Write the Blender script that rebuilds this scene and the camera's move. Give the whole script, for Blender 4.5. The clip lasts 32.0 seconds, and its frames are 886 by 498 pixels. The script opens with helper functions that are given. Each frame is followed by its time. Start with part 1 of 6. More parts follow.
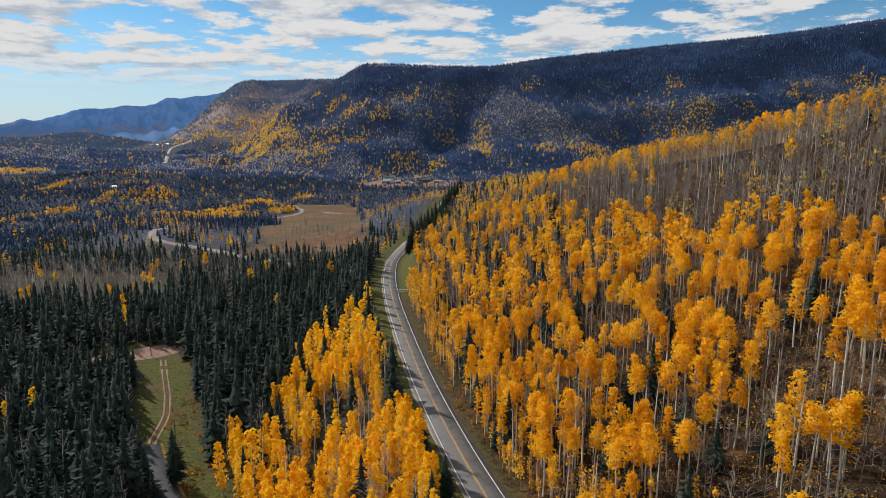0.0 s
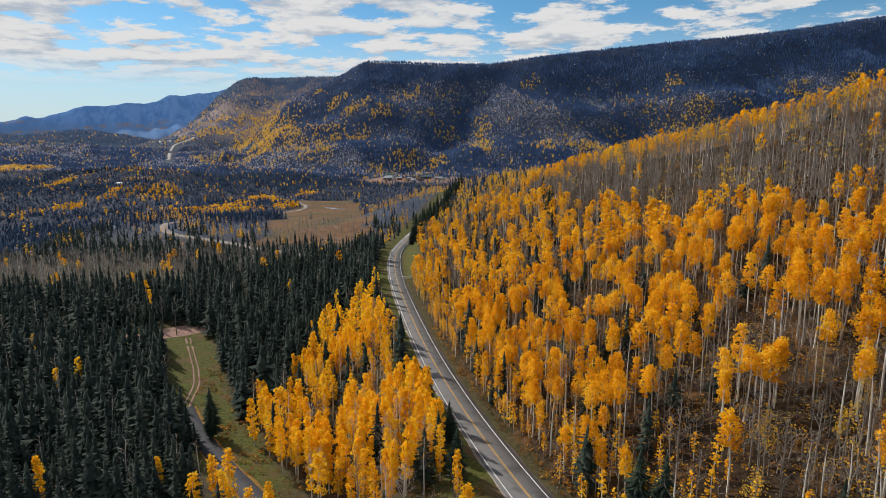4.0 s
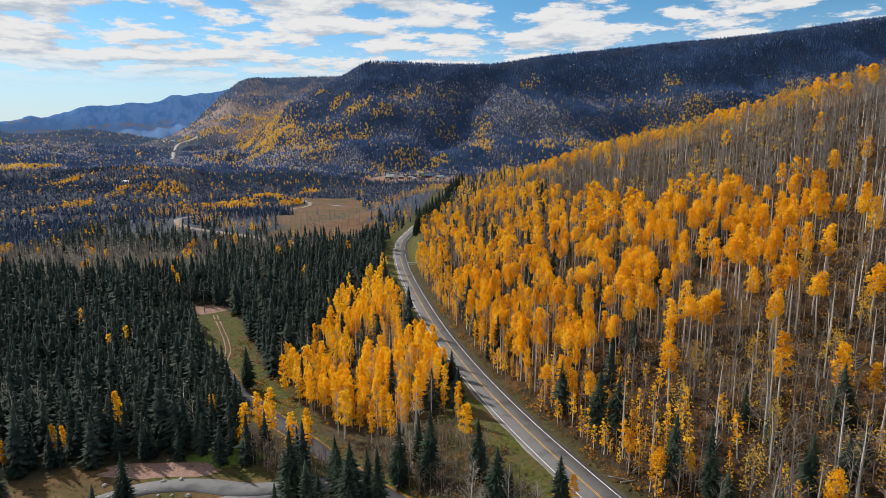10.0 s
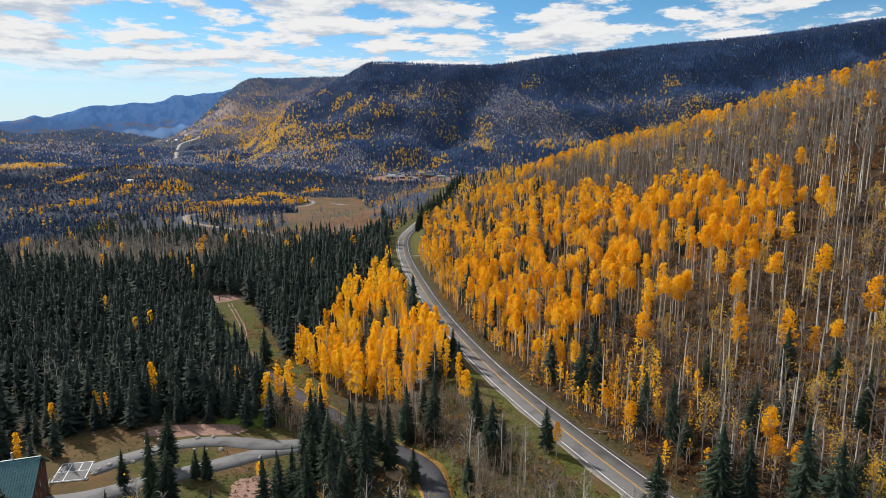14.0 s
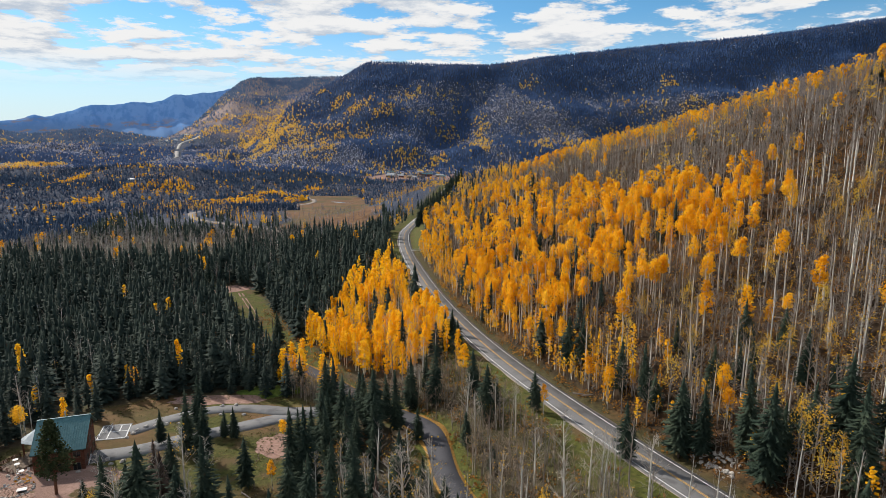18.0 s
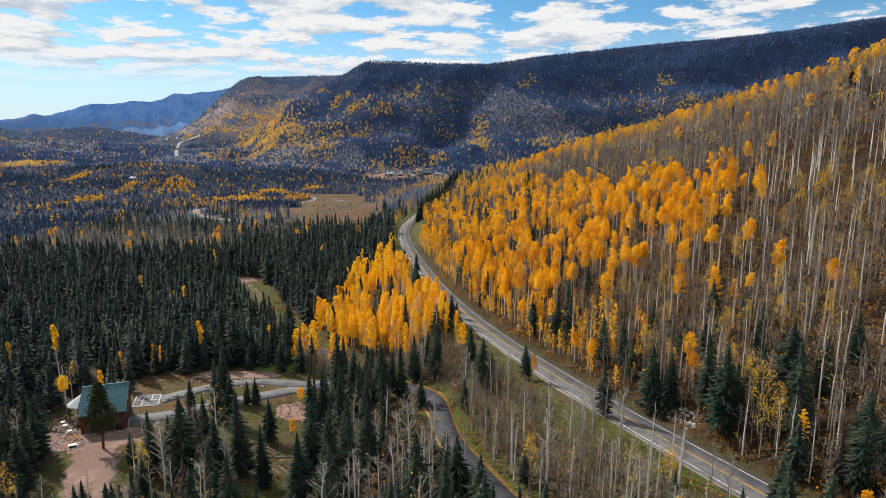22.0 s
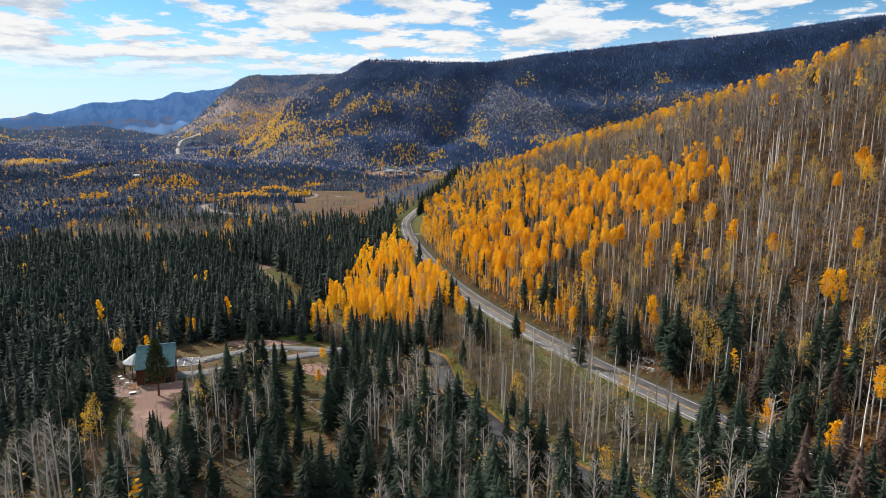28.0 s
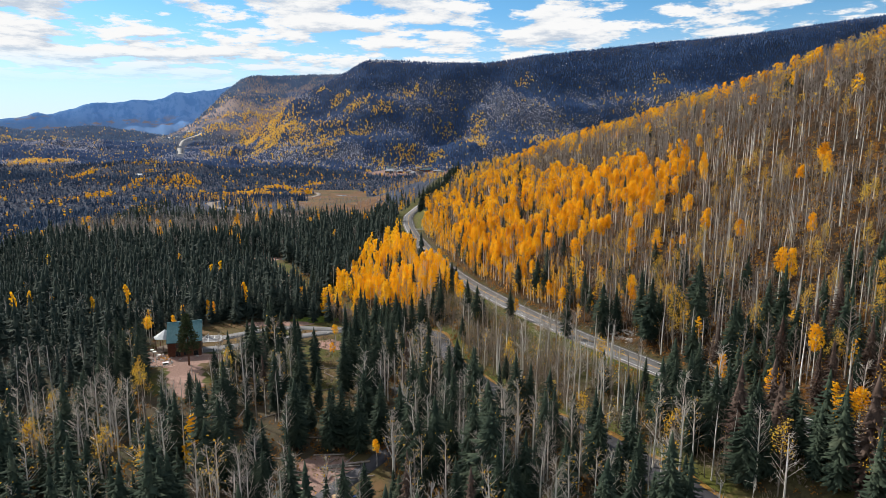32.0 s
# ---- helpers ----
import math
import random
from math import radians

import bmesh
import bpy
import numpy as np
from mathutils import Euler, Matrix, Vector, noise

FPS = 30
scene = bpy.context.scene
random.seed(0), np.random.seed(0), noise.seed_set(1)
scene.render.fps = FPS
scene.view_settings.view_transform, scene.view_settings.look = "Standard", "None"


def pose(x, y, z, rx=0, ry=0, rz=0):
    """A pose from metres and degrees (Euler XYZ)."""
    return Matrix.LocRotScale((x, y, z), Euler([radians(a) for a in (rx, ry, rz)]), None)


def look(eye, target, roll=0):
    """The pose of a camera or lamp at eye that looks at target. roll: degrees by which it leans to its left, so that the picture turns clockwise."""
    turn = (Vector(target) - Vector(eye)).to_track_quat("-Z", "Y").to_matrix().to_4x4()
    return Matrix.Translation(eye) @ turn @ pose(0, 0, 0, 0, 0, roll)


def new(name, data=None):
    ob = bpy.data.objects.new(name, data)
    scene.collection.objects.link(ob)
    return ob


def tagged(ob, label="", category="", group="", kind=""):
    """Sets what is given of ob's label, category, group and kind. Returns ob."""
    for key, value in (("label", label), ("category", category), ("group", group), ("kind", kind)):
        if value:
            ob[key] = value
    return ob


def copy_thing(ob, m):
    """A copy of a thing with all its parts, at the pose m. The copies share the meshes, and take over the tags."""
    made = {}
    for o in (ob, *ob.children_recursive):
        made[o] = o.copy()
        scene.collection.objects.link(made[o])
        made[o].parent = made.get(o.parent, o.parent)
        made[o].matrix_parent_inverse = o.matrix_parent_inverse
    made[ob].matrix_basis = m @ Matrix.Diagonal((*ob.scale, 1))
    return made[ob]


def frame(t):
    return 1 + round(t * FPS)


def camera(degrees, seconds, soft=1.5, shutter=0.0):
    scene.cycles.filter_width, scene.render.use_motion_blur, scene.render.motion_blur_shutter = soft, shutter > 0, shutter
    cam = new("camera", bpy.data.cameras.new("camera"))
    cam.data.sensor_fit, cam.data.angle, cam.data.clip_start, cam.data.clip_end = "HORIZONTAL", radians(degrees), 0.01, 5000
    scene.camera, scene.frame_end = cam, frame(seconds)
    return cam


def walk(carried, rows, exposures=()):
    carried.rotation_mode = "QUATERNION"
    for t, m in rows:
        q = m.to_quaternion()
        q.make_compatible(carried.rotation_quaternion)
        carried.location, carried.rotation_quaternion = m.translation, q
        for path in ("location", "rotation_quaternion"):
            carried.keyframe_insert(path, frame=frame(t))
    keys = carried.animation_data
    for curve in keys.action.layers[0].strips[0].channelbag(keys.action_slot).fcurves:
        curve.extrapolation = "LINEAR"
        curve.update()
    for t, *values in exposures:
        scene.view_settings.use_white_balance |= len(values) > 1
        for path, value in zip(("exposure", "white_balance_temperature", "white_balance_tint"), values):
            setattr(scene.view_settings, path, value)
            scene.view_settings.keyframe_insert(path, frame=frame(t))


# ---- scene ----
cam = camera(72.0, 32.0, 0.55)
# seconds, x, y, z, heading to the left, pitch, roll
ROWS = [
    (0, -0.01, 0.18, 72.01, -0.008, -9.711, -0.053),
    (1, -0.29, -5.64, 71.82, -0.039, -9.731, -0.056),
    (2, -0.54, -11.38, 71.59, -0.007, -9.873, -0.06),
    (3, -0.77, -17.03, 71.33, 0.002, -9.934, -0.063),
    (3.5, -0.87, -19.82, 71.2, 0.026, -9.956, -0.065),
    (5.5, -1.24, -30.78, 70.63, 0.065, -9.956, -0.073),
    (6, -1.32, -33.47, 70.48, 0.05, -9.956, -0.074),
    (7, -1.47, -38.78, 70.18, 0.077, -10.102, -0.072),
    (8, -1.62, -44.01, 69.88, 0.063, -10.106, -0.069),
    (9, -1.75, -49.15, 69.59, 0.069, -10.007, -0.066),
    (10, -1.87, -54.22, 69.3, 0.09, -9.974, -0.037),
    (11, -2.0, -59.22, 69.03, 0.133, -9.963, -0.007),
    (12, -2.11, -64.14, 68.76, 0.176, -9.951, 0.022),
    (13, -2.23, -68.99, 68.51, 0.157, -9.94, 0.051),
    (14, -2.35, -73.79, 68.28, 0.151, -9.936, 0.056),
    (14.5, -2.41, -76.17, 68.17, 0.137, -9.954, 0.059),
    (16.5, -2.65, -85.56, 67.76, 0.064, -9.989, 0.068),
    (17, -2.71, -87.88, 67.66, 0.072, -9.987, 0.071),
    (18, -2.84, -92.51, 67.48, 0.026, -9.983, 0.076),
    (19, -2.97, -97.11, 67.32, 0.0, -10.0, 0.081),
    (20, -3.1, -101.7, 67.16, -0.042, -9.998, 0.078),
    (21, -3.25, -106.29, 67.01, -0.084, -9.996, 0.075),
    (22, -3.39, -110.89, 66.86, -0.106, -10.075, 0.072),
    (23, -3.54, -115.51, 66.72, -0.149, -10.112, 0.069),
    (24, -3.7, -120.16, 66.56, -0.153, -10.156, 0.053),
    (25, -3.85, -124.85, 66.4, -0.156, -10.159, 0.037),
    (25.5, -3.93, -127.22, 66.31, -0.168, -10.161, 0.029),
    (27.5, -4.26, -136.89, 65.91, -0.177, -10.249, -0.002),
    (28, -4.34, -139.36, 65.79, -0.209, -10.251, -0.01),
    (29, -4.5, -144.38, 65.53, -0.219, -10.248, -0.005),
    (30, -4.66, -149.53, 65.22, -0.249, -10.289, -0.001),
    (31, -4.81, -154.81, 64.86, -0.238, -10.244, 0.004),
    (32, -4.96, -160.25, 64.44, -0.247, -10.221, 0.009),
]
PATH = [(t, pose(x, y, z, 90 + pitch, 0, yaw) @ pose(0, 0, 0, 0, 0, roll)) for t, x, y, z, yaw, pitch, roll in ROWS]
walk(cam, PATH, [(0.0, -0.34), (6.0, -0.29), (11.0, -0.15), (14.0, -0.09), (23.0, -0.03), (32.0, 0.06)])

# ---- world, sun ----
SUN_ELEV, SUN_AZ = 34.0, -48.0          # degrees; azimuth from +y, to the right
world = bpy.data.worlds.new("sky")
scene.world = world
world.use_nodes = True
wt = world.node_tree
wt.nodes.clear()


def wn(kind, operation=None, smooth=False):
    n = wt.nodes.new(kind)
    if operation:
        n.operation = operation
    if smooth:
        n.interpolation_type = "SMOOTHSTEP"
    return n


sky = wn("ShaderNodeTexSky")
sky.sky_type, sky.sun_disc, sky.altitude = "NISHITA", False, 2600
sky.sun_elevation, sky.sun_rotation = radians(SUN_ELEV), radians(SUN_AZ)
sky.air_density, sky.dust_density, sky.ozone_density = 1.1, 1.2, 2.0
sky_tint = wn("ShaderNodeMix")
sky_tint.data_type, sky_tint.blend_type = "RGBA", "MULTIPLY"
sky_tint.inputs["Factor"].default_value = 1.0
sky_tint.inputs["B"].default_value = (0.68, 1.12, 1.24, 1)
wt.links.new(sky.outputs[0], sky_tint.inputs["A"])
sky_bg = wn("ShaderNodeBackground")
sky_bg.inputs["Strength"].default_value = 0.105
pale_low = wn("ShaderNodeMapRange", smooth=True)
pale_low.inputs["From Min"].default_value, pale_low.inputs["From Max"].default_value = 0.20, 0.0
pale_low.inputs["To Max"].default_value = 0.88
sky_mix = wn("ShaderNodeMix")
sky_mix.data_type = "RGBA"
wt.links.new(pale_low.outputs[0], sky_mix.inputs["Factor"])
wt.links.new(sky_tint.outputs["Result"], sky_mix.inputs["A"])
sky_mix.inputs["B"].default_value = (7.0, 7.7, 8.1, 1)
wt.links.new(sky_mix.outputs["Result"], sky_bg.inputs["Color"])
# fair-weather clouds on a flat layer overhead, seen in perspective
tc = wn("ShaderNodeTexCoord")
sep = wn("ShaderNodeSeparateXYZ")
wt.links.new(tc.outputs["Generated"], sep.inputs[0])
wt.links.new(sep.outputs["Z"], pale_low.inputs["Value"])


def wmath(op, a, b):
    n = wn("ShaderNodeMath", op)
    for k, v in enumerate((a, b)):
        if isinstance(v, (int, float)):
            n.inputs[k].default_value = v
        else:
            wt.links.new(v, n.inputs[k])
    return n.outputs[0]


depth = wmath("ADD", wmath("MAXIMUM", sep.outputs["Z"], 0.0), 0.10)
cloud_x = wmath("DIVIDE", sep.outputs["X"], depth)
cloud_y = wmath("DIVIDE", sep.outputs["Y"], depth)


def cloud_noise(shift, size=2.3, fine=9.0):
    com = wn("ShaderNodeCombineXYZ")
    wt.links.new(cloud_x, com.inputs[0])
    wt.links.new(wmath("ADD", cloud_y, shift), com.inputs[1])
    com.inputs[2].default_value = 8.3
    n = wn("ShaderNodeTexNoise")
    wt.links.new(com.outputs[0], n.inputs["Vector"])
    n.inputs["Scale"].default_value, n.inputs["Detail"].default_value, n.inputs["Roughness"].default_value = size, fine, 0.64
    return n.outputs["Fac"]


here, above = cloud_noise(0.0), cloud_noise(-0.16)
banks = wmath("MULTIPLY", wmath("SUBTRACT", cloud_noise(3.7, 0.62, 2.0), 0.5), 0.24)
# more cloud on the left of the valley, clear just over the horizon
bias = wmath("MULTIPLY", sep.outputs["X"], -0.045)
cr = wn("ShaderNodeMapRange", smooth=True)
wt.links.new(wmath("ADD", wmath("ADD", here, banks), bias), cr.inputs["Value"])
cr.inputs["From Min"].default_value, cr.inputs["From Max"].default_value = 0.445, 0.520
low_fade = wn("ShaderNodeMapRange", smooth=True)
wt.links.new(sep.outputs["Z"], low_fade.inputs["Value"])
low_fade.inputs["From Min"].default_value, low_fade.inputs["From Max"].default_value = 0.065, 0.125
cover_fac = wmath("MULTIPLY", cr.outputs[0], low_fade.outputs[0])
lit = wn("ShaderNodeMapRange", smooth=True)
wt.links.new(wmath("SUBTRACT", here, above), lit.inputs["Value"])
lit.inputs["From Min"].default_value, lit.inputs["From Max"].default_value = -0.15, 0.07
cmul = wn("ShaderNodeMix")
cmul.data_type = "RGBA"
wt.links.new(lit.outputs[0], cmul.inputs["Factor"])
cmul.inputs["A"].default_value = (0.58, 0.66, 0.77, 1)
cmul.inputs["B"].default_value = (1.0, 1.0, 1.0, 1)
cloud = wn("ShaderNodeBackground")
wt.links.new(cmul.outputs["Result"], cloud.inputs["Color"])
cloud.inputs["Strength"].default_value = 0.92
wmix = wn("ShaderNodeMixShader")
wt.links.new(cover_fac, wmix.inputs[0])
wt.links.new(sky_bg.outputs[0], wmix.inputs[1])
wt.links.new(cloud.outputs[0], wmix.inputs[2])
wout = wn("ShaderNodeOutputWorld")
wt.links.new(wmix.outputs[0], wout.inputs["Surface"])

sun = new("sun", bpy.data.lights.new("sun", "SUN"))
sun.data.energy, sun.data.angle, sun.data.color = 5.6, radians(1.2), (1.0, 0.93, 0.84)
saz, sel = radians(SUN_AZ), radians(SUN_ELEV)
sun_way = Vector((math.sin(saz) * math.cos(sel), math.cos(saz) * math.cos(sel), math.sin(sel)))
sun.matrix_world = look(sun_way * 300, (0, 0, 0))


# ---- materials ----
def material(name, rough=0.9, spec=0.2, metal=0.0):
    m = bpy.data.materials.new(name)
    m.use_nodes = True
    b = m.node_tree.nodes["Principled BSDF"]
    b.inputs["Roughness"].default_value, b.inputs["Metallic"].default_value = rough, metal
    b.inputs["Specular IOR Level"].default_value = spec
    return m, m.node_tree, b


def ramp(tree, source, stops):
    r = tree.nodes.new("ShaderNodeValToRGB")
    e = r.color_ramp.elements
    while len(e) < len(stops):
        e.new(0.5)
    for el, (p, c) in zip(e, stops):
        el.position, el.color = p, (*c, 1)
    tree.links.new(source, r.inputs[0])
    return r.outputs["Color"]


def noise_out(tree, scale, detail=4.0, rough=0.55, coord="Object", stretch=None):
    t = tree.nodes.new("ShaderNodeTexCoord") if coord != "Position" else tree.nodes.new("ShaderNodeNewGeometry")
    out = t.outputs[coord]
    if stretch:
        mp = tree.nodes.new("ShaderNodeMapping")
        mp.inputs["Scale"].default_value = stretch
        tree.links.new(out, mp.inputs[0])
        out = mp.outputs[0]
    n = tree.nodes.new("ShaderNodeTexNoise")
    n.inputs["Scale"].default_value, n.inputs["Detail"].default_value, n.inputs["Roughness"].default_value = scale, detail, rough
    tree.links.new(out, n.inputs["Vector"])
    return n.outputs["Fac"]


def blend(tree, a, b, fac, kind="MIX"):
    x = tree.nodes.new("ShaderNodeMix")
    x.data_type, x.blend_type = "RGBA", kind
    for s, v in ((x.inputs["Factor"], fac), (x.inputs["A"], a), (x.inputs["B"], b)):
        if isinstance(v, (int, float)):
            s.default_value = v
        elif isinstance(v, tuple):
            s.default_value = (*v, 1)
        else:
            tree.links.new(v, s)
    return x.outputs["Result"]


def between(tree, v, lo, hi):
    x = tree.nodes.new("ShaderNodeMapRange")
    x.interpolation_type = "SMOOTHSTEP"
    x.inputs["From Min"].default_value, x.inputs["From Max"].default_value = lo, hi
    tree.links.new(v, x.inputs["Value"])
    return x.outputs[0]


def bump(tree, b, height, strength=0.4, distance=0.05):
    x = tree.nodes.new("ShaderNodeBump")
    x.inputs["Strength"].default_value, x.inputs["Distance"].default_value = strength, distance
    tree.links.new(height, x.inputs["Height"])
    tree.links.new(x.outputs[0], b.inputs["Normal"])


def leaf_material(name, stops, through_light=0.35, patch=0.16, gloss=0.15):
    """Foliage: colour varies leaf by leaf and from tree to tree; some light passes through."""
    m, t, b = material(name, 0.8, gloss)
    g = t.nodes.new("ShaderNodeNewGeometry")
    o = t.nodes.new("ShaderNodeObjectInfo")
    n = noise_out(t, patch, 2.0, 0.5, "Position")
    a = t.nodes.new("ShaderNodeMath")
    a.operation = "MULTIPLY_ADD"
    t.links.new(g.outputs["Random Per Island"], a.inputs[0])
    a.inputs[1].default_value = 0.42
    t.links.new(between(t, n, 0.3, 0.7), a.inputs[2])
    a2 = t.nodes.new("ShaderNodeMath")
    a2.operation = "MULTIPLY_ADD"
    t.links.new(o.outputs["Random"], a2.inputs[0])
    a2.inputs[1].default_value = 0.3
    t.links.new(a.outputs[0], a2.inputs[2])
    sc = t.nodes.new("ShaderNodeMath")
    sc.operation = "MULTIPLY"
    t.links.new(a2.outputs[0], sc.inputs[0])
    sc.inputs[1].default_value = 0.58
    col = ramp(t, sc.outputs[0], stops)
    t.links.new(col, b.inputs["Base Color"])
    if through_light:
        tr = t.nodes.new("ShaderNodeBsdfTranslucent")
        t.links.new(col, tr.inputs["Color"])
        mx = t.nodes.new("ShaderNodeMixShader")
        mx.inputs[0].default_value = through_light
        t.links.new(b.outputs[0], mx.inputs[1])
        t.links.new(tr.outputs[0], mx.inputs[2])
        t.links.new(mx.outputs[0], t.nodes["Material Output"].inputs["Surface"])
    return m


def plain_material(name, dark, light, scale=3.0, rough=0.85, spec=0.2, metal=0.0, relief=0.0, detail=5.0, stretch=None):
    m, t, b = material(name, rough, spec, metal)
    n = noise_out(t, scale, detail, 0.6, "Object", stretch)
    big = noise_out(t, scale * 0.13, 2.0, 0.5, "Object")
    c = blend(t, dark, light, between(t, n, 0.3, 0.7))
    c = blend(t, c, dark, between(t, big, 0.5, 0.8))
    t.links.new(c, b.inputs["Base Color"])
    if relief:
        bump(t, b, n, 0.5, relief)
    return m


GOLD = leaf_material("aspen_leaves_gold", [(0.0, (0.44, 0.17, 0.008)), (0.28, (0.77, 0.37, 0.011)), (0.6, (0.91, 0.52, 0.016)), (1.0, (0.93, 0.63, 0.06))], 0.42)
BRIGHT = leaf_material("aspen_leaves_bright", [(0.0, (0.64, 0.30, 0.010)), (0.4, (0.92, 0.53, 0.012)), (1.0, (0.94, 0.66, 0.045))], 0.45)
YELLOW = leaf_material("aspen_leaves_yellow", [(0.0, (0.46, 0.26, 0.03)), (0.5, (0.74, 0.44, 0.04)), (1.0, (0.70, 0.54, 0.09))], 0.4)
NEEDLES = leaf_material("spruce_needles", [(0.0, (0.018, 0.030, 0.023)), (0.4, (0.031, 0.046, 0.033)), (0.75, (0.049, 0.067, 0.045)), (1.0, (0.084, 0.099, 0.066))], 0.0, 0.22, 0.04)
# slightly darker spruce copy: the shade of dense back woods is in its colour
SHADED_NEEDLES = leaf_material("shaded_spruce_needles", [(0.0, (0.017, 0.027, 0.024)), (0.4, (0.028, 0.041, 0.034)), (0.75, (0.048, 0.062, 0.049)), (1.0, (0.082, 0.092, 0.073))], 0.0, 0.22, 0.04)
DEAD = leaf_material("dead_needles", [(0.0, (0.040, 0.026, 0.021)), (0.5, (0.074, 0.050, 0.040)), (1.0, (0.115, 0.084, 0.068))], 0.0, 0.2)
# far needles and twigs: blue air haze is mixed into the base colour
HAZY_FAR_NEEDLES = leaf_material("hazy_far_spruce_needles", [(0.0, (0.015, 0.031, 0.060)), (0.5, (0.026, 0.048, 0.088)), (1.0, (0.048, 0.077, 0.122))], 0.0, 0.02, 0.04)
HAZY_FAR_GREY = leaf_material("hazy_far_bare_twigs", [(0.0, (0.14, 0.145, 0.180)), (0.5, (0.22, 0.220, 0.262)), (1.0, (0.34, 0.33, 0.37))], 0.0, 0.02, 0.05)
# farthest stands: haze painted in, needles and twigs bluer, gold paler
HAZY_DISTANT_GREY = leaf_material("hazy_distant_bare_twigs", [(0.0, (0.26, 0.33, 0.46)), (0.5, (0.46, 0.41, 0.42)), (1.0, (0.68, 0.49, 0.36))], 0.0, 0.012, 0.05)
HAZY_DISTANT_NEEDLES = leaf_material("hazy_distant_spruce_needles", [(0.0, (0.055, 0.098, 0.180)), (0.5, (0.075, 0.125, 0.215)), (1.0, (0.10, 0.155, 0.25))], 0.0, 0.02, 0.04)
HAZY_DISTANT_GOLD = leaf_material("hazy_distant_aspen_leaves", [(0.0, (0.66, 0.40, 0.08)), (0.5, (0.84, 0.56, 0.11)), (1.0, (0.88, 0.66, 0.20))], 0.45, 0.02)
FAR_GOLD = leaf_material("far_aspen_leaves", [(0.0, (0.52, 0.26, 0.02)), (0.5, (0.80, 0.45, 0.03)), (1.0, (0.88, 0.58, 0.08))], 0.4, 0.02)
# mountain stands: their blue is the haze in between, put into the colour
HAZY_MOUNT_NEEDLES = leaf_material("hazy_mountain_spruce_needles", [(0.0, (0.024, 0.052, 0.125)), (0.5, (0.041, 0.078, 0.170)), (1.0, (0.068, 0.112, 0.215))], 0.0, 0.02, 0.04)
HAZY_MOUNT_GREY = leaf_material("hazy_mountain_bare_twigs", [(0.0, (0.24, 0.275, 0.38)), (0.45, (0.42, 0.44, 0.53)), (1.0, (0.72, 0.69, 0.74))], 0.2, 0.02, 0.05)
BRUSH = leaf_material("dry_brush", [(0.0, (0.04, 0.027, 0.02)), (0.4, (0.12, 0.085, 0.06)), (0.8, (0.22, 0.17, 0.125)), (1.0, (0.34, 0.19, 0.05))], 0.1, 0.12)
TAN_BRUSH = leaf_material("tan_brush", [(0.0, (0.085, 0.062, 0.042)), (0.4, (0.18, 0.14, 0.10)), (0.8, (0.30, 0.245, 0.18)), (1.0, (0.40, 0.26, 0.08))], 0.15, 0.12)
BUSH = leaf_material("shrub_leaves", [(0.0, (0.11, 0.056, 0.022)), (0.4, (0.23, 0.105, 0.026)), (0.75, (0.42, 0.20, 0.030)), (1.0, (0.58, 0.33, 0.045))], 0.35, 0.1)
BARK = plain_material("aspen_bark", (0.44, 0.41, 0.355), (0.80, 0.77, 0.70), 1.3, 0.9, 0.1, stretch=(1, 1, 0.6))
GREY_BARK = plain_material("grey_aspen_bark", (0.15, 0.125, 0.105), (0.37, 0.33, 0.285), 1.1, 0.9, 0.1, stretch=(1, 1, 0.6))
WHITE_BARK = plain_material("white_aspen_bark", (0.50, 0.47, 0.42), (0.80, 0.77, 0.71), 1.1, 0.9, 0.1, stretch=(1, 1, 0.6))
TWIG = plain_material("bare_twigs", (0.17, 0.145, 0.13), (0.33, 0.29, 0.26), 0.8, 0.9, 0.1)
PALE_TWIG = plain_material("pale_bare_twigs", (0.34, 0.295, 0.255), (0.62, 0.56, 0.50), 0.5, 0.9, 0.1)
TAN_TWIG = plain_material("tan_sapling_twigs", (0.18, 0.135, 0.10), (0.37, 0.29, 0.22), 0.4, 0.9, 0.1)
SPRUCE_BARK = plain_material("spruce_bark", (0.05, 0.036, 0.028), (0.12, 0.09, 0.07), 4.0, 0.95, 0.1)


def asphalt_material(name, dark, light):
    m, t, b = material(name, 0.85, 0.3)
    fine = noise_out(t, 9.0, 5.0, 0.7)
    long = noise_out(t, 0.25, 3.0, 0.5, "Object")
    c = blend(t, dark, light, between(t, fine, 0.25, 0.75))
    c = blend(t, c, tuple(0.72 * v for v in dark), between(t, long, 0.48, 0.75))
    t.links.new(c, b.inputs["Base Color"])
    bump(t, b, fine, 0.3, 0.01)
    return m


ASPHALT = asphalt_material("road_asphalt", (0.105, 0.103, 0.105), (0.155, 0.152, 0.152))
PATH_ASPHALT = asphalt_material("path_asphalt", (0.040, 0.040, 0.048), (0.066, 0.066, 0.075))
GRAVEL = plain_material("gravel", (0.19, 0.16, 0.14), (0.33, 0.29, 0.255), 3.0, 0.95, 0.1, relief=0.03)
LITTER = plain_material("fallen_leaves", (0.20, 0.11, 0.035), (0.46, 0.26, 0.06), 2.2, 0.95, 0.1, relief=0.03)
DIRT = plain_material("pink_dirt", (0.22, 0.13, 0.10), (0.34, 0.22, 0.18), 1.2, 0.95, 0.1, relief=0.04)
WHITE_LINE = plain_material("white_line_paint", (0.52, 0.52, 0.52), (0.72, 0.72, 0.71), 4.0, 0.7)
YELLOW_LINE = plain_material("yellow_line_paint", (0.42, 0.24, 0.05), (0.60, 0.36, 0.09), 4.0, 0.7)


# ---- shape of the land ----
LATTICE = np.random.RandomState(5).rand(256, 256)


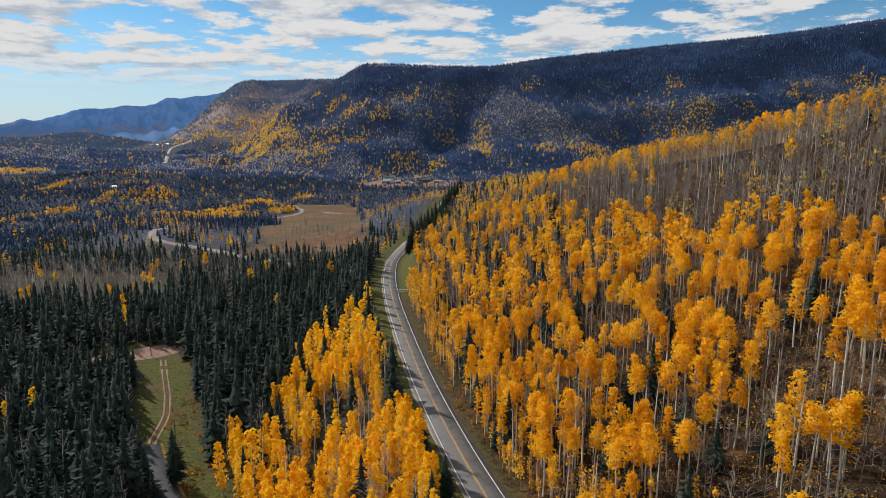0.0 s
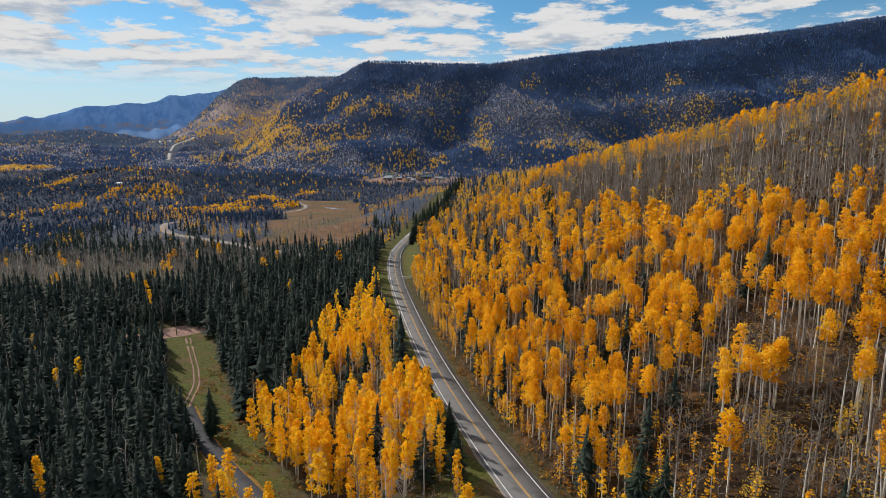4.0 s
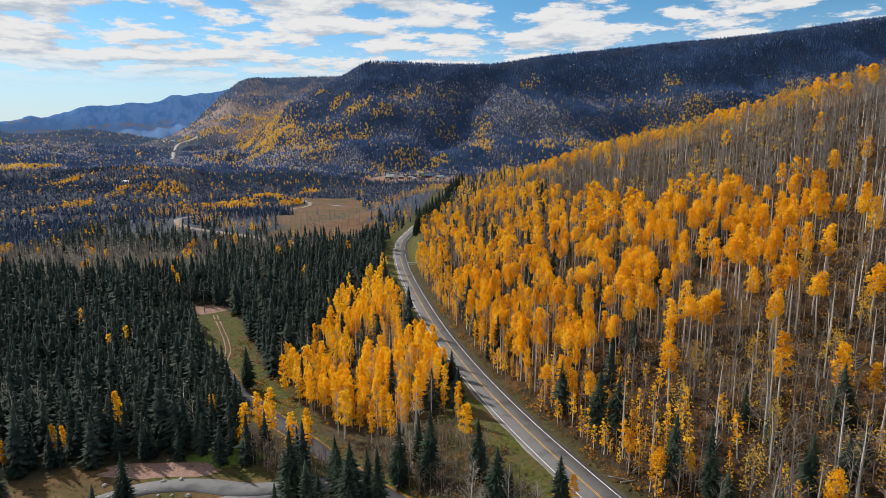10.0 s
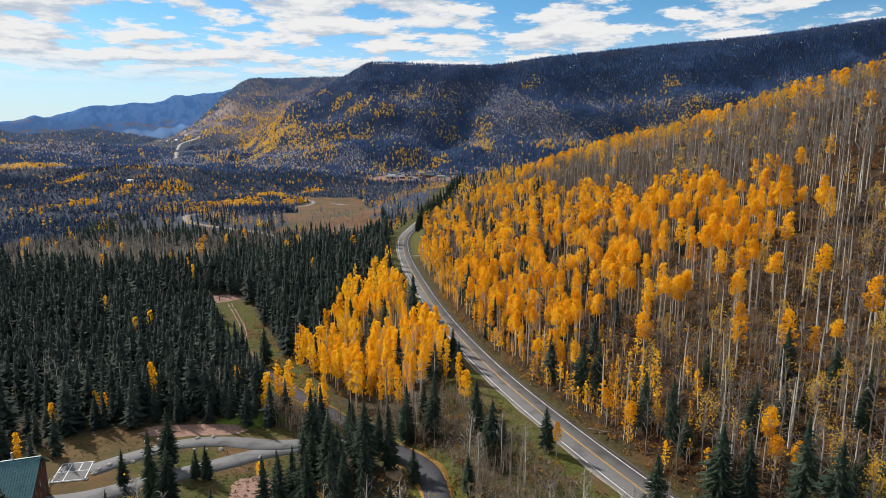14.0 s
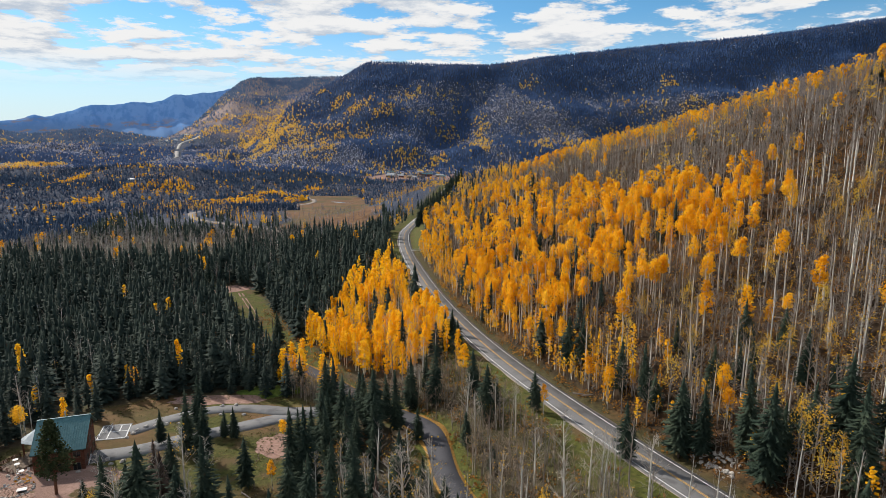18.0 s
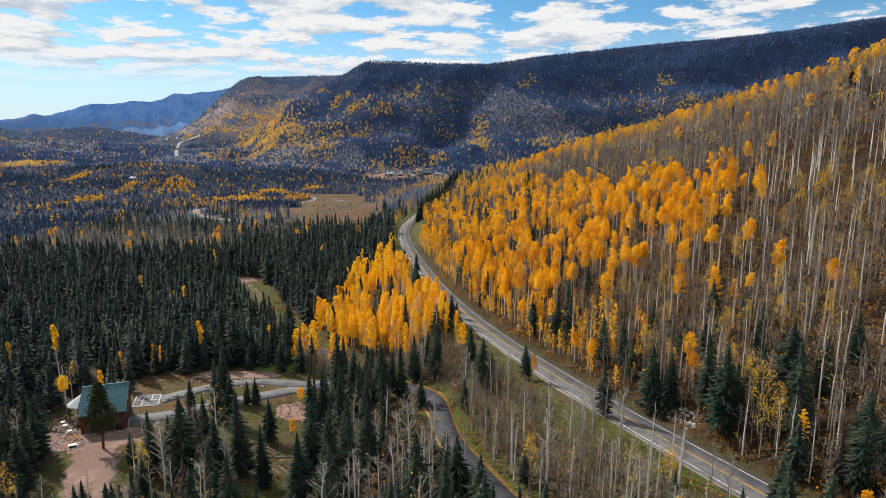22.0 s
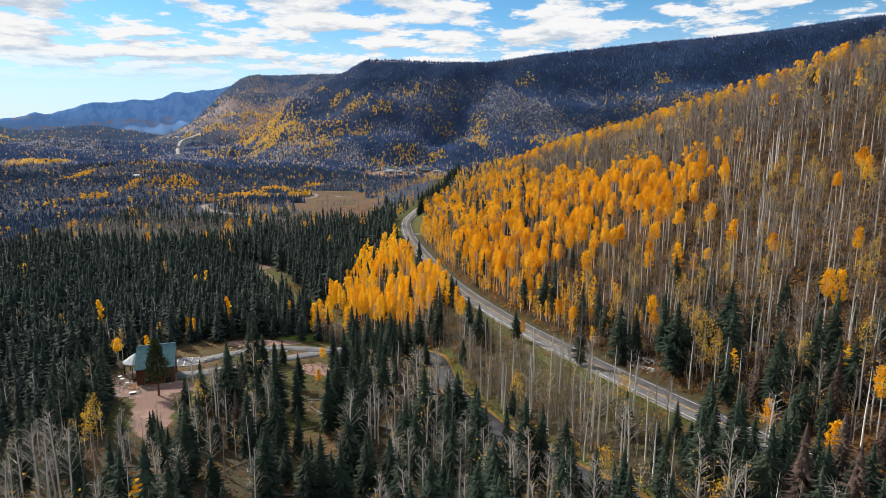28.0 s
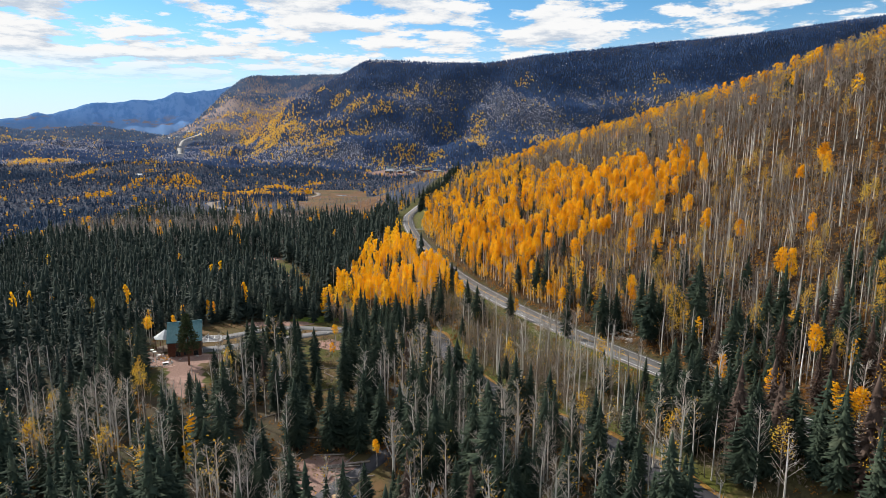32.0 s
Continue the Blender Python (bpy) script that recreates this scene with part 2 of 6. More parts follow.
def vnoise(x, y, size, seed=0):
    """Smooth value noise in 0..1 with cells of the given size."""
    u, v = np.asarray(x, float) / size + 17.3 * seed, np.asarray(y, float) / size + 9.7 * seed
    i, j = np.floor(u).astype(int), np.floor(v).astype(int)
    a, b = u - i, v - j
    a, b = a * a * (3 - 2 * a), b * b * (3 - 2 * b)
    g = lambda p, q: LATTICE[p % 256, q % 256]
    return (g(i, j) * (1 - a) + g(i + 1, j) * a) * (1 - b) + (g(i, j + 1) * (1 - a) + g(i + 1, j + 1) * a) * b


def fbm(x, y, size, seed=0, n=4):
    s, w, tot = 0.0, 1.0, 0.0
    for k in range(n):
        s, tot = s + w * vnoise(x, y, size / 2**k, seed + k), tot + w
        w *= 0.5
    return s / tot


def step(a, b, v):
    t = np.clip((np.asarray(v, float) - a) / (b - a), 0, 1)
    return t * t * (3 - 2 * t)


def spline(knots):
    """A smooth curve through (position, value) pairs."""
    p, q = np.array(knots, float).T
    slope = np.gradient(q, p)

    def f(v):
        v = np.clip(np.asarray(v, float), p[0], p[-1])
        k = np.clip(np.searchsorted(p, v) - 1, 0, len(p) - 2)
        h = p[k + 1] - p[k]
        t = (v - p[k]) / h
        return ((1 + 2 * t) * (1 - t) ** 2 * q[k] + t * (1 - t) ** 2 * h * slope[k]
                + t * t * (3 - 2 * t) * q[k + 1] + t * t * (t - 1) * h * slope[k + 1])
    return f


road_x = spline([(-500, 255), (-230, 140), (-96, 87), (-32, 60), (0, 48), (32, 36.4), (64, 25.7), (96, 16), (128, 7.6),
                 (160, 0.3), (192, -6.2), (224, -12), (256, -17.5), (316, -27), (370, -33), (412, -35), (470, -31), (529, -24), (600, -13), (680, -1), (760, 13), (860, 36), (1000, 80)])
road_z = spline([(-500, 45), (-230, 28), (-100, 14), (-32, 7.5), (0, 4.8), (64, 0.2), (128, -3.4), (200, -6.2), (316, -8), (412, -8), (530, -7.5), (600, -3.5), (680, 4.5), (745, 10.5), (800, 9), (900, -6), (1000, -20)])
path_x = spline([(-300, 110), (-120, 60), (-42, 32), (0, 10), (31, -1), (62, -8), (80, -20), (99, -35), (130, -60), (173, -89), (215, -104), (250, -116)])
crest_z = spline([(-600, 118), (-100, 116), (46, 118), (115, 114), (170, 101), (193, 95), (240, 82), (340, 61), (440, 43), (600, 35), (720, 27), (800, 14), (1000, -30), (5000, -40)])
valley_z = spline([(-600, 20), (-42, -2.5), (50, -9.5), (110, -14.5), (170, -18), (300, -18), (620, -18), (900, -38), (1250, -60), (2000, -56), (2400, -20), (3000, 36), (3300, 58), (3600, 66), (5000, 60)])
lip_x = spline([(-600, -420), (0, -330), (286, -302), (400, -330), (500, -325), (600, -345), (700, -385), (800, -430), (1000, -470), (1300, -520)])
ridge_z = spline([(-1500, -60), (-1050, -10), (-930, 60), (-850, 130), (-768, 205), (-712, 258), (-628, 305), (-545, 342), (-461, 384), (-400, 420), (-370, 434), (-300, 440), (-200, 436), (250, 428), (430, 452), (1100, 522), (1500, 560), (2100, 640), (3500, 700)])


def ground(x, y):
    x, y = np.asarray(x, float), np.asarray(y, float)
    rz, low = road_z(y), valley_z(y)
    d = (x - road_x(y)) * 0.86
    # slope on the right of the road
    dr = np.maximum(d - 6.5, 0)
    up = rz + 0.56 * dr + 0.17 * np.maximum(dr - 80, 0) + 2.2 * step(0, 5, dr) + (fbm(x, y, 34, 3) - 0.5) * 7 * step(6, 40, dr)
    top = crest_z(y) + (fbm(x, y, 120, 4) - 0.5) * 12 - 0.04 * np.maximum(dr - 220, 0)
    k = 7.0
    m = np.minimum(up, top)
    hill = m - k * np.log(np.exp(-(up - m) / k) + np.exp(-(top - m) / k))
    # bank and valley floor on the left of the road
    dl = np.maximum(-d - 6.5, 0)
    drop = 62 * step(0, 130, lip_x(y) - x + (fbm(x, y, 70, 16) - 0.5) * 50) * step(150, 260, y) * step(1500, 900, y)
    low = low - drop
    # rolling country of the lower valley
    roll = (fbm(x + 0.3 * y, y * 1.5, 560, 15, 4) - 0.5) * 95 + (fbm(x, y * 1.3, 170, 18, 3) - 0.5) * 34
    low = low + roll * step(900, 1500, y) * step(-250, -560, x) * step(3700, 2900, y)
    low = low + 34 * np.exp(-((x + 770) / 130) ** 2 - ((y - 1590) / 80) ** 2)
    floor = low - 0.012 * np.maximum(dl - 60, 0) * step(400, 0, dl) + (fbm(x, y, 90, 7) - 0.5) * (3 + 14 * step(500, 1800, np.hypot(x, y)))
    near = np.abs(x - path_x(y))
    floor = np.where(y < 240, low + (floor - low) * step(4, 20, near), floor)
    bank = floor + (rz - floor) * step(30 + 90 * step(520, 620, y), 0, dl)
    z = np.where(d >= 0, hill, bank)
    z = np.where(np.abs(d) < 6.5, rz, z)
    z = np.where(y > 700, z * step(1100, 700, y) + floor * step(700, 1100, y), z)
    # knoll of the far left, long mountain across the valley, the mountain behind it, the mesa
    rough = (fbm(x, y, 420, 11, 5) - 0.5)
    u = np.clip((y - 2050 - 130 * rough) / 850, 0, 1)
    bench = 0.05 * np.sin(u * 19 + 5 * fbm(x, y, 500, 19, 3)) * u * (1 - u) * 4
    face = np.where(u < 1, np.clip(u ** 1.15 + 0.5 * bench, 0, 1), 1.0)
    # spurs and gullies that run down the face, leaning to the left
    spur = np.abs(fbm(x + 0.55 * (y - 2050), y * 0.18, 330, 12, 4) - 0.5) * 2
    cut = np.exp(-((x - 20 - 0.45 * (y - 2450)) / 90) ** 2) + 0.7 * np.exp(-((x - 760 - 0.3 * (y - 2450)) / 110) ** 2)
    m1 = -60 + (ridge_z(x) + 60) * face - (150 * (0.55 - spur) + 85 * cut) * u * (1 - u) * 2.2
    m1 = m1 * step(2000, 2100, y) + -300 * step(2100, 2000, y)
    u2 = np.clip((y - 2900) / 800, 0, 1)
    r2 = spline([(-1990, -60), (-1640, 50), (-1568, 100), (-1533, 137), (-1505, 172), (-1462, 207), (-1427, 253), (-1374, 296), (-1339, 338), (-1286, 373), (-1250, 401), (-1200, 428), (-1010, 438), (-600, 450), (0, 460)])(x)
    spur2 = np.abs(fbm(x + 0.8 * (y - 2900), y * 0.3, 260, 13, 4) - 0.5) * 2
    m2 = 20 + (r2 - 20) * u2 ** 0.9 - 130 * (0.5 - spur2) * u2 * (1 - u2) * 2
    m2 = np.where((y > 2850) & (x < 0), m2, -300)
    # wooded ridges on the far left
    knoll = 60 * np.exp(-((x + 1900) / 500) ** 2 - ((y - 2500) / 350) ** 2) + 30 * np.exp(-((x + 900) / 250) ** 2 - ((y - 2650) / 200) ** 2)
    knoll = knoll + 165 * np.exp(-((x + 2950) / 390) ** 2 - ((y - 3400) / 260) ** 2) + 72 * np.exp(-((x + 2050) / 330) ** 2 - ((y - 3480) / 150) ** 2)
    return np.maximum.reduce([z + knoll, m1, m2])


# ---- meshes from arrays ----
def mesh_from(name, verts, tris, materials, index=None, smooth=False):
    me = bpy.data.meshes.new(name)
    verts, tris = np.asarray(verts, np.float32), np.asarray(tris, np.int32)
    n = tris.shape[1]
    me.vertices.add(len(verts))
    me.vertices.foreach_set("co", verts.ravel())
    me.loops.add(tris.size)
    me.loops.foreach_set("vertex_index", tris.ravel())
    me.polygons.add(len(tris))
    me.polygons.foreach_set("loop_start", np.arange(0, tris.size, n, dtype=np.int32))
    me.polygons.foreach_set("loop_total", np.full(len(tris), n, np.int32))
    for m in materials:
        me.materials.append(m)
    if index is not None:
        me.polygons.foreach_set("material_index", np.asarray(index, np.int32))
    if smooth:
        me.polygons.foreach_set("use_smooth", np.ones(len(tris), bool))
    me.update(calc_edges=True)
    return me


def join_copies(shapes, places, rng):
    """Many copies of a few (verts, tris, index) shapes; places: rows of x, y, z, height, width."""
    vs, ts, ms, base = [], [], [], 0
    pick = rng.randint(0, len(shapes), len(places))
    turn = rng.rand(len(places)) * 2 * np.pi
    for k, (v, t, m) in enumerate(shapes):
        p, a = places[pick == k], turn[pick == k]
        if not len(p):
            continue
        c, s = np.cos(a)[:, None], np.sin(a)[:, None]
        wide = p[:, 4:5]
        x = (v[None, :, 0] * c - v[None, :, 1] * s) * wide + p[:, 0:1]
        y = (v[None, :, 0] * s + v[None, :, 1] * c) * wide + p[:, 1:2]
        z = v[None, :, 2] * p[:, 3:4] + p[:, 2:3]
        vs.append(np.stack([x, y, z], -1).reshape(-1, 3))
        off = base + np.arange(len(p))[:, None, None] * len(v)
        ts.append((t[None] + off).reshape(-1, 3))
        ms.append(np.tile(m, len(p)))
        base += len(p) * len(v)
    return np.concatenate(vs), np.concatenate(ts), np.concatenate(ms)


class Shape:
    """Triangles gathered piece by piece."""
    def __init__(self):
        self.v, self.t, self.m, self.n = [], [], [], 0

    def add(self, verts, tris, mat=0):
        self.v.append(np.asarray(verts, float))
        self.t.append(np.asarray(tris, int) + self.n)
        self.m += [mat] * len(tris)
        self.n += len(verts)

    def limb(self, a, b, ra, rb, sides=4, mat=0):
        a, b = np.asarray(a, float), np.asarray(b, float)
        d = (b - a) / (np.linalg.norm(b - a) + 1e-9)
        u = np.cross(d, (0.31, 0.95, 0.1))
        u /= np.linalg.norm(u)
        w = np.cross(d, u)
        ang = np.arange(sides) * 2 * np.pi / sides
        ring = np.cos(ang)[:, None] * u + np.sin(ang)[:, None] * w
        vs = np.concatenate([a + ring * ra, b + ring * rb])
        i = np.arange(sides)
        j = (i + 1) % sides
        self.add(vs, np.concatenate([np.stack([i, j, j + sides], 1), np.stack([i, j + sides, i + sides], 1)]), mat)

    def leaves(self, centres, size, rng, mat=1):
        """Small folded quads of random turn."""
        n = len(centres)
        a, b = rng.normal(size=(n, 3)), rng.normal(size=(n, 3))
        a /= np.linalg.norm(a, axis=1, keepdims=True)
        b -= a * (a * b).sum(1, keepdims=True)
        b /= np.linalg.norm(b, axis=1, keepdims=True)
        s = size * (0.6 + 0.8 * rng.rand(n, 1))
        q = np.stack([centres - a * s, centres - b * s * 0.8, centres + a * s, centres + b * s * 0.8], 1).reshape(-1, 3)
        i = np.arange(n)[:, None] * 4
        self.add(q, np.concatenate([i + [0, 1, 2], i + [0, 2, 3]]), mat)

    def done(self):
        return np.concatenate(self.v), np.concatenate(self.t), np.array(self.m)


# trees are one metre high and one metre per metre of width, scaled where they stand; height 16 is the model
def aspen_shape(rng, leaves, size, low, radius, limbs=10, sides=5):
    """A pale bare trunk, a little bent, thin limbs, and a crown of leaf clumps in the upper part."""
    s, h = Shape(), 16.0
    bend = rng.normal(size=(4, 2)) * 0.2
    bend[0] = 0
    zs = np.array([-0.6, 0.35 * h, 0.7 * h, h * 0.97])
    rs = [0.19, 0.15, 0.095, 0.02]
    bent = np.cumsum(bend, 0)
    axis = [(*bent[k], zs[k]) for k in range(4)]
    for k in range(3):
        s.limb(axis[k], axis[k + 1], rs[k], rs[k + 1], sides, 0)
    at = lambda z: np.array([np.interp(z, zs, bent[:, 0]), np.interp(z, zs, bent[:, 1])])
    n = max(15, int(limbs * 1.7), int(6 + 26 * (1 - low)))
    clumps = []
    for k in range(n):
        f = (k + rng.rand()) / n
        z = h * (low + (1 - low) * (0.10 + 0.84 * f))
        wide = radius * math.sqrt(max(0.06, 1 - (1.7 * f - 0.62) ** 2)) * (0.75 + 0.4 * rng.rand())
        a = rng.rand() * 1.2 + k * 2.4
        q = wide * (0.3 + 0.4 * rng.rand())
        tip = np.array([*(at(z) + q * np.array([math.cos(a), math.sin(a)])), z])
        if k < limbs:
            s.limb([*at(z - 1.2), z - 1.2], tip, 0.045, 0.014, 3, 0)
        clumps.append((tip, radius * (0.30 + 0.20 * rng.rand())))
    per = max(1, leaves // len(clumps))
    for tip, wide in clumps:
        d = rng.normal(size=(per, 3))
        d /= np.linalg.norm(d, axis=1, keepdims=True)
        s.leaves(tip + d * (1, 1, 0.85) * wide * (0.25 + 0.75 * rng.rand(per, 1) ** 0.5), size, rng, 1)
    v, t, m = s.done()
    return v / (1, 1, h), t, m


def bare_shape(rng, limbs, twigs, sides=5, leaves=0, leaf=0.16, stout=1.0, bark=0, bushy=1.0, thick=1.0):
    """A leafless aspen: pale trunk, upswept limbs, fine twigs."""
    s, h = Shape(), 15.0
    lean = rng.normal(size=2) * 0.32
    zs, rs = np.array([-0.6, 5, 10, 15.0]), [0.19, 0.145, 0.095, 0.02]
    pts = [np.array([lean[0] * (z / h) ** 2 + rng.normal() * 0.06, lean[1] * (z / h) ** 2 + rng.normal() * 0.06, z]) for z in zs]
    for k in range(3):
        s.limb(pts[k], pts[k + 1], rs[k] * stout, rs[k + 1] * stout, sides, bark)
    cs = []
    for k in range(limbs):
        f = (k + rng.rand()) / limbs
        z = h * (0.50 - 0.08 * bushy + (0.48 + 0.08 * bushy) * f)
        root = np.array([np.interp(z, zs, [p[i] for p in pts]) for i in range(3)])
        a = rng.rand() * 7 + k * 2.4
        ln = bushy * (1.9 * (1 - f) + 0.5) * (0.7 + 0.6 * rng.rand())
        d = np.array([math.cos(a) * 0.8, math.sin(a) * 0.8, 0.95])
        tip = root + d * ln
        s.limb(root, tip, 0.05 * thick, 0.018 * thick, 3, 1)
        cs.append(tip)
        for _ in range(twigs):
            g = root + d * ln * (0.35 + 0.6 * rng.rand())
            s.limb(g, g + (d * 0.5 + rng.normal(size=3) * 0.5) * 1.0, 0.028 * thick, 0.010 * thick, 3, 1)
    if leaves:
        s.leaves(np.array(cs)[rng.randint(0, len(cs), leaves)] + rng.normal(size=(leaves, 3)) * 0.5, leaf, rng, 2)
    v, t, m = s.done()
    return v / (1, 1, h), t, m


def spruce_shape(rng, boughs, sprays, radius=2.2, core=6, wide=0.12):
    """A spire: trunk, a shaded core, single drooping boughs that shorten towards the top, and needle sprays along them."""
    s, h = Shape(), 15.0
    s.limb((0, 0, -0.6), (0, 0, h * 0.92), 0.19, 0.03, 3, 0)
    lean = rng.normal(size=2) * 0.16
    skew = 0.72 + 0.5 * rng.rand(11)
    shape = 0.62 + 0.25 * rng.rand()
    bare = 0.03 + 0.07 * rng.rand()
    reach = lambda f: radius * (1 - f) ** shape * (1 - 0.42 * (1 - f) ** 5) + 0.08
    for k in range(core):
        f = (k + 0.3) / core
        r, n = 0.50 * reach(f), 5
        a = np.arange(n) * 2 * math.pi / n + rng.rand()
        rr = r * (0.7 + 0.6 * rng.rand(n))
        c = lean * f
        ring = np.stack([np.cos(a) * rr + c[0], np.sin(a) * rr + c[1], h * (bare + (0.97 - bare) * f) - 0.3 * rr], 1)
        i = np.arange(n)
        s.add(np.concatenate([ring, [[c[0], c[1], min(h, h * (f + 1.35 / core))]]]), np.stack([i, (i + 1) % n, np.full(n, n)], 1), 1)
    # boughs in a rising spiral, each a folded kite with a drooping tip
    k = np.arange(boughs)
    f = 1 - np.sqrt(1 - (k + rng.rand(boughs)) / (boughs + 1.0))
    a = k * 2.4 + rng.rand(boughs) * 0.9
    r = reach(f) * skew[(a * 1.75).astype(int) % 11] * (0.70 + 0.5 * rng.rand(boughs))
    z = h * (bare + (0.985 - bare) * f)
    ca, sa = np.cos(a), np.sin(a)
    half = r * wide * (0.7 + 0.7 * rng.rand(boughs)) + 0.05
    sag = 0.10 + 0.36 * rng.rand(boughs) * (1.15 - f)
    cx, cy = lean[0] * f, lean[1] * f
    mid = 0.45 + 0.25 * rng.rand(boughs)
    root = np.stack([cx, cy, z + 0.22 * r], 1)
    left = np.stack([cx + ca * r * mid - sa * half, cy + sa * r * mid + ca * half, z - sag * r * mid - 0.3 * half], 1)
    right = np.stack([cx + ca * r * mid + sa * half, cy + sa * r * mid - ca * half, z - sag * r * mid - 0.3 * half], 1)
    tip = np.stack([cx + ca * r, cy + sa * r, z - sag * r + 0.12 * r * rng.rand(boughs)], 1)
    i = np.arange(boughs)[:, None] * 4
    s.add(np.stack([root, left, tip, right], 1).reshape(-1, 3), np.concatenate([i + [0, 1, 2], i + [0, 2, 3]]), 1)
    # slim sprays to both sides of the boughs, drooping at their ends
    q = rng.randint(0, boughs, sprays)
    g = 0.25 + 0.75 * rng.rand(sprays)
    px, py, pz = cx[q] + ca[q] * r[q] * g, cy[q] + sa[q] * r[q] * g, z[q] + 0.2 * r[q] * (1 - g) - sag[q] * r[q] * g
    t = a[q] + np.where(rng.rand(sprays) < 0.5, -1, 1) * (0.35 + 0.8 * rng.rand(sprays))
    ln = (0.18 + 0.22 * rng.rand(sprays)) * (0.5 + 0.5 * r[q]) * (1.25 - 0.5 * g)
    w = 0.045 + 0.10 * ln
    ct, st = np.cos(t), np.sin(t)
    v = np.stack([np.stack([px - st * w, py + ct * w, pz + 0.04], 1), np.stack([px + st * w, py - ct * w, pz], 1),
                  np.stack([px + ct * ln, py + st * ln, pz - ln * (0.05 + 0.75 * rng.rand(sprays))], 1)], 1).reshape(-1, 3)
    s.add(v, np.arange(3 * sprays).reshape(-1, 3), 1)
    v, t, m = s.done()
    return v / (1, 1, h), t, m


def cone_shape(rng, sides, tiers):
    s = Shape()
    for k in range(tiers):
        z0, z1 = k / tiers * 0.85, min(1.0, (k + 1.25) / tiers)
        r = 2.0 * (1 - k / tiers) ** 0.9
        a = np.arange(sides) * 2 * np.pi / sides + rng.rand()
        rr = r * (0.75 + 0.5 * rng.rand(sides))
        v = np.concatenate([np.stack([np.cos(a) * rr, np.sin(a) * rr, np.full(sides, z0) + 0.05 * rng.rand(sides)], 1), [[0, 0, z1]]])
        i = np.arange(sides)
        s.add(v, np.stack([i, (i + 1) % sides, np.full(sides, sides)], 1), 0)
    return s.done()


def tuft_shape(rng, n, size, low=0.25, wide=1.6):
    """A loose crown of a few large leaf clumps, for trees far away."""
    s = Shape()
    f = rng.rand(n)
    a, r = rng.rand(n) * 7, np.sqrt(rng.rand(n)) * wide * (1 - 0.7 * np.abs(2 * f - 0.8))
    c = np.stack([np.cos(a) * r, np.sin(a) * r, (low + (0.95 - low) * f) * 14], 1)
    s.leaves(c, size, rng, 0)
    v, t, m = s.done()
    return v / (1, 1, 14), t, m


def bush_shape(rng, n, size, stems=0):
    """A low dome of leaves or twig ends, one metre high and wide."""
    s = Shape()
    a, r = rng.rand(n) * 7, np.sqrt(rng.rand(n)) * 0.55
    z = (0.1 + 0.85 * rng.rand(n)) * np.sqrt(1.02 - (r / 0.56) ** 2)
    s.leaves(np.stack([np.cos(a) * r, np.sin(a) * r, z], 1), size, rng, 0)
    for k in range(stems):
        b = rng.rand() * 7
        s.limb((0, 0, -0.1), (0.6 * math.cos(b) * rng.rand(), 0.6 * math.sin(b) * rng.rand(), 0.9 + 0.4 * rng.rand()), 0.022, 0.012, 3, 0)
    return s.done()


# ---- ground ----
def house_clearing(x, y):
    """1 inside the open yard round the house and drive, 0 in the woods."""
    e = np.minimum(((x + 72) / 40) ** 2 + ((y - 66) / 27) ** 2, ((x + 83) / 13) ** 2 + ((y - 26) / 26) ** 2)
    e = np.minimum(e, ((x + 104) / 11) ** 2 + ((y - 43) / 13) ** 2)
    e = np.minimum(e, ((x + 49) / 13) ** 2 + ((y - 36) / 19) ** 2)
    e = np.minimum(e, ((x + 34) / 11) ** 2 + ((y - 4) / 22) ** 2)
    e = np.minimum(e, ((x + 25) / 9) ** 2 + ((y + 53) / 13) ** 2)
    return step(1.15, 0.85, e + (vnoise(x, y, 9, 21) - 0.5) * 0.4)


def track_shift(y):
    return np.interp(y, [135, 160, 185, 210, 250], [6.5, 7, 5, 2, -4])


def track_clearing(x, y):
    m = step(13, 9.5, np.abs(x - path_x(y) - track_shift(y))) * step(135, 150, y) * step(262, 250, y)
    return np.maximum(m, step(1.2, 0.9, ((x + 137) / 24) ** 2 + ((y - 253) / 16) ** 2))


def meadow(x, y):
    rim = (fbm(x, y, 60, 31) - 0.5) * 60
    east = np.interp(y, [480, 640, 785, 1000, 1315, 1420], [-70, -80, -100, -140, -185, -215]) + rim
    west = np.interp(y, [480, 560, 640, 720, 800, 900, 1000, 1420], [-165, -178, -190, -205, -235, -290, -330, -350]) - rim
    m = step(6, -6, x - east) * step(-6, 6, x - west) * step(485, 515, y) * step(1440, 1390, y)
    clump = step(1.3, 0.8, ((x + 268) / 46) ** 2 + ((y - 785) / 75) ** 2 + (fbm(x, y, 40, 32) - 0.5) * 1.2)
    clump = np.maximum(clump, step(1.3, 0.8, ((x + 330) / 50) ** 2 + ((y - 1100) / 170) ** 2))
    return m * (1 - clump)


def town(x, y):
    return step(1.2, 0.8, ((x + 75) / 230) ** 2 + ((y - 2010) / 105) ** 2 + (fbm(x, y, 100, 35) - 0.5) * 0.9)


NX, NY = 380, 480
gx = 60 * np.sinh(np.linspace(np.arcsinh(-3700 / 60), np.arcsinh(3300 / 60), NX))
gy = 40 + 120 * np.sinh(np.linspace(np.arcsinh(-640 / 120), np.arcsinh(4720 / 120), NY))
GX, GY = np.meshgrid(gx, gy)
GZ = ground(GX, GY)
quad = (np.arange(NY - 1)[:, None] * NX + np.arange(NX - 1)[None, :]).reshape(-1, 1) + [[0, 1, NX + 1, NX]]


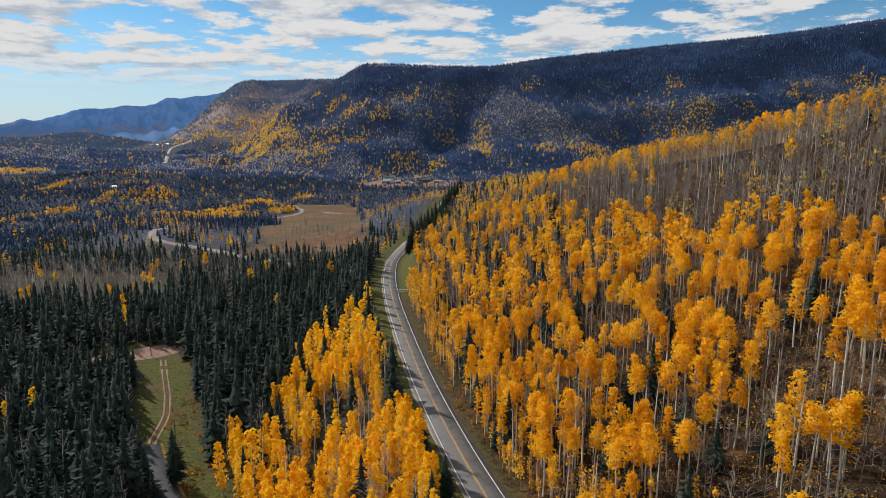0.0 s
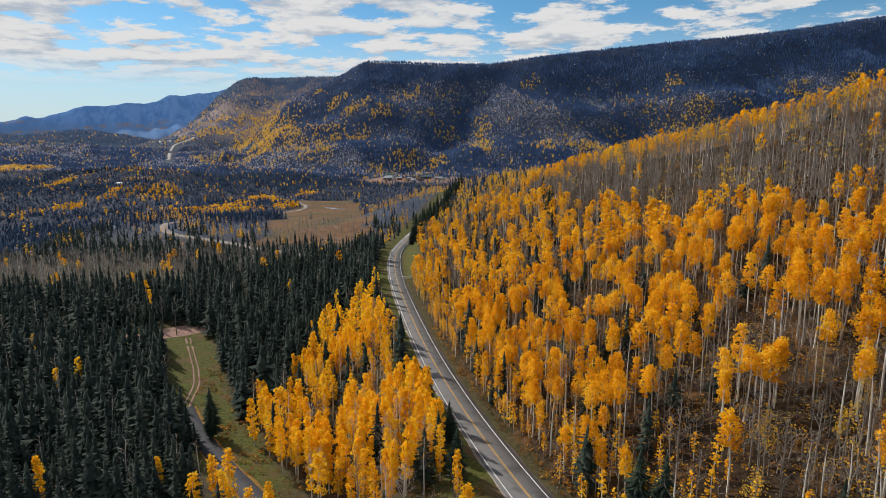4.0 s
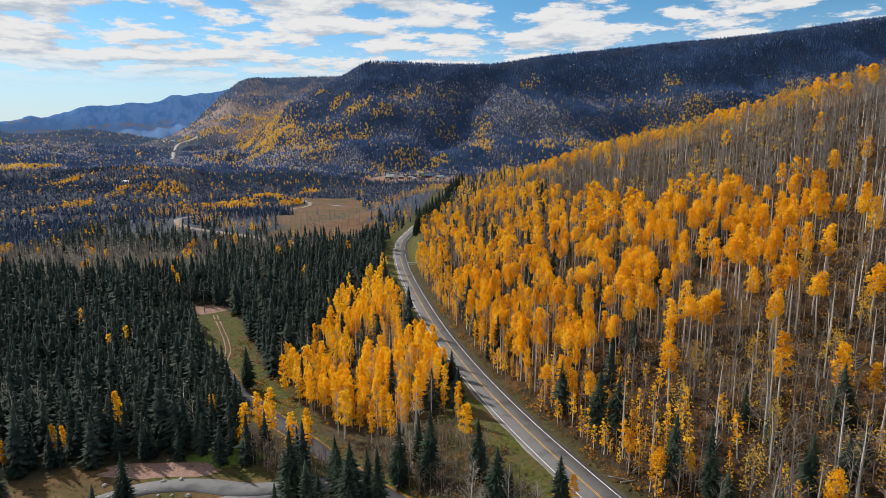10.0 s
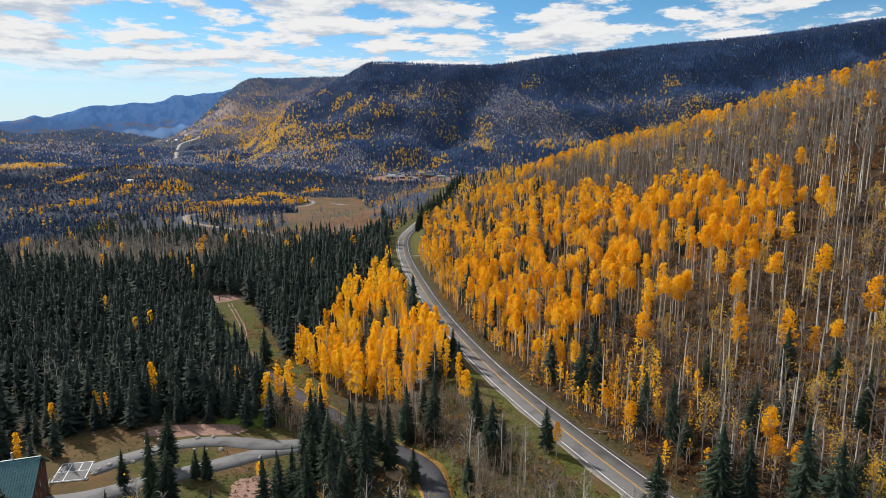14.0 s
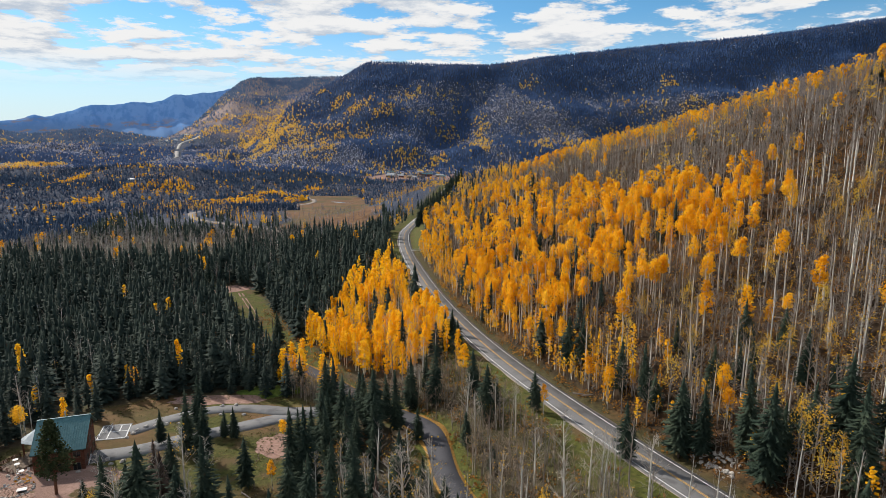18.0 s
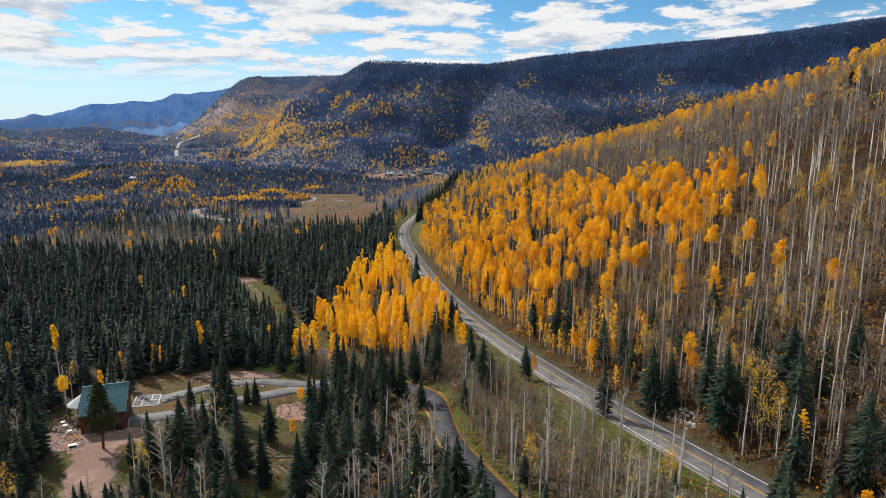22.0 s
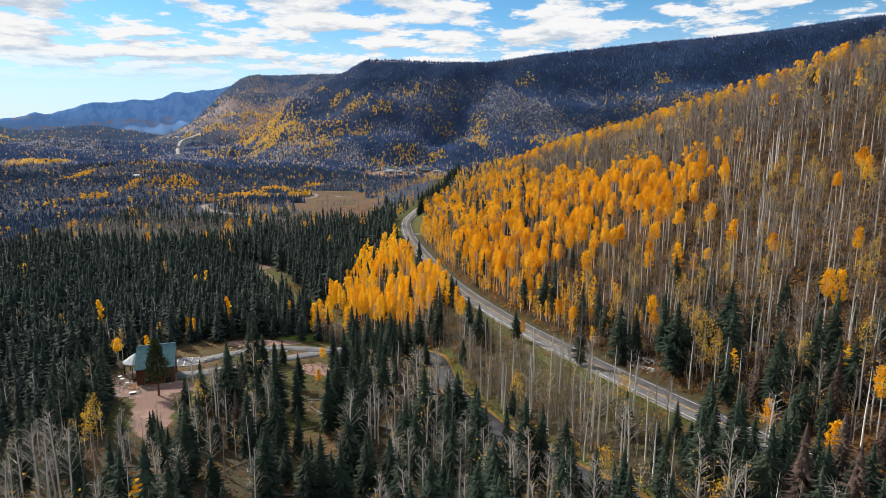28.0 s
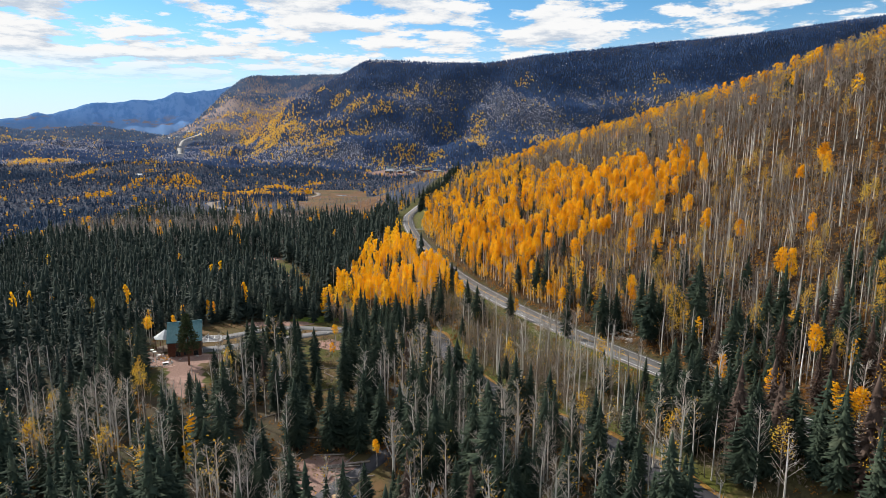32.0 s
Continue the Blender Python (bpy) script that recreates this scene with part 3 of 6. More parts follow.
def ground_material():
    m, t, b = material("ground", 0.95, 0.1)
    at = t.nodes.new("ShaderNodeVertexColor")
    at.layer_name = "cover"
    sp = t.nodes.new("ShaderNodeSeparateColor")
    t.links.new(at.outputs["Color"], sp.inputs[0])
    fine, mid = noise_out(t, 0.9, 8.0, 0.72), noise_out(t, 0.12, 5.0, 0.65)
    far = noise_out(t, 0.012, 5.0, 0.6)
    base = blend(t, (0.045, 0.036, 0.024), (0.085, 0.066, 0.04), between(t, fine, 0.3, 0.7))
    base = blend(t, base, (0.06, 0.062, 0.03), between(t, mid, 0.5, 0.7))
    litter = blend(t, (0.015, 0.0105, 0.0075), (0.062, 0.040, 0.023), between(t, fine, 0.3, 0.72))
    litter = blend(t, litter, (0.110, 0.058, 0.023), between(t, mid, 0.50, 0.68))
    grass = blend(t, (0.034, 0.040, 0.010), (0.106, 0.110, 0.026), between(t, fine, 0.32, 0.68))
    grass = blend(t, grass, (0.105, 0.07, 0.035), between(t, mid, 0.48, 0.66))
    tawny = blend(t, (0.095, 0.05, 0.027), (0.18, 0.098, 0.05), between(t, mid, 0.3, 0.7))
    tawny = blend(t, tawny, (0.085, 0.07, 0.032), between(t, far, 0.46, 0.62))
    tawny = blend(t, tawny, (0.20, 0.13, 0.065), between(t, noise_out(t, 0.035, 5.0, 0.7), 0.56, 0.7))
    c = blend(t, base, litter, sp.outputs[0])
    c = blend(t, c, grass, sp.outputs[1])
    c = blend(t, c, tawny, sp.outputs[2])
    grit = noise_out(t, 3.5, 6.0, 0.7)
    dirt = blend(t, (0.17, 0.105, 0.085), (0.30, 0.195, 0.16), between(t, grit, 0.3, 0.7))
    dirt = blend(t, dirt, (0.36, 0.235, 0.195), between(t, mid, 0.5, 0.7))
    worn = t.nodes.new("ShaderNodeMath")
    worn.operation = "MULTIPLY_ADD"
    t.links.new(fine, worn.inputs[0])
    worn.inputs[1].default_value = 0.7
    t.links.new(at.outputs["Alpha"], worn.inputs[2])
    c = blend(t, c, dirt, between(t, worn.outputs[0], 0.66, 0.98))
    geo = t.nodes.new("ShaderNodeNewGeometry")
    pos = t.nodes.new("ShaderNodeSeparateXYZ")
    t.links.new(geo.outputs["Position"], pos.inputs[0])
    under = t.nodes.new("ShaderNodeVertexColor")
    under.layer_name = "stands"
    usp = t.nodes.new("ShaderNodeSeparateColor")
    t.links.new(under.outputs["Color"], usp.inputs[0])
    # beyond the near woods the soil colour is blued to stand for haze
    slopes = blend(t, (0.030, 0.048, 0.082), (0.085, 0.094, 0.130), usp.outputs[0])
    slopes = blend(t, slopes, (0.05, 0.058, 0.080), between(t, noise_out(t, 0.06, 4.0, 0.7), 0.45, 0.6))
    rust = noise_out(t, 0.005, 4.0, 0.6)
    # rear mountain: stronger haze blue, broken by tan patches
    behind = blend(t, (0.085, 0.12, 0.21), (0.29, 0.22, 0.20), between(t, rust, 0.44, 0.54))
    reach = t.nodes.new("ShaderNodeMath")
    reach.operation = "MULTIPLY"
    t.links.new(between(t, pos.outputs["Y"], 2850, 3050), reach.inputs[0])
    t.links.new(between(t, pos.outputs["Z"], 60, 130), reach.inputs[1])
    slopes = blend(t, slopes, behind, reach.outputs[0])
    keep = t.nodes.new("ShaderNodeMath")
    keep.operation = "SUBTRACT"
    t.links.new(between(t, pos.outputs["Y"], 430, 620), keep.inputs[0])
    green = t.nodes.new("ShaderNodeMath")
    green.operation = "MAXIMUM"
    t.links.new(sp.outputs[2], green.inputs[0])
    t.links.new(sp.outputs[1], green.inputs[1])
    t.links.new(green.outputs[0], keep.inputs[1])
    keep.use_clamp = True
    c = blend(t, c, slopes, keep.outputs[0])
    t.links.new(c, b.inputs["Base Color"])
    bump(t, b, fine, 0.6, 0.25)
    return m


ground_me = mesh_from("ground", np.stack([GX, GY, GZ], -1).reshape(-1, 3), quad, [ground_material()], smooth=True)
GD = (GX - road_x(GY)) * 0.86
cover = np.zeros((NY, NX, 4), np.float32)
cover[..., 0] = step(4.8, 6.6, GD) * step(900, 600, GY)
cover[..., 1] = np.clip(step(8.2, 6.4, GD) * step(-10.5, -8, GD) * np.where(GD > 0, 0.3, 1.0) + step(-22, -12, GD) * step(0, -1, GD) * 0.8 + house_clearing(GX, GY) * 0.9
                        + track_clearing(GX, GY) + step(9, 5, np.abs(GX - path_x(GY))) * step(230, 200, GY) + step(12, 8, np.abs(GX - path_x(GY) - 4)) * step(112, 124, GY) * step(200, 180, GY)
                        + step(19, 13, GD) * step(0, 2, GD) * step(300, 350, GY) * step(540, 480, GY), 0, 1) * step(960, 880, GY)
cover[..., 2] = np.maximum.reduce([meadow(GX, GY), town(GX, GY), 0.75 * house_clearing(GX, GY) * step(0.36, 0.60, fbm(GX, GY, 16, 81, 3))])
yard = np.minimum(((GX + 83.5 + 0.42 * (GY - 18)) / 5.2) ** 2 + ((GY - 17) / 19) ** 2, ((GX + 92) / 15) ** 2 + ((GY - 36) / 6) ** 2)
cover[..., 3] = np.maximum(step(1.5, 0.7, yard), 0.7 * step(1.4, 0.8, ((GX + 29) / 7) ** 2 + ((GY + 49) / 10) ** 2))
cover[..., 3] = np.maximum(cover[..., 3], 1.0 * town(GX, GY))
layer = ground_me.color_attributes.new("cover", "FLOAT_COLOR", "POINT")
layer.data.foreach_set("color", cover.ravel())
tagged(new("ground", ground_me), "brown forest floor, grass verges and mountain slopes under autumn woods", "ground", kind="structure")


def strip(name, points, left, right, lift, mat, label, category, width_noise=0.0, kind="structure", edge=0.12):
    """A band that lies on the ground along a plan curve, from left to right offset, with turned-down edges."""
    p = np.asarray(points, float)
    tan = np.gradient(p, axis=0)
    tan /= np.linalg.norm(tan, axis=1, keepdims=True)
    nor = np.stack([tan[:, 1], -tan[:, 0]], 1)
    wob = (vnoise(np.arange(len(p)) * 1.0, 0.0 * p[:, 0], 4.0, 3) - 0.5) * 2 * width_noise
    cols = []
    for off, dz in ((left - wob, -edge), (left - wob, 0), (0.5 * (left + right) + 0 * wob, 0), (right + wob, 0), (right + wob, -edge)):
        q = p + nor * np.reshape(off, (-1, 1))
        cols.append(np.stack([q[:, 0], q[:, 1], ground(q[:, 0], q[:, 1]) + lift + dz], 1))
    v = np.stack(cols, 1)
    v[:, 0, 2] = v[:, 1, 2] - edge
    v[:, 4, 2] = v[:, 3, 2] - edge
    n = len(p)
    f = (np.arange(n - 1)[:, None] * 5 + np.arange(4)[None, :]).reshape(-1, 1) + [[0, 1, 6, 5]]
    return tagged(new(name, mesh_from(name, v.reshape(-1, 3), f, [mat])), label, category, kind=kind)


def along(f, a, b, n):
    y = np.linspace(a, b, n)
    return np.stack([f(y), y], 1)


road_line = along(road_x, -260, 860, 520)
strip("road_shoulder", road_line, -4.95, 4.95, 0.05, GRAVEL, "gravel shoulder of the mountain highway", "shoulder", 0.35)
strip("road", road_line, -4.5, 4.5, 0.14, ASPHALT, "grey two-lane asphalt highway curving through the woods", "road")
strip("lane_marking", road_line, -3.72, -3.5, 0.16, WHITE_LINE, "white edge line painted on the highway", "road marking", edge=0.015)
strip("lane_marking", road_line, 3.5, 3.72, 0.16, WHITE_LINE, "white edge line painted on the highway", "road marking", edge=0.015)
strip("lane_marking", road_line, -0.24, -0.09, 0.16, YELLOW_LINE, "yellow centre line painted on the highway", "road marking", edge=0.015)
strip("lane_marking", road_line, 0.09, 0.24, 0.16, YELLOW_LINE, "yellow centre line painted on the highway", "road marking", edge=0.015)
path_line = along(path_x, -220, 173, 200)
strip("path_edge", path_line, -3.4, 3.5, 0.04, LITTER, "drift of fallen leaves along the paved lane", "lane edge", 0.5)
strip("lane", path_line, -2.7, 2.7, 0.1, PATH_ASPHALT, "dark paved lane through the woods below the highway", "lane", 0.1)
track_line = along(lambda y: path_x(y) + track_shift(y) * step(168, 200, y), 172, 250, 40)
for side in (-1.0, 1.0):
    strip("wheel_track", track_line + (side, 0), -0.35, 0.35, 0.05, DIRT, "worn wheel track in the grass", "track", 0.15)


def smooth_line(pts, n):
    p = np.array(pts, float)
    s = np.concatenate([[0], np.cumsum(np.hypot(*np.diff(p, axis=0).T))])
    q = np.linspace(0, s[-1], n)
    return np.stack([spline(list(zip(s, p[:, 0])))(q), spline(list(zip(s, p[:, 1])))(q)], 1)


lower_line = smooth_line([(-100, 440), (-149, 475), (-233, 543), (-265, 568), (-300, 625), (-319, 676), (-318, 745), (-290, 860), (-262, 1010), (-262, 1130), (-300, 1270), (-325, 1345)], 180)
strip("lower_road", lower_line, -4.5, 4.5, 0.3, GRAVEL, "pale lower road winding past the meadow", "road", edge=0.6)


# ---- woods ----
def spots(x0, x1, y0, y1, gap, seed):
    """Jittered positions at about the given gap."""
    rng = np.random.RandomState(seed)
    a, b = np.meshgrid(np.arange(x0, x1, gap), np.arange(y0, y1, gap))
    p = np.stack([a.ravel(), b.ravel()], 1) + (rng.rand(a.size, 2) - 0.5) * gap * 0.95
    return p, rng




def near_mix(x, y):
    """How likely a tree of each kind stands at x, y, within 420 m."""
    d = (x - road_x(y)) * 0.86
    dp = x - path_x(y)
    n1, n2, n3 = fbm(x, y, 26, 41, 3), fbm(x, y, 45, 42, 3), fbm(x, y, 14, 43, 2)
    up = 0.56 * (d - 6.5)
    rise = up / np.maximum(crest_z(y) - road_z(y), 5)        # 0 at the road, 1 at the crest
    right = d > 7
    # right slope: a golden grove low on the hill, bare trunks above it, thin yellow along the crest
    edge = 84 - 0.10 * np.maximum(y - 210, 0) + (n2 - 0.5) * 34
    grove = step(52, 74, y - 0.45 * np.maximum(x - 32, 0) + (n2 - 0.5) * 30) * step(edge + 8, edge - 8, d) * step(430, 380, y)
    crest = step(0.70, 0.86, rise + (n2 - 0.5) * 0.2) * step(-40, 60, y)
    far_right = step(330, 400, y)
    g = np.where(right, 0.46 * grove * step(0.28, 0.50, 0.6 * n1 + 0.4 * n3) + (1 - grove) * (0.20 * crest * step(120, 200, y) + 0.03 * crest + 0.045 * (n3 > 0.55) + 0.3 * far_right * (n1 > 0.5)), 0)
    thin = np.where(right, (1 - grove) * (0.62 * crest + 0.08), 0)
    s = np.where(right, 0.12 * step(78, 50, y) * step(44, 22, d + (n1 - 0.5) * 34)
                 + 0.20 * step(75, 95, y) * step(60, 30, d) * (n1 > 0.54) + 0.02 * grove + 0.20 * step(8, -14, y) * step(75, 45, d) + 0.07 * far_right, 0)
    b = np.where(right, np.maximum(0.25 * grove, (0.30 + 0.30 * step(90, 160, y) + 0.35 * step(0.40, 0.62, 0.5 * n1 + 0.5 * n3)) * (0.66 + 0.34 * step(60, 120, y)) * (1 - grove) * (1 - 0.35 * crest)), 0) * (1 - 0.5 * s)
    dead = np.where(right, 0.26 * step(-10, -40, y) * step(75, 45, d) * (n3 > 0.45), 0)
    # between highway and lane
    strip_ = (d < -10) & (dp > 4) & (y < 260)
    gg = step(88, 104, y)
    g = np.where(strip_, 0.60 * gg * (0.45 + 0.9 * step(0.36, 0.52, n2)) + 0.028 * (1 - gg) * step(-14, -18, d), g)
    s = np.where(strip_, 0.10 * gg + 0.03 * (1 - gg) + 0.08 * step(55, 20, y) * step(10, 4, dp), s)
    b = np.where(strip_, 0.20 * gg + 0.13 * (1 - gg) * step(-14, -21, d), b)
    brim = np.interp(y, [90, 135, 178, 187, 215, 270, 300, 330], [-66, -57, -52, -45, -38, -33, -18, -10]) + (n3 - 0.5) * 10
    inside = step(-3, 3, d - brim)
    g, b, s = np.where(strip_, g * inside + (1 - gg) * g * (1 - inside), g), np.where(strip_, b * (1 - gg + gg * inside), b), np.where(strip_, s + 0.6 * gg * (1 - inside), s)
    # left woods
    left = (dp < -4) & (y < 260) | (x < -20) & (y >= 260) & (d < -11)
    patch = step(0.50, 0.58, fbm(x, y * 0.6, 60, 45, 3)) * step(300, 360, y)
    patch = np.maximum(patch, 0.7 * step(-75, -115, x) * step(330, 390, y + (n2 - 0.5) * 60) * step(0.32, 0.48, n1))
    ng = step(330, 250, y) * step(-70, -40, x) * step(60, 200, y)
    g = np.where(left, 0.05 * patch * step(0.55, 0.62, n3) + 0.012 * (n3 > 0.6) + 0.55 * ng * inside * (n2 > 0.42), g)
    b = np.where(left, 0.55 * patch + 0.24 * step(50, 10, y) * step(0.46, 0.56, n1) + 0.11 * step(40, 0, y) + 0.04 * step(40, 60, y), b)
    s = np.where(left, (0.46 - 0.13 * step(60, 20, y) + 0.1 * step(0.4, 0.6, n1) + 0.12 * step(70, 120, y)) * (1 - patch) * (1 - 0.75 * ng * inside) * np.where(y < 50, 1.15 - 0.3 * step(0.48, 0.58, n1), 1.0) * (1 - 0.3 * step(60, 40, y) * step(-100, -84, x)), s)
    dead = np.where(left, 0.018 * (n3 > 0.55) * step(30, 0, y), dead)
    mid = (y >= 260) & (d < -11) & (x >= -20)
    g, s, b = np.where(mid, 0.25, g), np.where(mid, 0.25, s), np.where(mid, 0.4, b)
    low = (y < 20) & (d < -9) & (dp > 4)
    edge_row = step(-20, -28, y) * step(-24, -18, d)
    s, b = np.where(low, 0.025 + 0.05 * step(-10, -40, y) + 0.60 * edge_row, s), np.where(low, 0.46 * (1 - 0.8 * edge_row), b)
    open_ = 1 - np.maximum.reduce([house_clearing(x, y) * 0.985, track_clearing(x, y), meadow(x, y)])
    lane_gap = (dp < -5) | (dp > 12) | (y < 88) | (y > 190)
    s = s * (1 - 0.7 * step(-52, -46, x) * step(2, -2, dp) * step(15, 30, y) * step(100, 92, y))
    s = s * (1 - 0.9 * step(-17, -14, dp) * step(2, -2, dp) * step(96, 103, y) * step(142, 134, y))
    clear = lane_gap & ((d > 7.2 + 7 * step(300, 345, y) * step(440, 415, y)) | (d < -10) | (d < -8) & (y < -16)) & ((np.abs(dp) > 4.2) | (y > 180) | (y < -130))
    bright = np.where(right, 0, step(60, 80, y) * step(330, 300, y))
    pale = np.where(right, 0.0, np.where(strip_, 0.5, 0.85 - 0.5 * step(220, 260, y)))
    w = np.stack([np.where(right, g, np.where(y > 200, g * (1 - bright), 0)), b * (1 - pale), s, dead, np.where(right, thin, np.where(y > 200, 0, g * (1 - bright))), g * bright, b * pale], -1) * (open_ * clear)[..., None]
    low_line = np.hypot(x[:, None] - lower_line[None, ::4, 0], y[:, None] - lower_line[None, ::4, 1]).min(1)
    return w * (low_line > 12)[:, None]


def sow(gap, x0, x1, y0, y1, seed, keep):
    p, rng = spots(x0, x1, y0, y1, gap, seed)
    p = p[keep(p[:, 0], p[:, 1])]
    w = near_mix(p[:, 0], p[:, 1])
    r = rng.rand(len(p))
    c = np.cumsum(w, 1)
    kind = (r[:, None] > c).sum(1)
    return p[kind < 7], kind[kind < 7], rng


def not_behind_crest(x, y):
    d = (x - road_x(y)) * 0.86
    return 0.56 * (d - 6.5) < crest_z(y) - road_z(y) + 28


def in_view(x, y):
    return (np.abs(x) < 0.80 * (y + 185) + 12) & not_behind_crest(x, y)


pts, kinds, rng = sow(3.5, -330, 330, -75, 215, 101, in_view)
pts2, kinds2, _ = sow(4.3, -480, 330, 215, 430, 102, in_view)
pts3, kinds3, _ = sow(5.2, -190, 210, -235, -75, 103, not_behind_crest)
pts, kinds = np.concatenate([pts, pts2, pts3]), np.concatenate([kinds, kinds2, kinds3])

# trees that stand out, most placed to fit the camera's view: x, y, height
LONE_SPRUCE = [(20.2, 51.4, 11), (34.8, 23.7, 13), (8.2, 52, 16), (-9.6, 151, 12), (-5, 142, 13), (54.2, 295.9, 20), (46, 24.6, 18),
               (49.4, 21.7, 16), (54.8, 15.1, 19), (55.4, 8.1, 20), (68.4, 8, 18), (66.6, 0.7, 11), (33.4, 75.8, 16), (36.5, 72.5, 15),
               (-75.4, 53.5, 10), (-65.3, 46.4, 18), (-60.2, 43.1, 15), (-60.2, 57, 8), (-57.8, 57, 9), (-46.3, 31.1, 12)]
LONE_SPRUCE += [(-69.2, 17, 15), (-74.8, 19.2, 8.5), (-21.3, 58.4, 18), (-9.3, 55.4, 9.5), (16.1, -23.8, 17), (2.6, -33.4, 16),
                (37, -31.4, 10), (40.6, -37.1, 9), (1.5, -51.2, 18), (49.1, -26.5, 13), (53, -30, 13), (56, -42, 15), (51, -21, 11), (74.6, -16.7, 17),
                (62, -66, 15), (60, -69, 13), (66, -70, 14), (64.2, -1.8, 20), (-41.2, 8, 15), (-68.9, 62.7, 16), (-22.1, 66, 18), (-15.6, 63.5, 18), (-25.1, -2.6, 15)]
LONE_SPRUCE += [(-97, 6, 15), (-99, 13, 16), (-103, 19, 15), (-94, 0, 14), (-104, 10, 17), (-32.7, 56, 14), (-134.9, 243, 22), (-71.4, 150, 16), (-28, 61, 13), (-25, 69, 16), (-31, 66, 12),
                (-19, 72, 14), (0.5, 118, 12), (-2, 108, 15), (2, 101, 13), (-27, 50, 15), (-35, 47, 12), (-30, 40, 16), (-24, 45, 13)]
LONE_SPRUCE += [(-31.3, 10.5, 19), (-26.7, 5.5, 20), (-21.9, 2.7, 18), (-31.6, 26.4, 21), (-25.1, 18.7, 17), (-19.3, 11.8, 18), (-32.0, 44.1, 19), (-24.7, 36.0, 17), (-35.2, 28.6, 20), (-11.5, 20.9, 18), (-28.4, 52.4, 20), (-8.2, -6.5, 19), (-31.4, -0.9, 17)]
LONE_SPRUCE += [(181.6, 179.2, 10), (184.2, 168.3, 10), (151.8, 222.9, 10), (126.9, 228.3, 10), (180.3, 171.5, 10)]
# two rows set to hide the far road and near lane from the camera
LONE_SPRUCE += [(float(road_x(y)) + 9.5 + 2.6 * (k % 3), y, 16 + 7 * ((k * 7) % 4) / 3) for k, y in enumerate(range(432, 720, 7))]
LONE_SPRUCE += [(float(path_x(y)) - 6 - 3.5 * (k % 2), y, 13 + 6 * ((k * 5) % 4) / 3) for k, y in enumerate(range(-66, -20, 6))]
LONE_SPRUCE += [(-101, 26, 15), (-98, 21, 14), (-106, 30, 16), (-95, 14, 15), (-92, 7, 15), (-100, 3, 16), (-108, 21, 17), (-96, -5, 15), (-89, 0, 14), (-112, 34, 16)]
LONE_ASPEN = [(61.6, -44.2, 11), (67.7, -54.1, 11), (70.9, -57.4, 11), (48.1, 74.1, 16), (65.6, 61.9, 16), (55.6, 24.9, 9), (58.4, -30.1, 10), (22.6, 138.5, 15), (76.8, 128.4, 16), (89.2, 130.1, 16),
              (77.5, 85.8, 15), (81.4, 77.1, 15), (89.3, 71.7, 15), (72.8, 107.9, 15), (61, 99.3, 15), (71.7, 52.9, 15), (36.3, 160.9, 15),
              (54.2, 169.9, 15), (58.4, 137.3, 15), (76.2, 50.2, 10), (79.3, 48.3, 10), (57.3, 21.3, 9), (38.6, 52.8, 10), (35.9, 61.2, 10)]
LONE_ASPEN += [(30.4, 89, 11), (22, 113.1, 11), (25.2, 99.4, 11), (35.8, 145.2, 15), (50.6, 166.3, 15), (57.9, 120, 15), (47, 119.5, 15),
               (55.2, 92.9, 15), (61.4, 87.5, 15), (70.9, 127.1, 15), (66.3, 153.9, 15), (32.8, 196.5, 15), (34.1, -16.5, 13), (62.9, -64.5, 13)]
LONE_PALE = [(-97.4, -38.9, 15), (-67.7, -55.9, 17), (-69.7, -46.7, 16), (-60.6, -55.6, 16), (-56.1, -55.7, 17), (-82.5, -31, 16), (-112.8, -9.2, 14), (-100, -31.6, 14),
             (-85, -22.4, 15), (-46.3, -11.9, 15), (-9.2, -5.5, 15), (-12.9, 0.3, 15), (-5.4, 11.4, 15), (27.6, -48.3, 15), (36.7, -50.3, 15), (39, -57.1, 17), (32.4, -49.1, 13),
             (21.9, -44.7, 15), (14.9, -38.4, 14), (9.3, -55, 15), (76.1, -50.1, 13), (-81.9, -35.9, 15), (-74.2, -33.6, 16), (-79, -30, 16), (-77, -36, 15), (-58, 27, 16), (-52, 24, 15), (-63, 10, 15)]
LONE_PALE += [(-7, 3, 15), (-2.5, 8, 14), (-10, 9, 14), (-6, -2, 15), (-1, 1, 13), (-13, 15, 14)]
LONE_DEAD = [(49.4, -56.4, 19), (53.3, -61.7, 18), (61.8, -73.0, 20), (57.7, -52.7, 16), (65, -62, 15), (-66, 31, 12), (-62, 25, 12)]
LONE_BRIGHT = [(-54.6, -47, 17), (3.2, 82.6, 11), (-105.6, 96.3, 9), (-104, 97.5, 8), (-97.6, 106.8, 9), (-112.8, 87.1, 9), (-120.2, 73.2, 10),
               (-111, 53.4, 11), (-107.2, 64.6, 9), (-42.6, 49.7, 8), (-39.9, 29.3, 7), (-84.2, -7.3, 13), (22, 49, 8), (20.7, -29.8, 13),
               (-78, -18.6, 14), (38.4, -54.8, 14), (-67, -56, 14), (-57.2, -61.2, 13), (25.7, -38.1, 13), (-18, -45, 6)]
LONE_THIN = [(34.1, -16.5, 13), (20.7, -29.8, 13), (25.7, -38.1, 13), (38.4, -54.8, 14), (-67, -56, 14), (-57.2, -61.2, 13), (-78, -18.6, 14), (-84.2, -7.3, 13)]
LONE_ASPEN = [q for q in LONE_ASPEN + [r for r in LONE_BRIGHT if -46 < r[1] < 60] if q not in LONE_THIN]
LONE_BRIGHT = [q for q in LONE_BRIGHT if q[1] >= 60] + [(-54.6, -47, 13)]
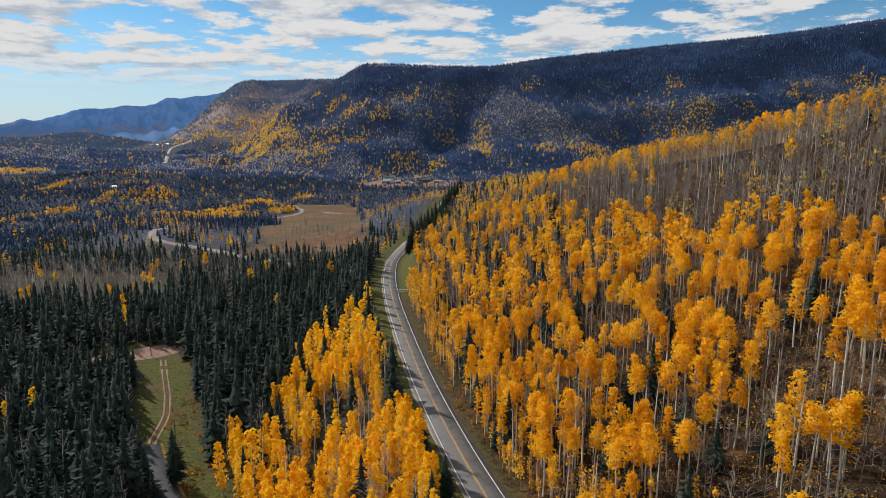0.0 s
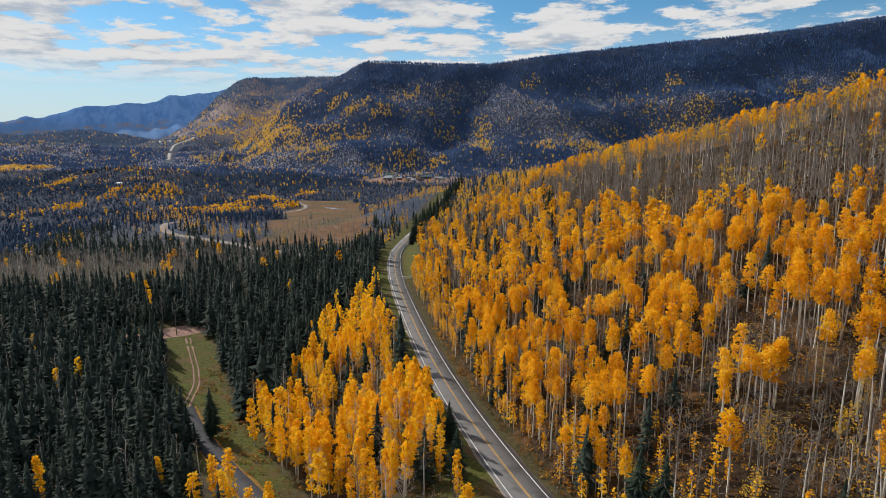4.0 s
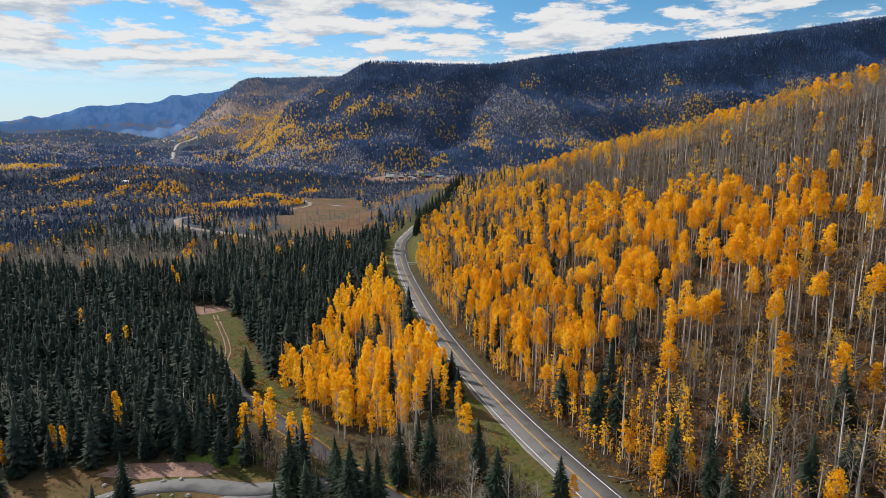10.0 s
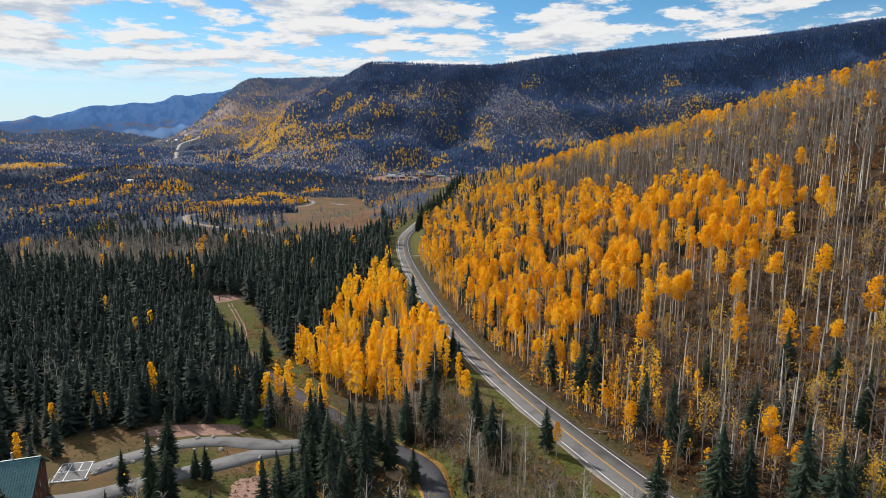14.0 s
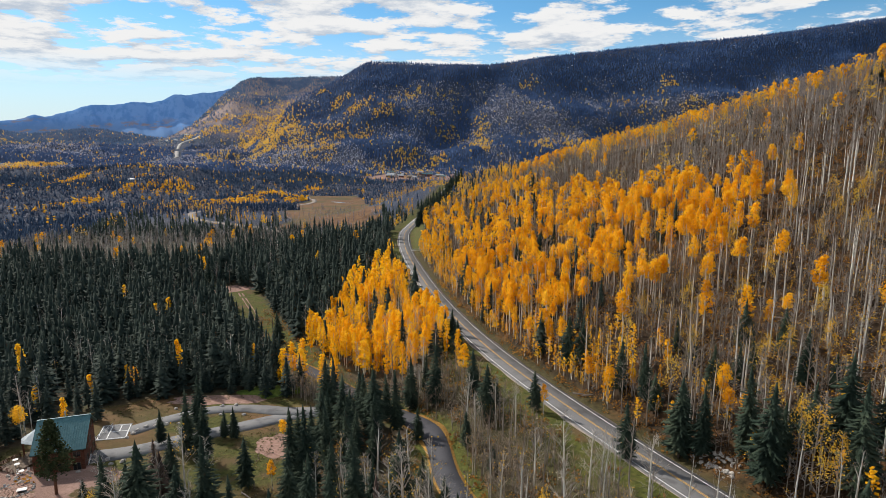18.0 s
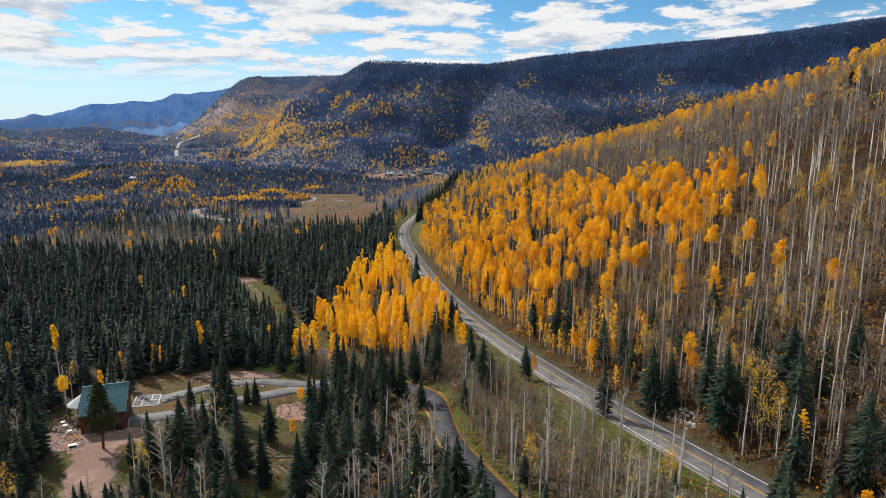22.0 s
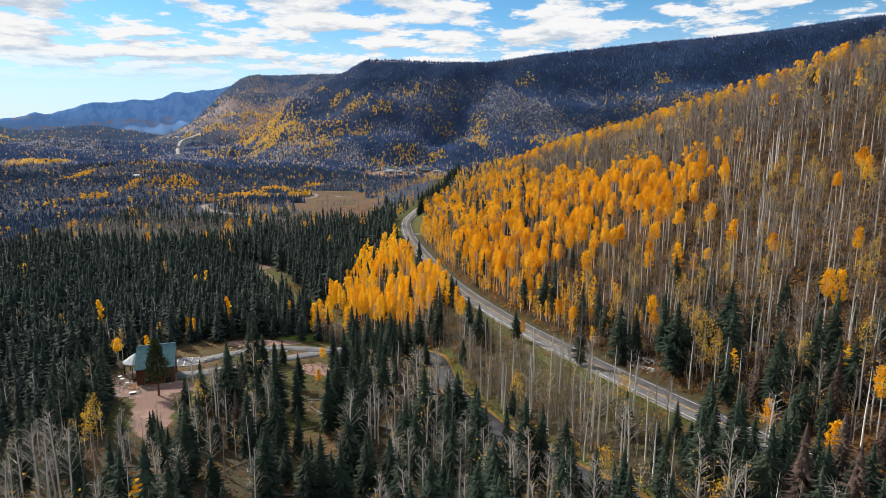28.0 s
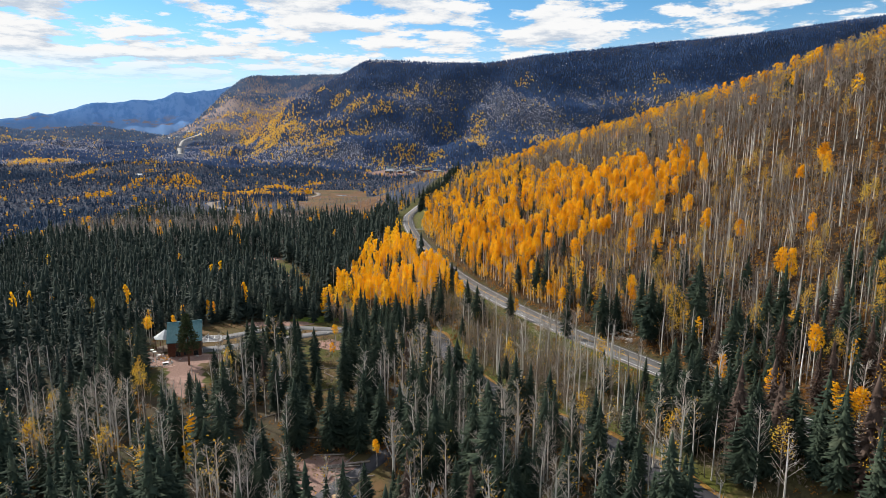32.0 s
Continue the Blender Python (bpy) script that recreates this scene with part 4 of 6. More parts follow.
lone = np.array([(x, y) for x, y, h in LONE_SPRUCE + LONE_ASPEN + LONE_BRIGHT + LONE_PALE + LONE_DEAD + LONE_THIN])
gap_ok = np.hypot(pts[:, None, 0] - lone[None, :, 0], pts[:, None, 1] - lone[None, :, 1]).min(1) > 2.6
gap_ok &= (np.hypot(pts[:, 0] + 101, pts[:, 1] - 41) > 12.5) & (np.hypot(pts[:, 0] + 95, pts[:, 1] - 30) > 8)
pts, kinds = pts[gap_ok], kinds[gap_ok]

HEIGHT = {0: (12, 5), 1: (12, 4.5), 2: (9, 13), 3: (12, 5), 4: (12, 4), 5: (11.5, 6.5), 6: (11, 6)}


def places(p, kind, seed):
    """Rows of x, y, z, height, width for join_copies, or for single trees."""
    r = np.random.RandomState(seed)
    lo, span = HEIGHT[kind]
    h = lo + span * r.rand(len(p)) * (0.6 + 0.4 * r.rand(len(p)))
    if kind == 2:
        h = h * np.where((p[:, 0] - road_x(p[:, 1])) * 0.86 > 7, 0.82, 1.0)
        verge = step(-42, -34, (p[:, 0] - road_x(p[:, 1])) * 0.86) * step(-7, -9, (p[:, 0] - road_x(p[:, 1])) * 0.86) * step(60, 45, p[:, 1]) * step(-40, -30, p[:, 1])
        h = h * (1 - 0.45 * verge)
        h = h * (1 + 0.05 * step(-55, -45, p[:, 0]) * step(2, -4, p[:, 0] - path_x(p[:, 1])) * step(10, 25, p[:, 1]) * step(85, 70, p[:, 1]))
        h = h * (1 + 0.06 * step(90, 130, p[:, 1]) * step(-40, -60, p[:, 0]))
    h = h * (1 - 0.42 * np.exp(-((p[:, 0] + 80) / 26) ** 2 - ((p[:, 1] + 8) / 24) ** 2))
    w = (h / (16 if kind in (0, 4, 5) else 15)) * (0.85 + 0.35 * r.rand(len(p)))
    w = w * (1.32 if kind in (2, 3) else 1.0)
    return np.stack([p[:, 0], p[:, 1], ground(p[:, 0], p[:, 1]), h, w], 1)


rs = np.random.RandomState(77)
near_shapes = {
    0: [aspen_shape(rs, 720, 0.235, lo, ra, 12) for lo, ra in ((0.52, 2.5), (0.56, 2.8), (0.45, 2.3), (0.38, 2.1), (0.62, 2.4))],
    1: [bare_shape(rs, 22, 2), bare_shape(rs, 18, 2, 5, 0, 0.16, 1.2, 3), bare_shape(rs, 24, 2, 5, 40, 0.16, 1.1, 3), bare_shape(rs, 20, 3), bare_shape(rs, 18, 2, 5, 0, 0.16, 1.35, 3)],
    6: [bare_shape(rs, 28, 5, 5, 0, 0.16, 1.1, 0, 1.25), bare_shape(rs, 24, 5, 5, 0, 0.16, 1.2, 0, 1.35), bare_shape(rs, 26, 3, 5, 30, 0.18, 1.0, 0, 1.15), bare_shape(rs, 22, 4, 5, 0, 0.16, 1.1, 0, 1.2)],
    2: [spruce_shape(rs, 330, 1900, ra, 9, 0.09) for ra in (2.3, 2.7, 2.0, 2.5, 2.1)],
    3: [spruce_shape(rs, 230, 1100, 2.0, 4, 0.07), spruce_shape(rs, 200, 1000, 1.8, 3, 0.07)],
    4: [bare_shape(rs, 20, 2, 4, 420, 0.15), bare_shape(rs, 22, 2, 4, 300, 0.15)],
    5: [aspen_shape(rs, 760, 0.26, lo, ra, 10) for lo, ra in ((0.08, 2.1), (0.16, 1.9), (0.05, 1.8), (0.24, 2.3))]}
mid_shapes = {
    0: [aspen_shape(rs, 190, 0.42, lo, ra, 3, 3) for lo, ra in ((0.5, 2.5), (0.56, 2.8), (0.44, 2.3), (0.38, 2.1))],
    1: [bare_shape(rs, 12, 1, 3, 0, 0.16, 1.0, 0, 1.15, 1.7), bare_shape(rs, 11, 1, 3, 0, 0.16, 1.0, 0, 1.15, 1.7), bare_shape(rs, 12, 1, 3, 14, 0.16, 1.0, 0, 1.15, 1.6), bare_shape(rs, 9, 1, 3, 0, 0.16, 1.1, 3), bare_shape(rs, 9, 1, 3, 0, 0.16, 1.3, 3)],
    6: [bare_shape(rs, 15, 2, 3, 0, 0.16, 1.1, 0, 1.3) for _ in range(3)],
    2: [spruce_shape(rs, 100, 100, ra, 6, 0.17) for ra in (2.6, 3.0, 2.3, 2.8)],
    3: [spruce_shape(rs, 90, 90, 2.0, 4, 0.15)],
    4: [bare_shape(rs, 10, 1, 3, 130, 0.16), bare_shape(rs, 11, 1, 3, 90, 0.16)],
    5: [aspen_shape(rs, 240, 0.42, lo, ra, 2, 3) for lo, ra in ((0.10, 2.1), (0.2, 2.0), (0.06, 1.9))]}
front_spruces = [spruce_shape(rs, 190, 520, ra, 8, 0.11) for ra in (2.2, 2.6, 2.0, 2.4)]
low_shapes = {
    0: [aspen_shape(rs, 88, 0.58, lo, ra, 0, 3) for lo, ra in ((0.48, 2.4), (0.56, 2.7), (0.42, 2.2))],
    1: [bare_shape(rs, 13, 0, 3, 0, 0.16, 0.8, 0, 1.35, 3.2) for _ in range(4)] + [bare_shape(rs, 9, 0, 3, 0, 0.16, 0.9, 3, 1.2, 2.2)],
    6: [bare_shape(rs, 9, 1, 3, 0, 0.16, 0.9, 0, 1.3, 1.3) for _ in range(3)],
    2: [spruce_shape(rs, 32, 8, ra, 4, 0.24) for ra in (2.9, 3.2, 2.5, 2.8, 2.3)],
    3: [spruce_shape(rs, 30, 6, 2.0, 3, 0.24)],
    4: [bare_shape(rs, 8, 0, 3, 44, 0.36, 0.68, 0, 1.2, 2.2), bare_shape(rs, 8, 0, 3, 30, 0.36, 0.68, 0, 1.2, 2.2), bare_shape(rs, 9, 0, 3, 16, 0.36, 0.68, 0, 1.2, 2.2)],
    5: [aspen_shape(rs, 88, 0.58, lo, ra, 0, 3) for lo, ra in ((0.25, 2.2), (0.3, 2.0))]}
MATS = {0: [BARK, GOLD], 1: [GREY_BARK, TWIG, YELLOW, WHITE_BARK], 6: [WHITE_BARK, PALE_TWIG, YELLOW], 2: [SPRUCE_BARK, NEEDLES], 3: [SPRUCE_BARK, DEAD], 4: [GREY_BARK, TWIG, YELLOW], 5: [BARK, BRIGHT]}
NAMES = {0: ("aspen_tree", "golden orange aspen with a slim pale trunk", "aspens"),
         1: ("bare_aspen", "leafless grey aspen with fine upswept twigs", "bare aspens"),
         2: ("spruce_tree", "dark green spruce with drooping boughs", "spruces"),
         3: ("dead_spruce", "brown dead spruce with dry needles", "dead spruces"),
         4: ("thinning_aspen", "pale aspen with only a few yellow leaves", "thinning aspens"),
         6: ("pale_aspen", "leafless whitish aspen with a bushy crown of pale twigs", "pale bare aspens"),
         5: ("bright_aspen", "bright yellow aspen, leafy almost to the ground", "bright aspens")}
STUFF = {0: ("aspen_wood", "golden autumn aspens covering the hillside"), 1: ("bare_aspen_wood", "leafless grey aspens between the other trees"),
         2: ("spruce_wood", "dense dark green spruce forest"), 3: ("dead_spruce_wood", "brown dead spruces among the green ones"),
         6: ("pale_aspen_wood", "whitish leafless aspens standing between the spruces"),
         4: ("thinning_aspen_wood", "pale aspens with few yellow leaves along the crest"), 5: ("bright_aspen_wood", "bright yellow aspen grove beside the highway")}


def split_parts(shape):
    """The trunk (and limbs) and the crown of a shape, as separate arrays."""
    v, t, m = shape
    out = []
    for wanted in ((0, 3), (1, 2)):
        sel = np.isin(m, wanted)
        used, inv = np.unique(t[sel], return_inverse=True)
        out.append((v[used], inv.reshape(-1, 3), m[sel]))
    return out


def tree_model(kind, k):
    name, label, group = NAMES[kind]
    root = tagged(new(name), label, "tree", group)
    (tv, tt, tm), (cv, ct, cm) = split_parts(near_shapes[kind][k])
    tr = new("trunk", mesh_from("trunk", tv, tt, MATS[kind], tm))
    cr_ = new("crown", mesh_from("crown", cv, ct, MATS[kind], cm))
    tr.parent = cr_.parent = root
    return root


def stand(model, row, turn):
    x, y, z, h, w = row
    return Matrix.Translation((x, y, z)) @ Matrix.Rotation(turn, 4, "Z") @ Matrix.Diagonal((w, w, h, 1))


def plant(model, row, turn):
    c = copy_thing(model, Matrix.Identity(4))
    c.matrix_basis = stand(model, row, turn)
    return c


for kind in range(7):
    p = pts[kinds == kind]
    lone_rows = {0: LONE_ASPEN, 2: LONE_SPRUCE, 3: LONE_DEAD, 4: LONE_THIN, 5: LONE_BRIGHT, 6: LONE_PALE}.get(kind, [])
    near = np.argsort(np.hypot((p[:, 0] - 8) * 0.9, (p[:, 1] - (5 if kind in (2, 3, 6) else 35)) * 0.8) + 200 * (p[:, 1] < -76))
    count = {0: 280, 1: 200, 2: 200, 3: 40, 4: 60, 5: 200, 6: 200}[kind]
    models = [tree_model(kind, k) for k in range(len(near_shapes[kind]))]
    singles = places(p[near[:count]], kind, 300 + kind)
    rr = np.random.RandomState(400 + kind)
    rows = [r for r in singles] + [(x, y, float(ground(x, y)), h, h / (12.5 if kind == 5 else 11.4 if kind == 2 else 8.6 if kind == 3 else 14.0)) for x, y, h in lone_rows]
    for i, r in enumerate(rows):
        k = rr.randint(len(models))
        a = rr.rand() * 6.28
        if i < len(models):
            models[i].matrix_basis = stand(models[i], r, a)
        else:
            plant(models[k], r, a)
    rest = places(p[near[count:]], kind, 500 + kind)
    away = np.hypot(rest[:, 0], rest[:, 1] - 20)
    close = away < (150 if kind == 2 else 165)
    front = (np.hypot(rest[:, 0] - 5, rest[:, 1] + 25) < 105) & (rest[:, 1] > -85) if kind == 2 else np.zeros(len(rest), bool)
    name, label = STUFF[kind]
    for part_rows, shapes in ((rest[front], front_spruces), (rest[close & ~front], mid_shapes[kind]), (rest[~close & ~front], low_shapes[kind])):
        if len(part_rows):
            v, t, m = join_copies(shapes, part_rows, rr)
            # spruces behind the front ones take the shade-toned needle copy
            mats = [SPRUCE_BARK, SHADED_NEEDLES] if kind == 2 and shapes is not front_spruces else MATS[kind]
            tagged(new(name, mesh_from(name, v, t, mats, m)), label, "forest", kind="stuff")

# ---- woods farther off ----
# stands of one kind of tree: x, y, half width, half depth
NEAR_GOLD = [(-312, 600, 22, 40), (-350, 728, 30, 45), (-300, 690, 14, 16), (-400, 1085, 35, 35), (-300, 1105, 24, 45), (-350, 950, 40, 60), (-278, 596, 21, 23), (-300, 713, 22, 26), (-420, 1224, 28, 36), (-425, 1419, 31, 40), (-341, 1300, 29, 38), (-390, 1742, 34, 46)]
MOUNT_GOLD = [(-696, 2639, 53, 89), (-627, 2500, 45, 43), (-488, 2456, 44, 33), (-415, 2440, 62, 18), (-335, 2448, 43, 18), (-467, 2280, 56, 30),
               (-471, 2730, 48, 18), (-372, 2608, 56, 21), (-249, 2546, 69, 18), (-590, 2888, 34, 19), (-124, 2730, 26, 18), (-139, 2273, 40, 18),
               (-30, 2240, 48, 20), (157, 2484, 34, 18), (149, 2352, 46, 28), (387, 2294, 63, 40), (380, 2780, 43, 18), (1028, 2489, 55, 18),
               (1008, 2460, 69, 18), (977, 2675, 48, 18), (540, 2306, 110, 27), (1479, 2579, 96, 24), (1202, 2480, 38, 18), (1732, 2620, 52, 18)]
VALLEY_GOLD = [(-944, 3048, 76, 119), (-742, 2573, 67, 73), (-744, 2485, 55, 29), (-913, 2802, 45, 113), (-798, 2859, 40, 150), (-1136, 3107, 89, 36),
               (-1149, 3241, 46, 18), (-1036, 3222, 58, 28), (-1250, 3057, 79, 32), (-1048, 3157, 38, 19), (-1497, 2161, 86, 89), (-849, 1532, 27, 18),
               (-767, 1519, 47, 18), (-724, 1544, 50, 18), (-860, 1351, 38, 18), (-1170, 1816, 38, 52)]
MOUNT_BARE = [(292, 2550, 154, 137), (177, 2431, 118, 44), (452, 2499, 88, 144), (-195, 2449, 138, 24), (-145, 2385, 107, 38), (-394, 2232, 176, 44),
               (-609, 2277, 73, 55), (-266, 2747, 64, 18), (-284, 2535, 69, 18), (-446, 2571, 139, 31), (-53, 2324, 59, 32), (1024, 2543, 147, 54),
               (1576, 2634, 165, 24), (936, 2476, 142, 19), (626, 2494, 91, 21), (394, 2460, 83, 31)]
VALLEY_BARE = [(-1422, 2028, 138, 83), (-1711, 2633, 180, 150), (-636, 1384, 54, 78), (-880, 1195, 80, 33), (-720, 1213, 63, 32), (-1556, 2576, 173, 28)]


def in_stands(rows, x, y, rag, grow=1.0):
    out = np.zeros_like(x)
    for cx, cy, rx, ry in rows:
        out = np.maximum(out, step(1.3, 0.7, ((x - cx) / rx) ** 2 + ((y - cy) / (ry * grow)) ** 2 + rag))
    return out


def far_mix(x, y):
    z = ground(x, y)
    n1, n2, n3 = fbm(x, y, 150, 51, 4), fbm(x, y, 260, 52, 4), fbm(x, y, 70, 53, 3)
    mount = step(2050, 2150, y) * step(-1000, -800, x)
    high = np.clip((z + 50) / 450, 0, 1)
    behind = step(2900, 3000, y)
    rag = (n3 - 0.5) * 1.3 + (fbm(x, y, 24, 55, 2) - 0.5) * 0.9
    # bare stands run in streaks down the mountain, spruce holds the crest and the hollows
    streak = fbm(x + 0.55 * (y - 2050), z * 1.2, 110, 54, 5)
    fleck = step(0.47, 0.55, streak) * 0.55 * step(0.97, 0.80, high) + 0.03
    bare_m = np.maximum(in_stands(MOUNT_BARE, x, y, 1.6 * rag) * (0.55 + 0.37 * step(0.44, 0.54, streak)), fleck)
    bare_v = np.maximum(0.75 * in_stands(VALLEY_BARE, x, y, 0.8 * rag), 0.62 * step(0.46, 0.54, fbm(x, y * 1.4, 330, 57, 3)) + 0.10)
    grey = np.where(mount > 0.5, bare_m, bare_v)
    grey = np.where(behind > 0.5, step(0.44, 0.54, n1) * 0.75 * step(0.98, 0.85, high) * step(-1700, -1450, x) + 0.05, grey)
    clump = np.maximum.reduce([0.85 * in_stands(NEAR_GOLD, x, y, 2.0 * rag + 0.1), 0.50 * in_stands(MOUNT_GOLD, x, y, 2.6 * rag + 0.2, 2.2), 0.7 * in_stands(VALLEY_GOLD, x, y, 1.6 * rag, 1.4)])
    loose = step(0.655, 0.70, n2 + 0.6 * (n3 - 0.5) + 0.05 * behind * step(0.9, 0.4, high)) * np.where(y < 900, 0.08, np.where(y < 2050, 0.12, 0.22)) * step(0.9, 0.6, high)
    goldp = np.maximum.reduce([clump * 0.95, loose, 0.022 * step(0.9, 0.6, high)])
    g = goldp
    b = (1 - goldp) * grey
    s = (1 - goldp) * (1 - grey) * (1 - 0.72 * behind * step(0.97, 0.88, high) * step(0.60, 0.50, n2) * step(-1700, -1450, x))
    # the brow above the lower valley: bare stems with a few golden crowns
    brow = step(75, 30, np.abs(x - lip_x(y) - 20)) * step(900, 700, y) * step(0.34, 0.46, n3)
    g, b, s = g + (0.02 + 0.15 * step(0.58, 0.63, n3) - g) * brow * 0.8, b + (0.36 - b) * brow * 0.8, s + (0.30 - s) * brow * 0.8
    # bare grove on the bank below the highway, golden along its far rim, mixed trees above it
    d = (x - road_x(y)) * 0.86
    east = step(540, 600, y) * step(960, 900, y) * step(-118, -96, d) * step(-9, -11, d)
    rim = east * step(745, 790, y + 0.35 * (n3 - 0.5) * 90)
    g, b, s = g * (1 - east) + 0.05 * east + 0.75 * rim, b * (1 - east) + 0.80 * east - 0.70 * rim, s * (1 - east) + 0.04 * east
    near_bank = step(430, 440, y) * step(600, 560, y) * step(-60, -40, d) * step(-9, -11, d)
    g, b, s = g * (1 - near_bank) + 0.14 * near_bank, b * (1 - near_bank) + 0.5 * near_bank, s * (1 - near_bank) + 0.26 * near_bank
    west = step(9, 12, d) * step(1000, 950, y)
    g, b, s = g * (1 - west) + 0.48 * west, b * (1 - west) + 0.28 * west, s * (1 - west) + 0.14 * west * (1 + step(60, 30, d))
    grass = meadow(x, y)
    open_ = 1 - np.maximum(grass, 0.93 * town(x, y))
    sapling = 0.30 * grass * step(800, 730, y) * step(0.46, 0.54, n3)
    shaw = step(440, 520, y) * step(860, 780, y) * step(-130, -160, x) * step(-345, -320, x) * (1 - grass)
    g, b, s = g * (1 - shaw) + 0.16 * shaw * step(0.53, 0.6, n3), b * (1 - shaw) + 0.62 * shaw, s * (1 - shaw) + 0.16 * shaw
    dark = step(1.3, 0.9, ((x + 262) / 48) ** 2 + ((y - 775) / 80) ** 2)
    return np.stack([g * open_ * (1 - dark), b * open_ * (1 - dark) + sapling, np.maximum(s, dark * 0.95) * open_], -1) * 0.97


far_line = smooth_line([(-1100, 2440), (-1150, 2560), (-1235, 2760), (-1300, 2930), (-1310, 3000), (-1240, 3060)], 60)


def far_band(gap, y0, y1, seed, hmul, shapes, spread, wide=1.0, mats=(FAR_GOLD, HAZY_FAR_GREY, HAZY_FAR_NEEDLES)):
    p, r = spots(-0.8 * (y1 + 200), 0.82 * (y1 + 200), y0, y1, gap, seed)
    ok = (np.abs(p[:, 0] + 2) < 0.775 * (p[:, 1] + 165)) & (p[:, 0] < spread) & (not_behind_crest(p[:, 0], np.minimum(p[:, 1], 900)) | (p[:, 1] > 900))
    p = p[ok]
    d0 = np.abs((p[:, 0] - road_x(p[:, 1])) * 0.86)
    low_d = np.minimum(np.hypot(p[:, None, 0] - lower_line[None, ::6, 0], p[:, None, 1] - lower_line[None, ::6, 1]).min(1),
                       np.hypot(p[:, None, 0] - lower_line[None, ::6, 0] * 0.97, p[:, None, 1] - lower_line[None, ::6, 1] * 0.965).min(1))
    p = p[((d0 > 10) | (p[:, 1] > 900)) & (low_d > 11)]
    if y1 > 2400:
        far_d = np.minimum(np.hypot(p[:, None, 0] - far_line[None, ::2, 0], p[:, None, 1] - far_line[None, ::2, 1]).min(1),
                           np.hypot(p[:, None, 0] - far_line[None, ::2, 0] * 0.98, p[:, None, 1] - far_line[None, ::2, 1] * 0.98).min(1))
        p = p[far_d > 20]
    c = np.cumsum(far_mix(p[:, 0], p[:, 1]), 1)
    kind = (r.rand(len(p))[:, None] > c).sum(1)
    for k, (name, label, _) in enumerate((("far_aspen_wood", "patches of golden aspens across the valley and mountain slopes", FAR_GOLD),
                                            ("far_bare_wood", "grey leafless aspen stands on the far slopes", HAZY_FAR_GREY),
                                            ("far_spruce_wood", "dark spruce forest of the valley and mountain", HAZY_FAR_NEEDLES))):
        q = p[kind == k]
        h = np.array((12, 10, 13))[k] * hmul * (0.5 + 0.45 * r.rand(len(q)) + 0.45 * r.rand(len(q)) ** 2)
        rows = np.stack([q[:, 0], q[:, 1], ground(q[:, 0], q[:, 1]) - 0.5, h, h / 14 * wide * (0.85 + 0.4 * r.rand(len(q)))], 1)
        v, t, m = join_copies(shapes[k], rows, r)
        tagged(new(name, mesh_from(name, v, t, [mats[k]])), label, "forest", kind="stuff")


mix = far_mix(GX.ravel(), GY.ravel())
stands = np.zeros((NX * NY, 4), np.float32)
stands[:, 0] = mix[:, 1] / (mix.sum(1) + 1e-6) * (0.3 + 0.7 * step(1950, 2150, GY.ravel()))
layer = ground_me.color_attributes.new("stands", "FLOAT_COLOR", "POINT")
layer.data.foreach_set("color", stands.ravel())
mid_far = [[tuft_shape(rs, 26, 0.62) for _ in range(4)], [tuft_shape(rs, 13, 0.62, 0.15, 1.3) for _ in range(4)], [cone_shape(rs, 5, 3) for _ in range(5)]]
very_far = [[tuft_shape(rs, 9, 2.3, 0.2, 2.0) for _ in range(4)], [tuft_shape(rs, 5, 1.9, 0.15, 1.6) for _ in range(4)], [cone_shape(rs, 4, 1) for _ in range(3)] + [cone_shape(rs, 4, 2) for _ in range(3)]]
far_band(5.4, 430, 600, 201, 0.95, mid_far, 260, 1.15, (FAR_GOLD, HAZY_FAR_GREY, SHADED_NEEDLES))
# from here on the needles carry haze in their colour, bluer with distance
far_band(5.4, 600, 900, 205, 0.95, mid_far, 260, 1.15, (FAR_GOLD, HAZY_FAR_GREY, HAZY_FAR_NEEDLES))
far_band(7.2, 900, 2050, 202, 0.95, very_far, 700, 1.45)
far_band(6.6, 2050, 2960, 203, 0.95, very_far, 2500, 1.65, (HAZY_DISTANT_GOLD, HAZY_MOUNT_GREY, HAZY_MOUNT_NEEDLES))
# last band: all three colours are paled by painted haze
far_band(9.0, 2960, 3760, 204, 0.95, very_far, -350, 1.9, (HAZY_DISTANT_GOLD, HAZY_DISTANT_GREY, HAZY_DISTANT_NEEDLES))


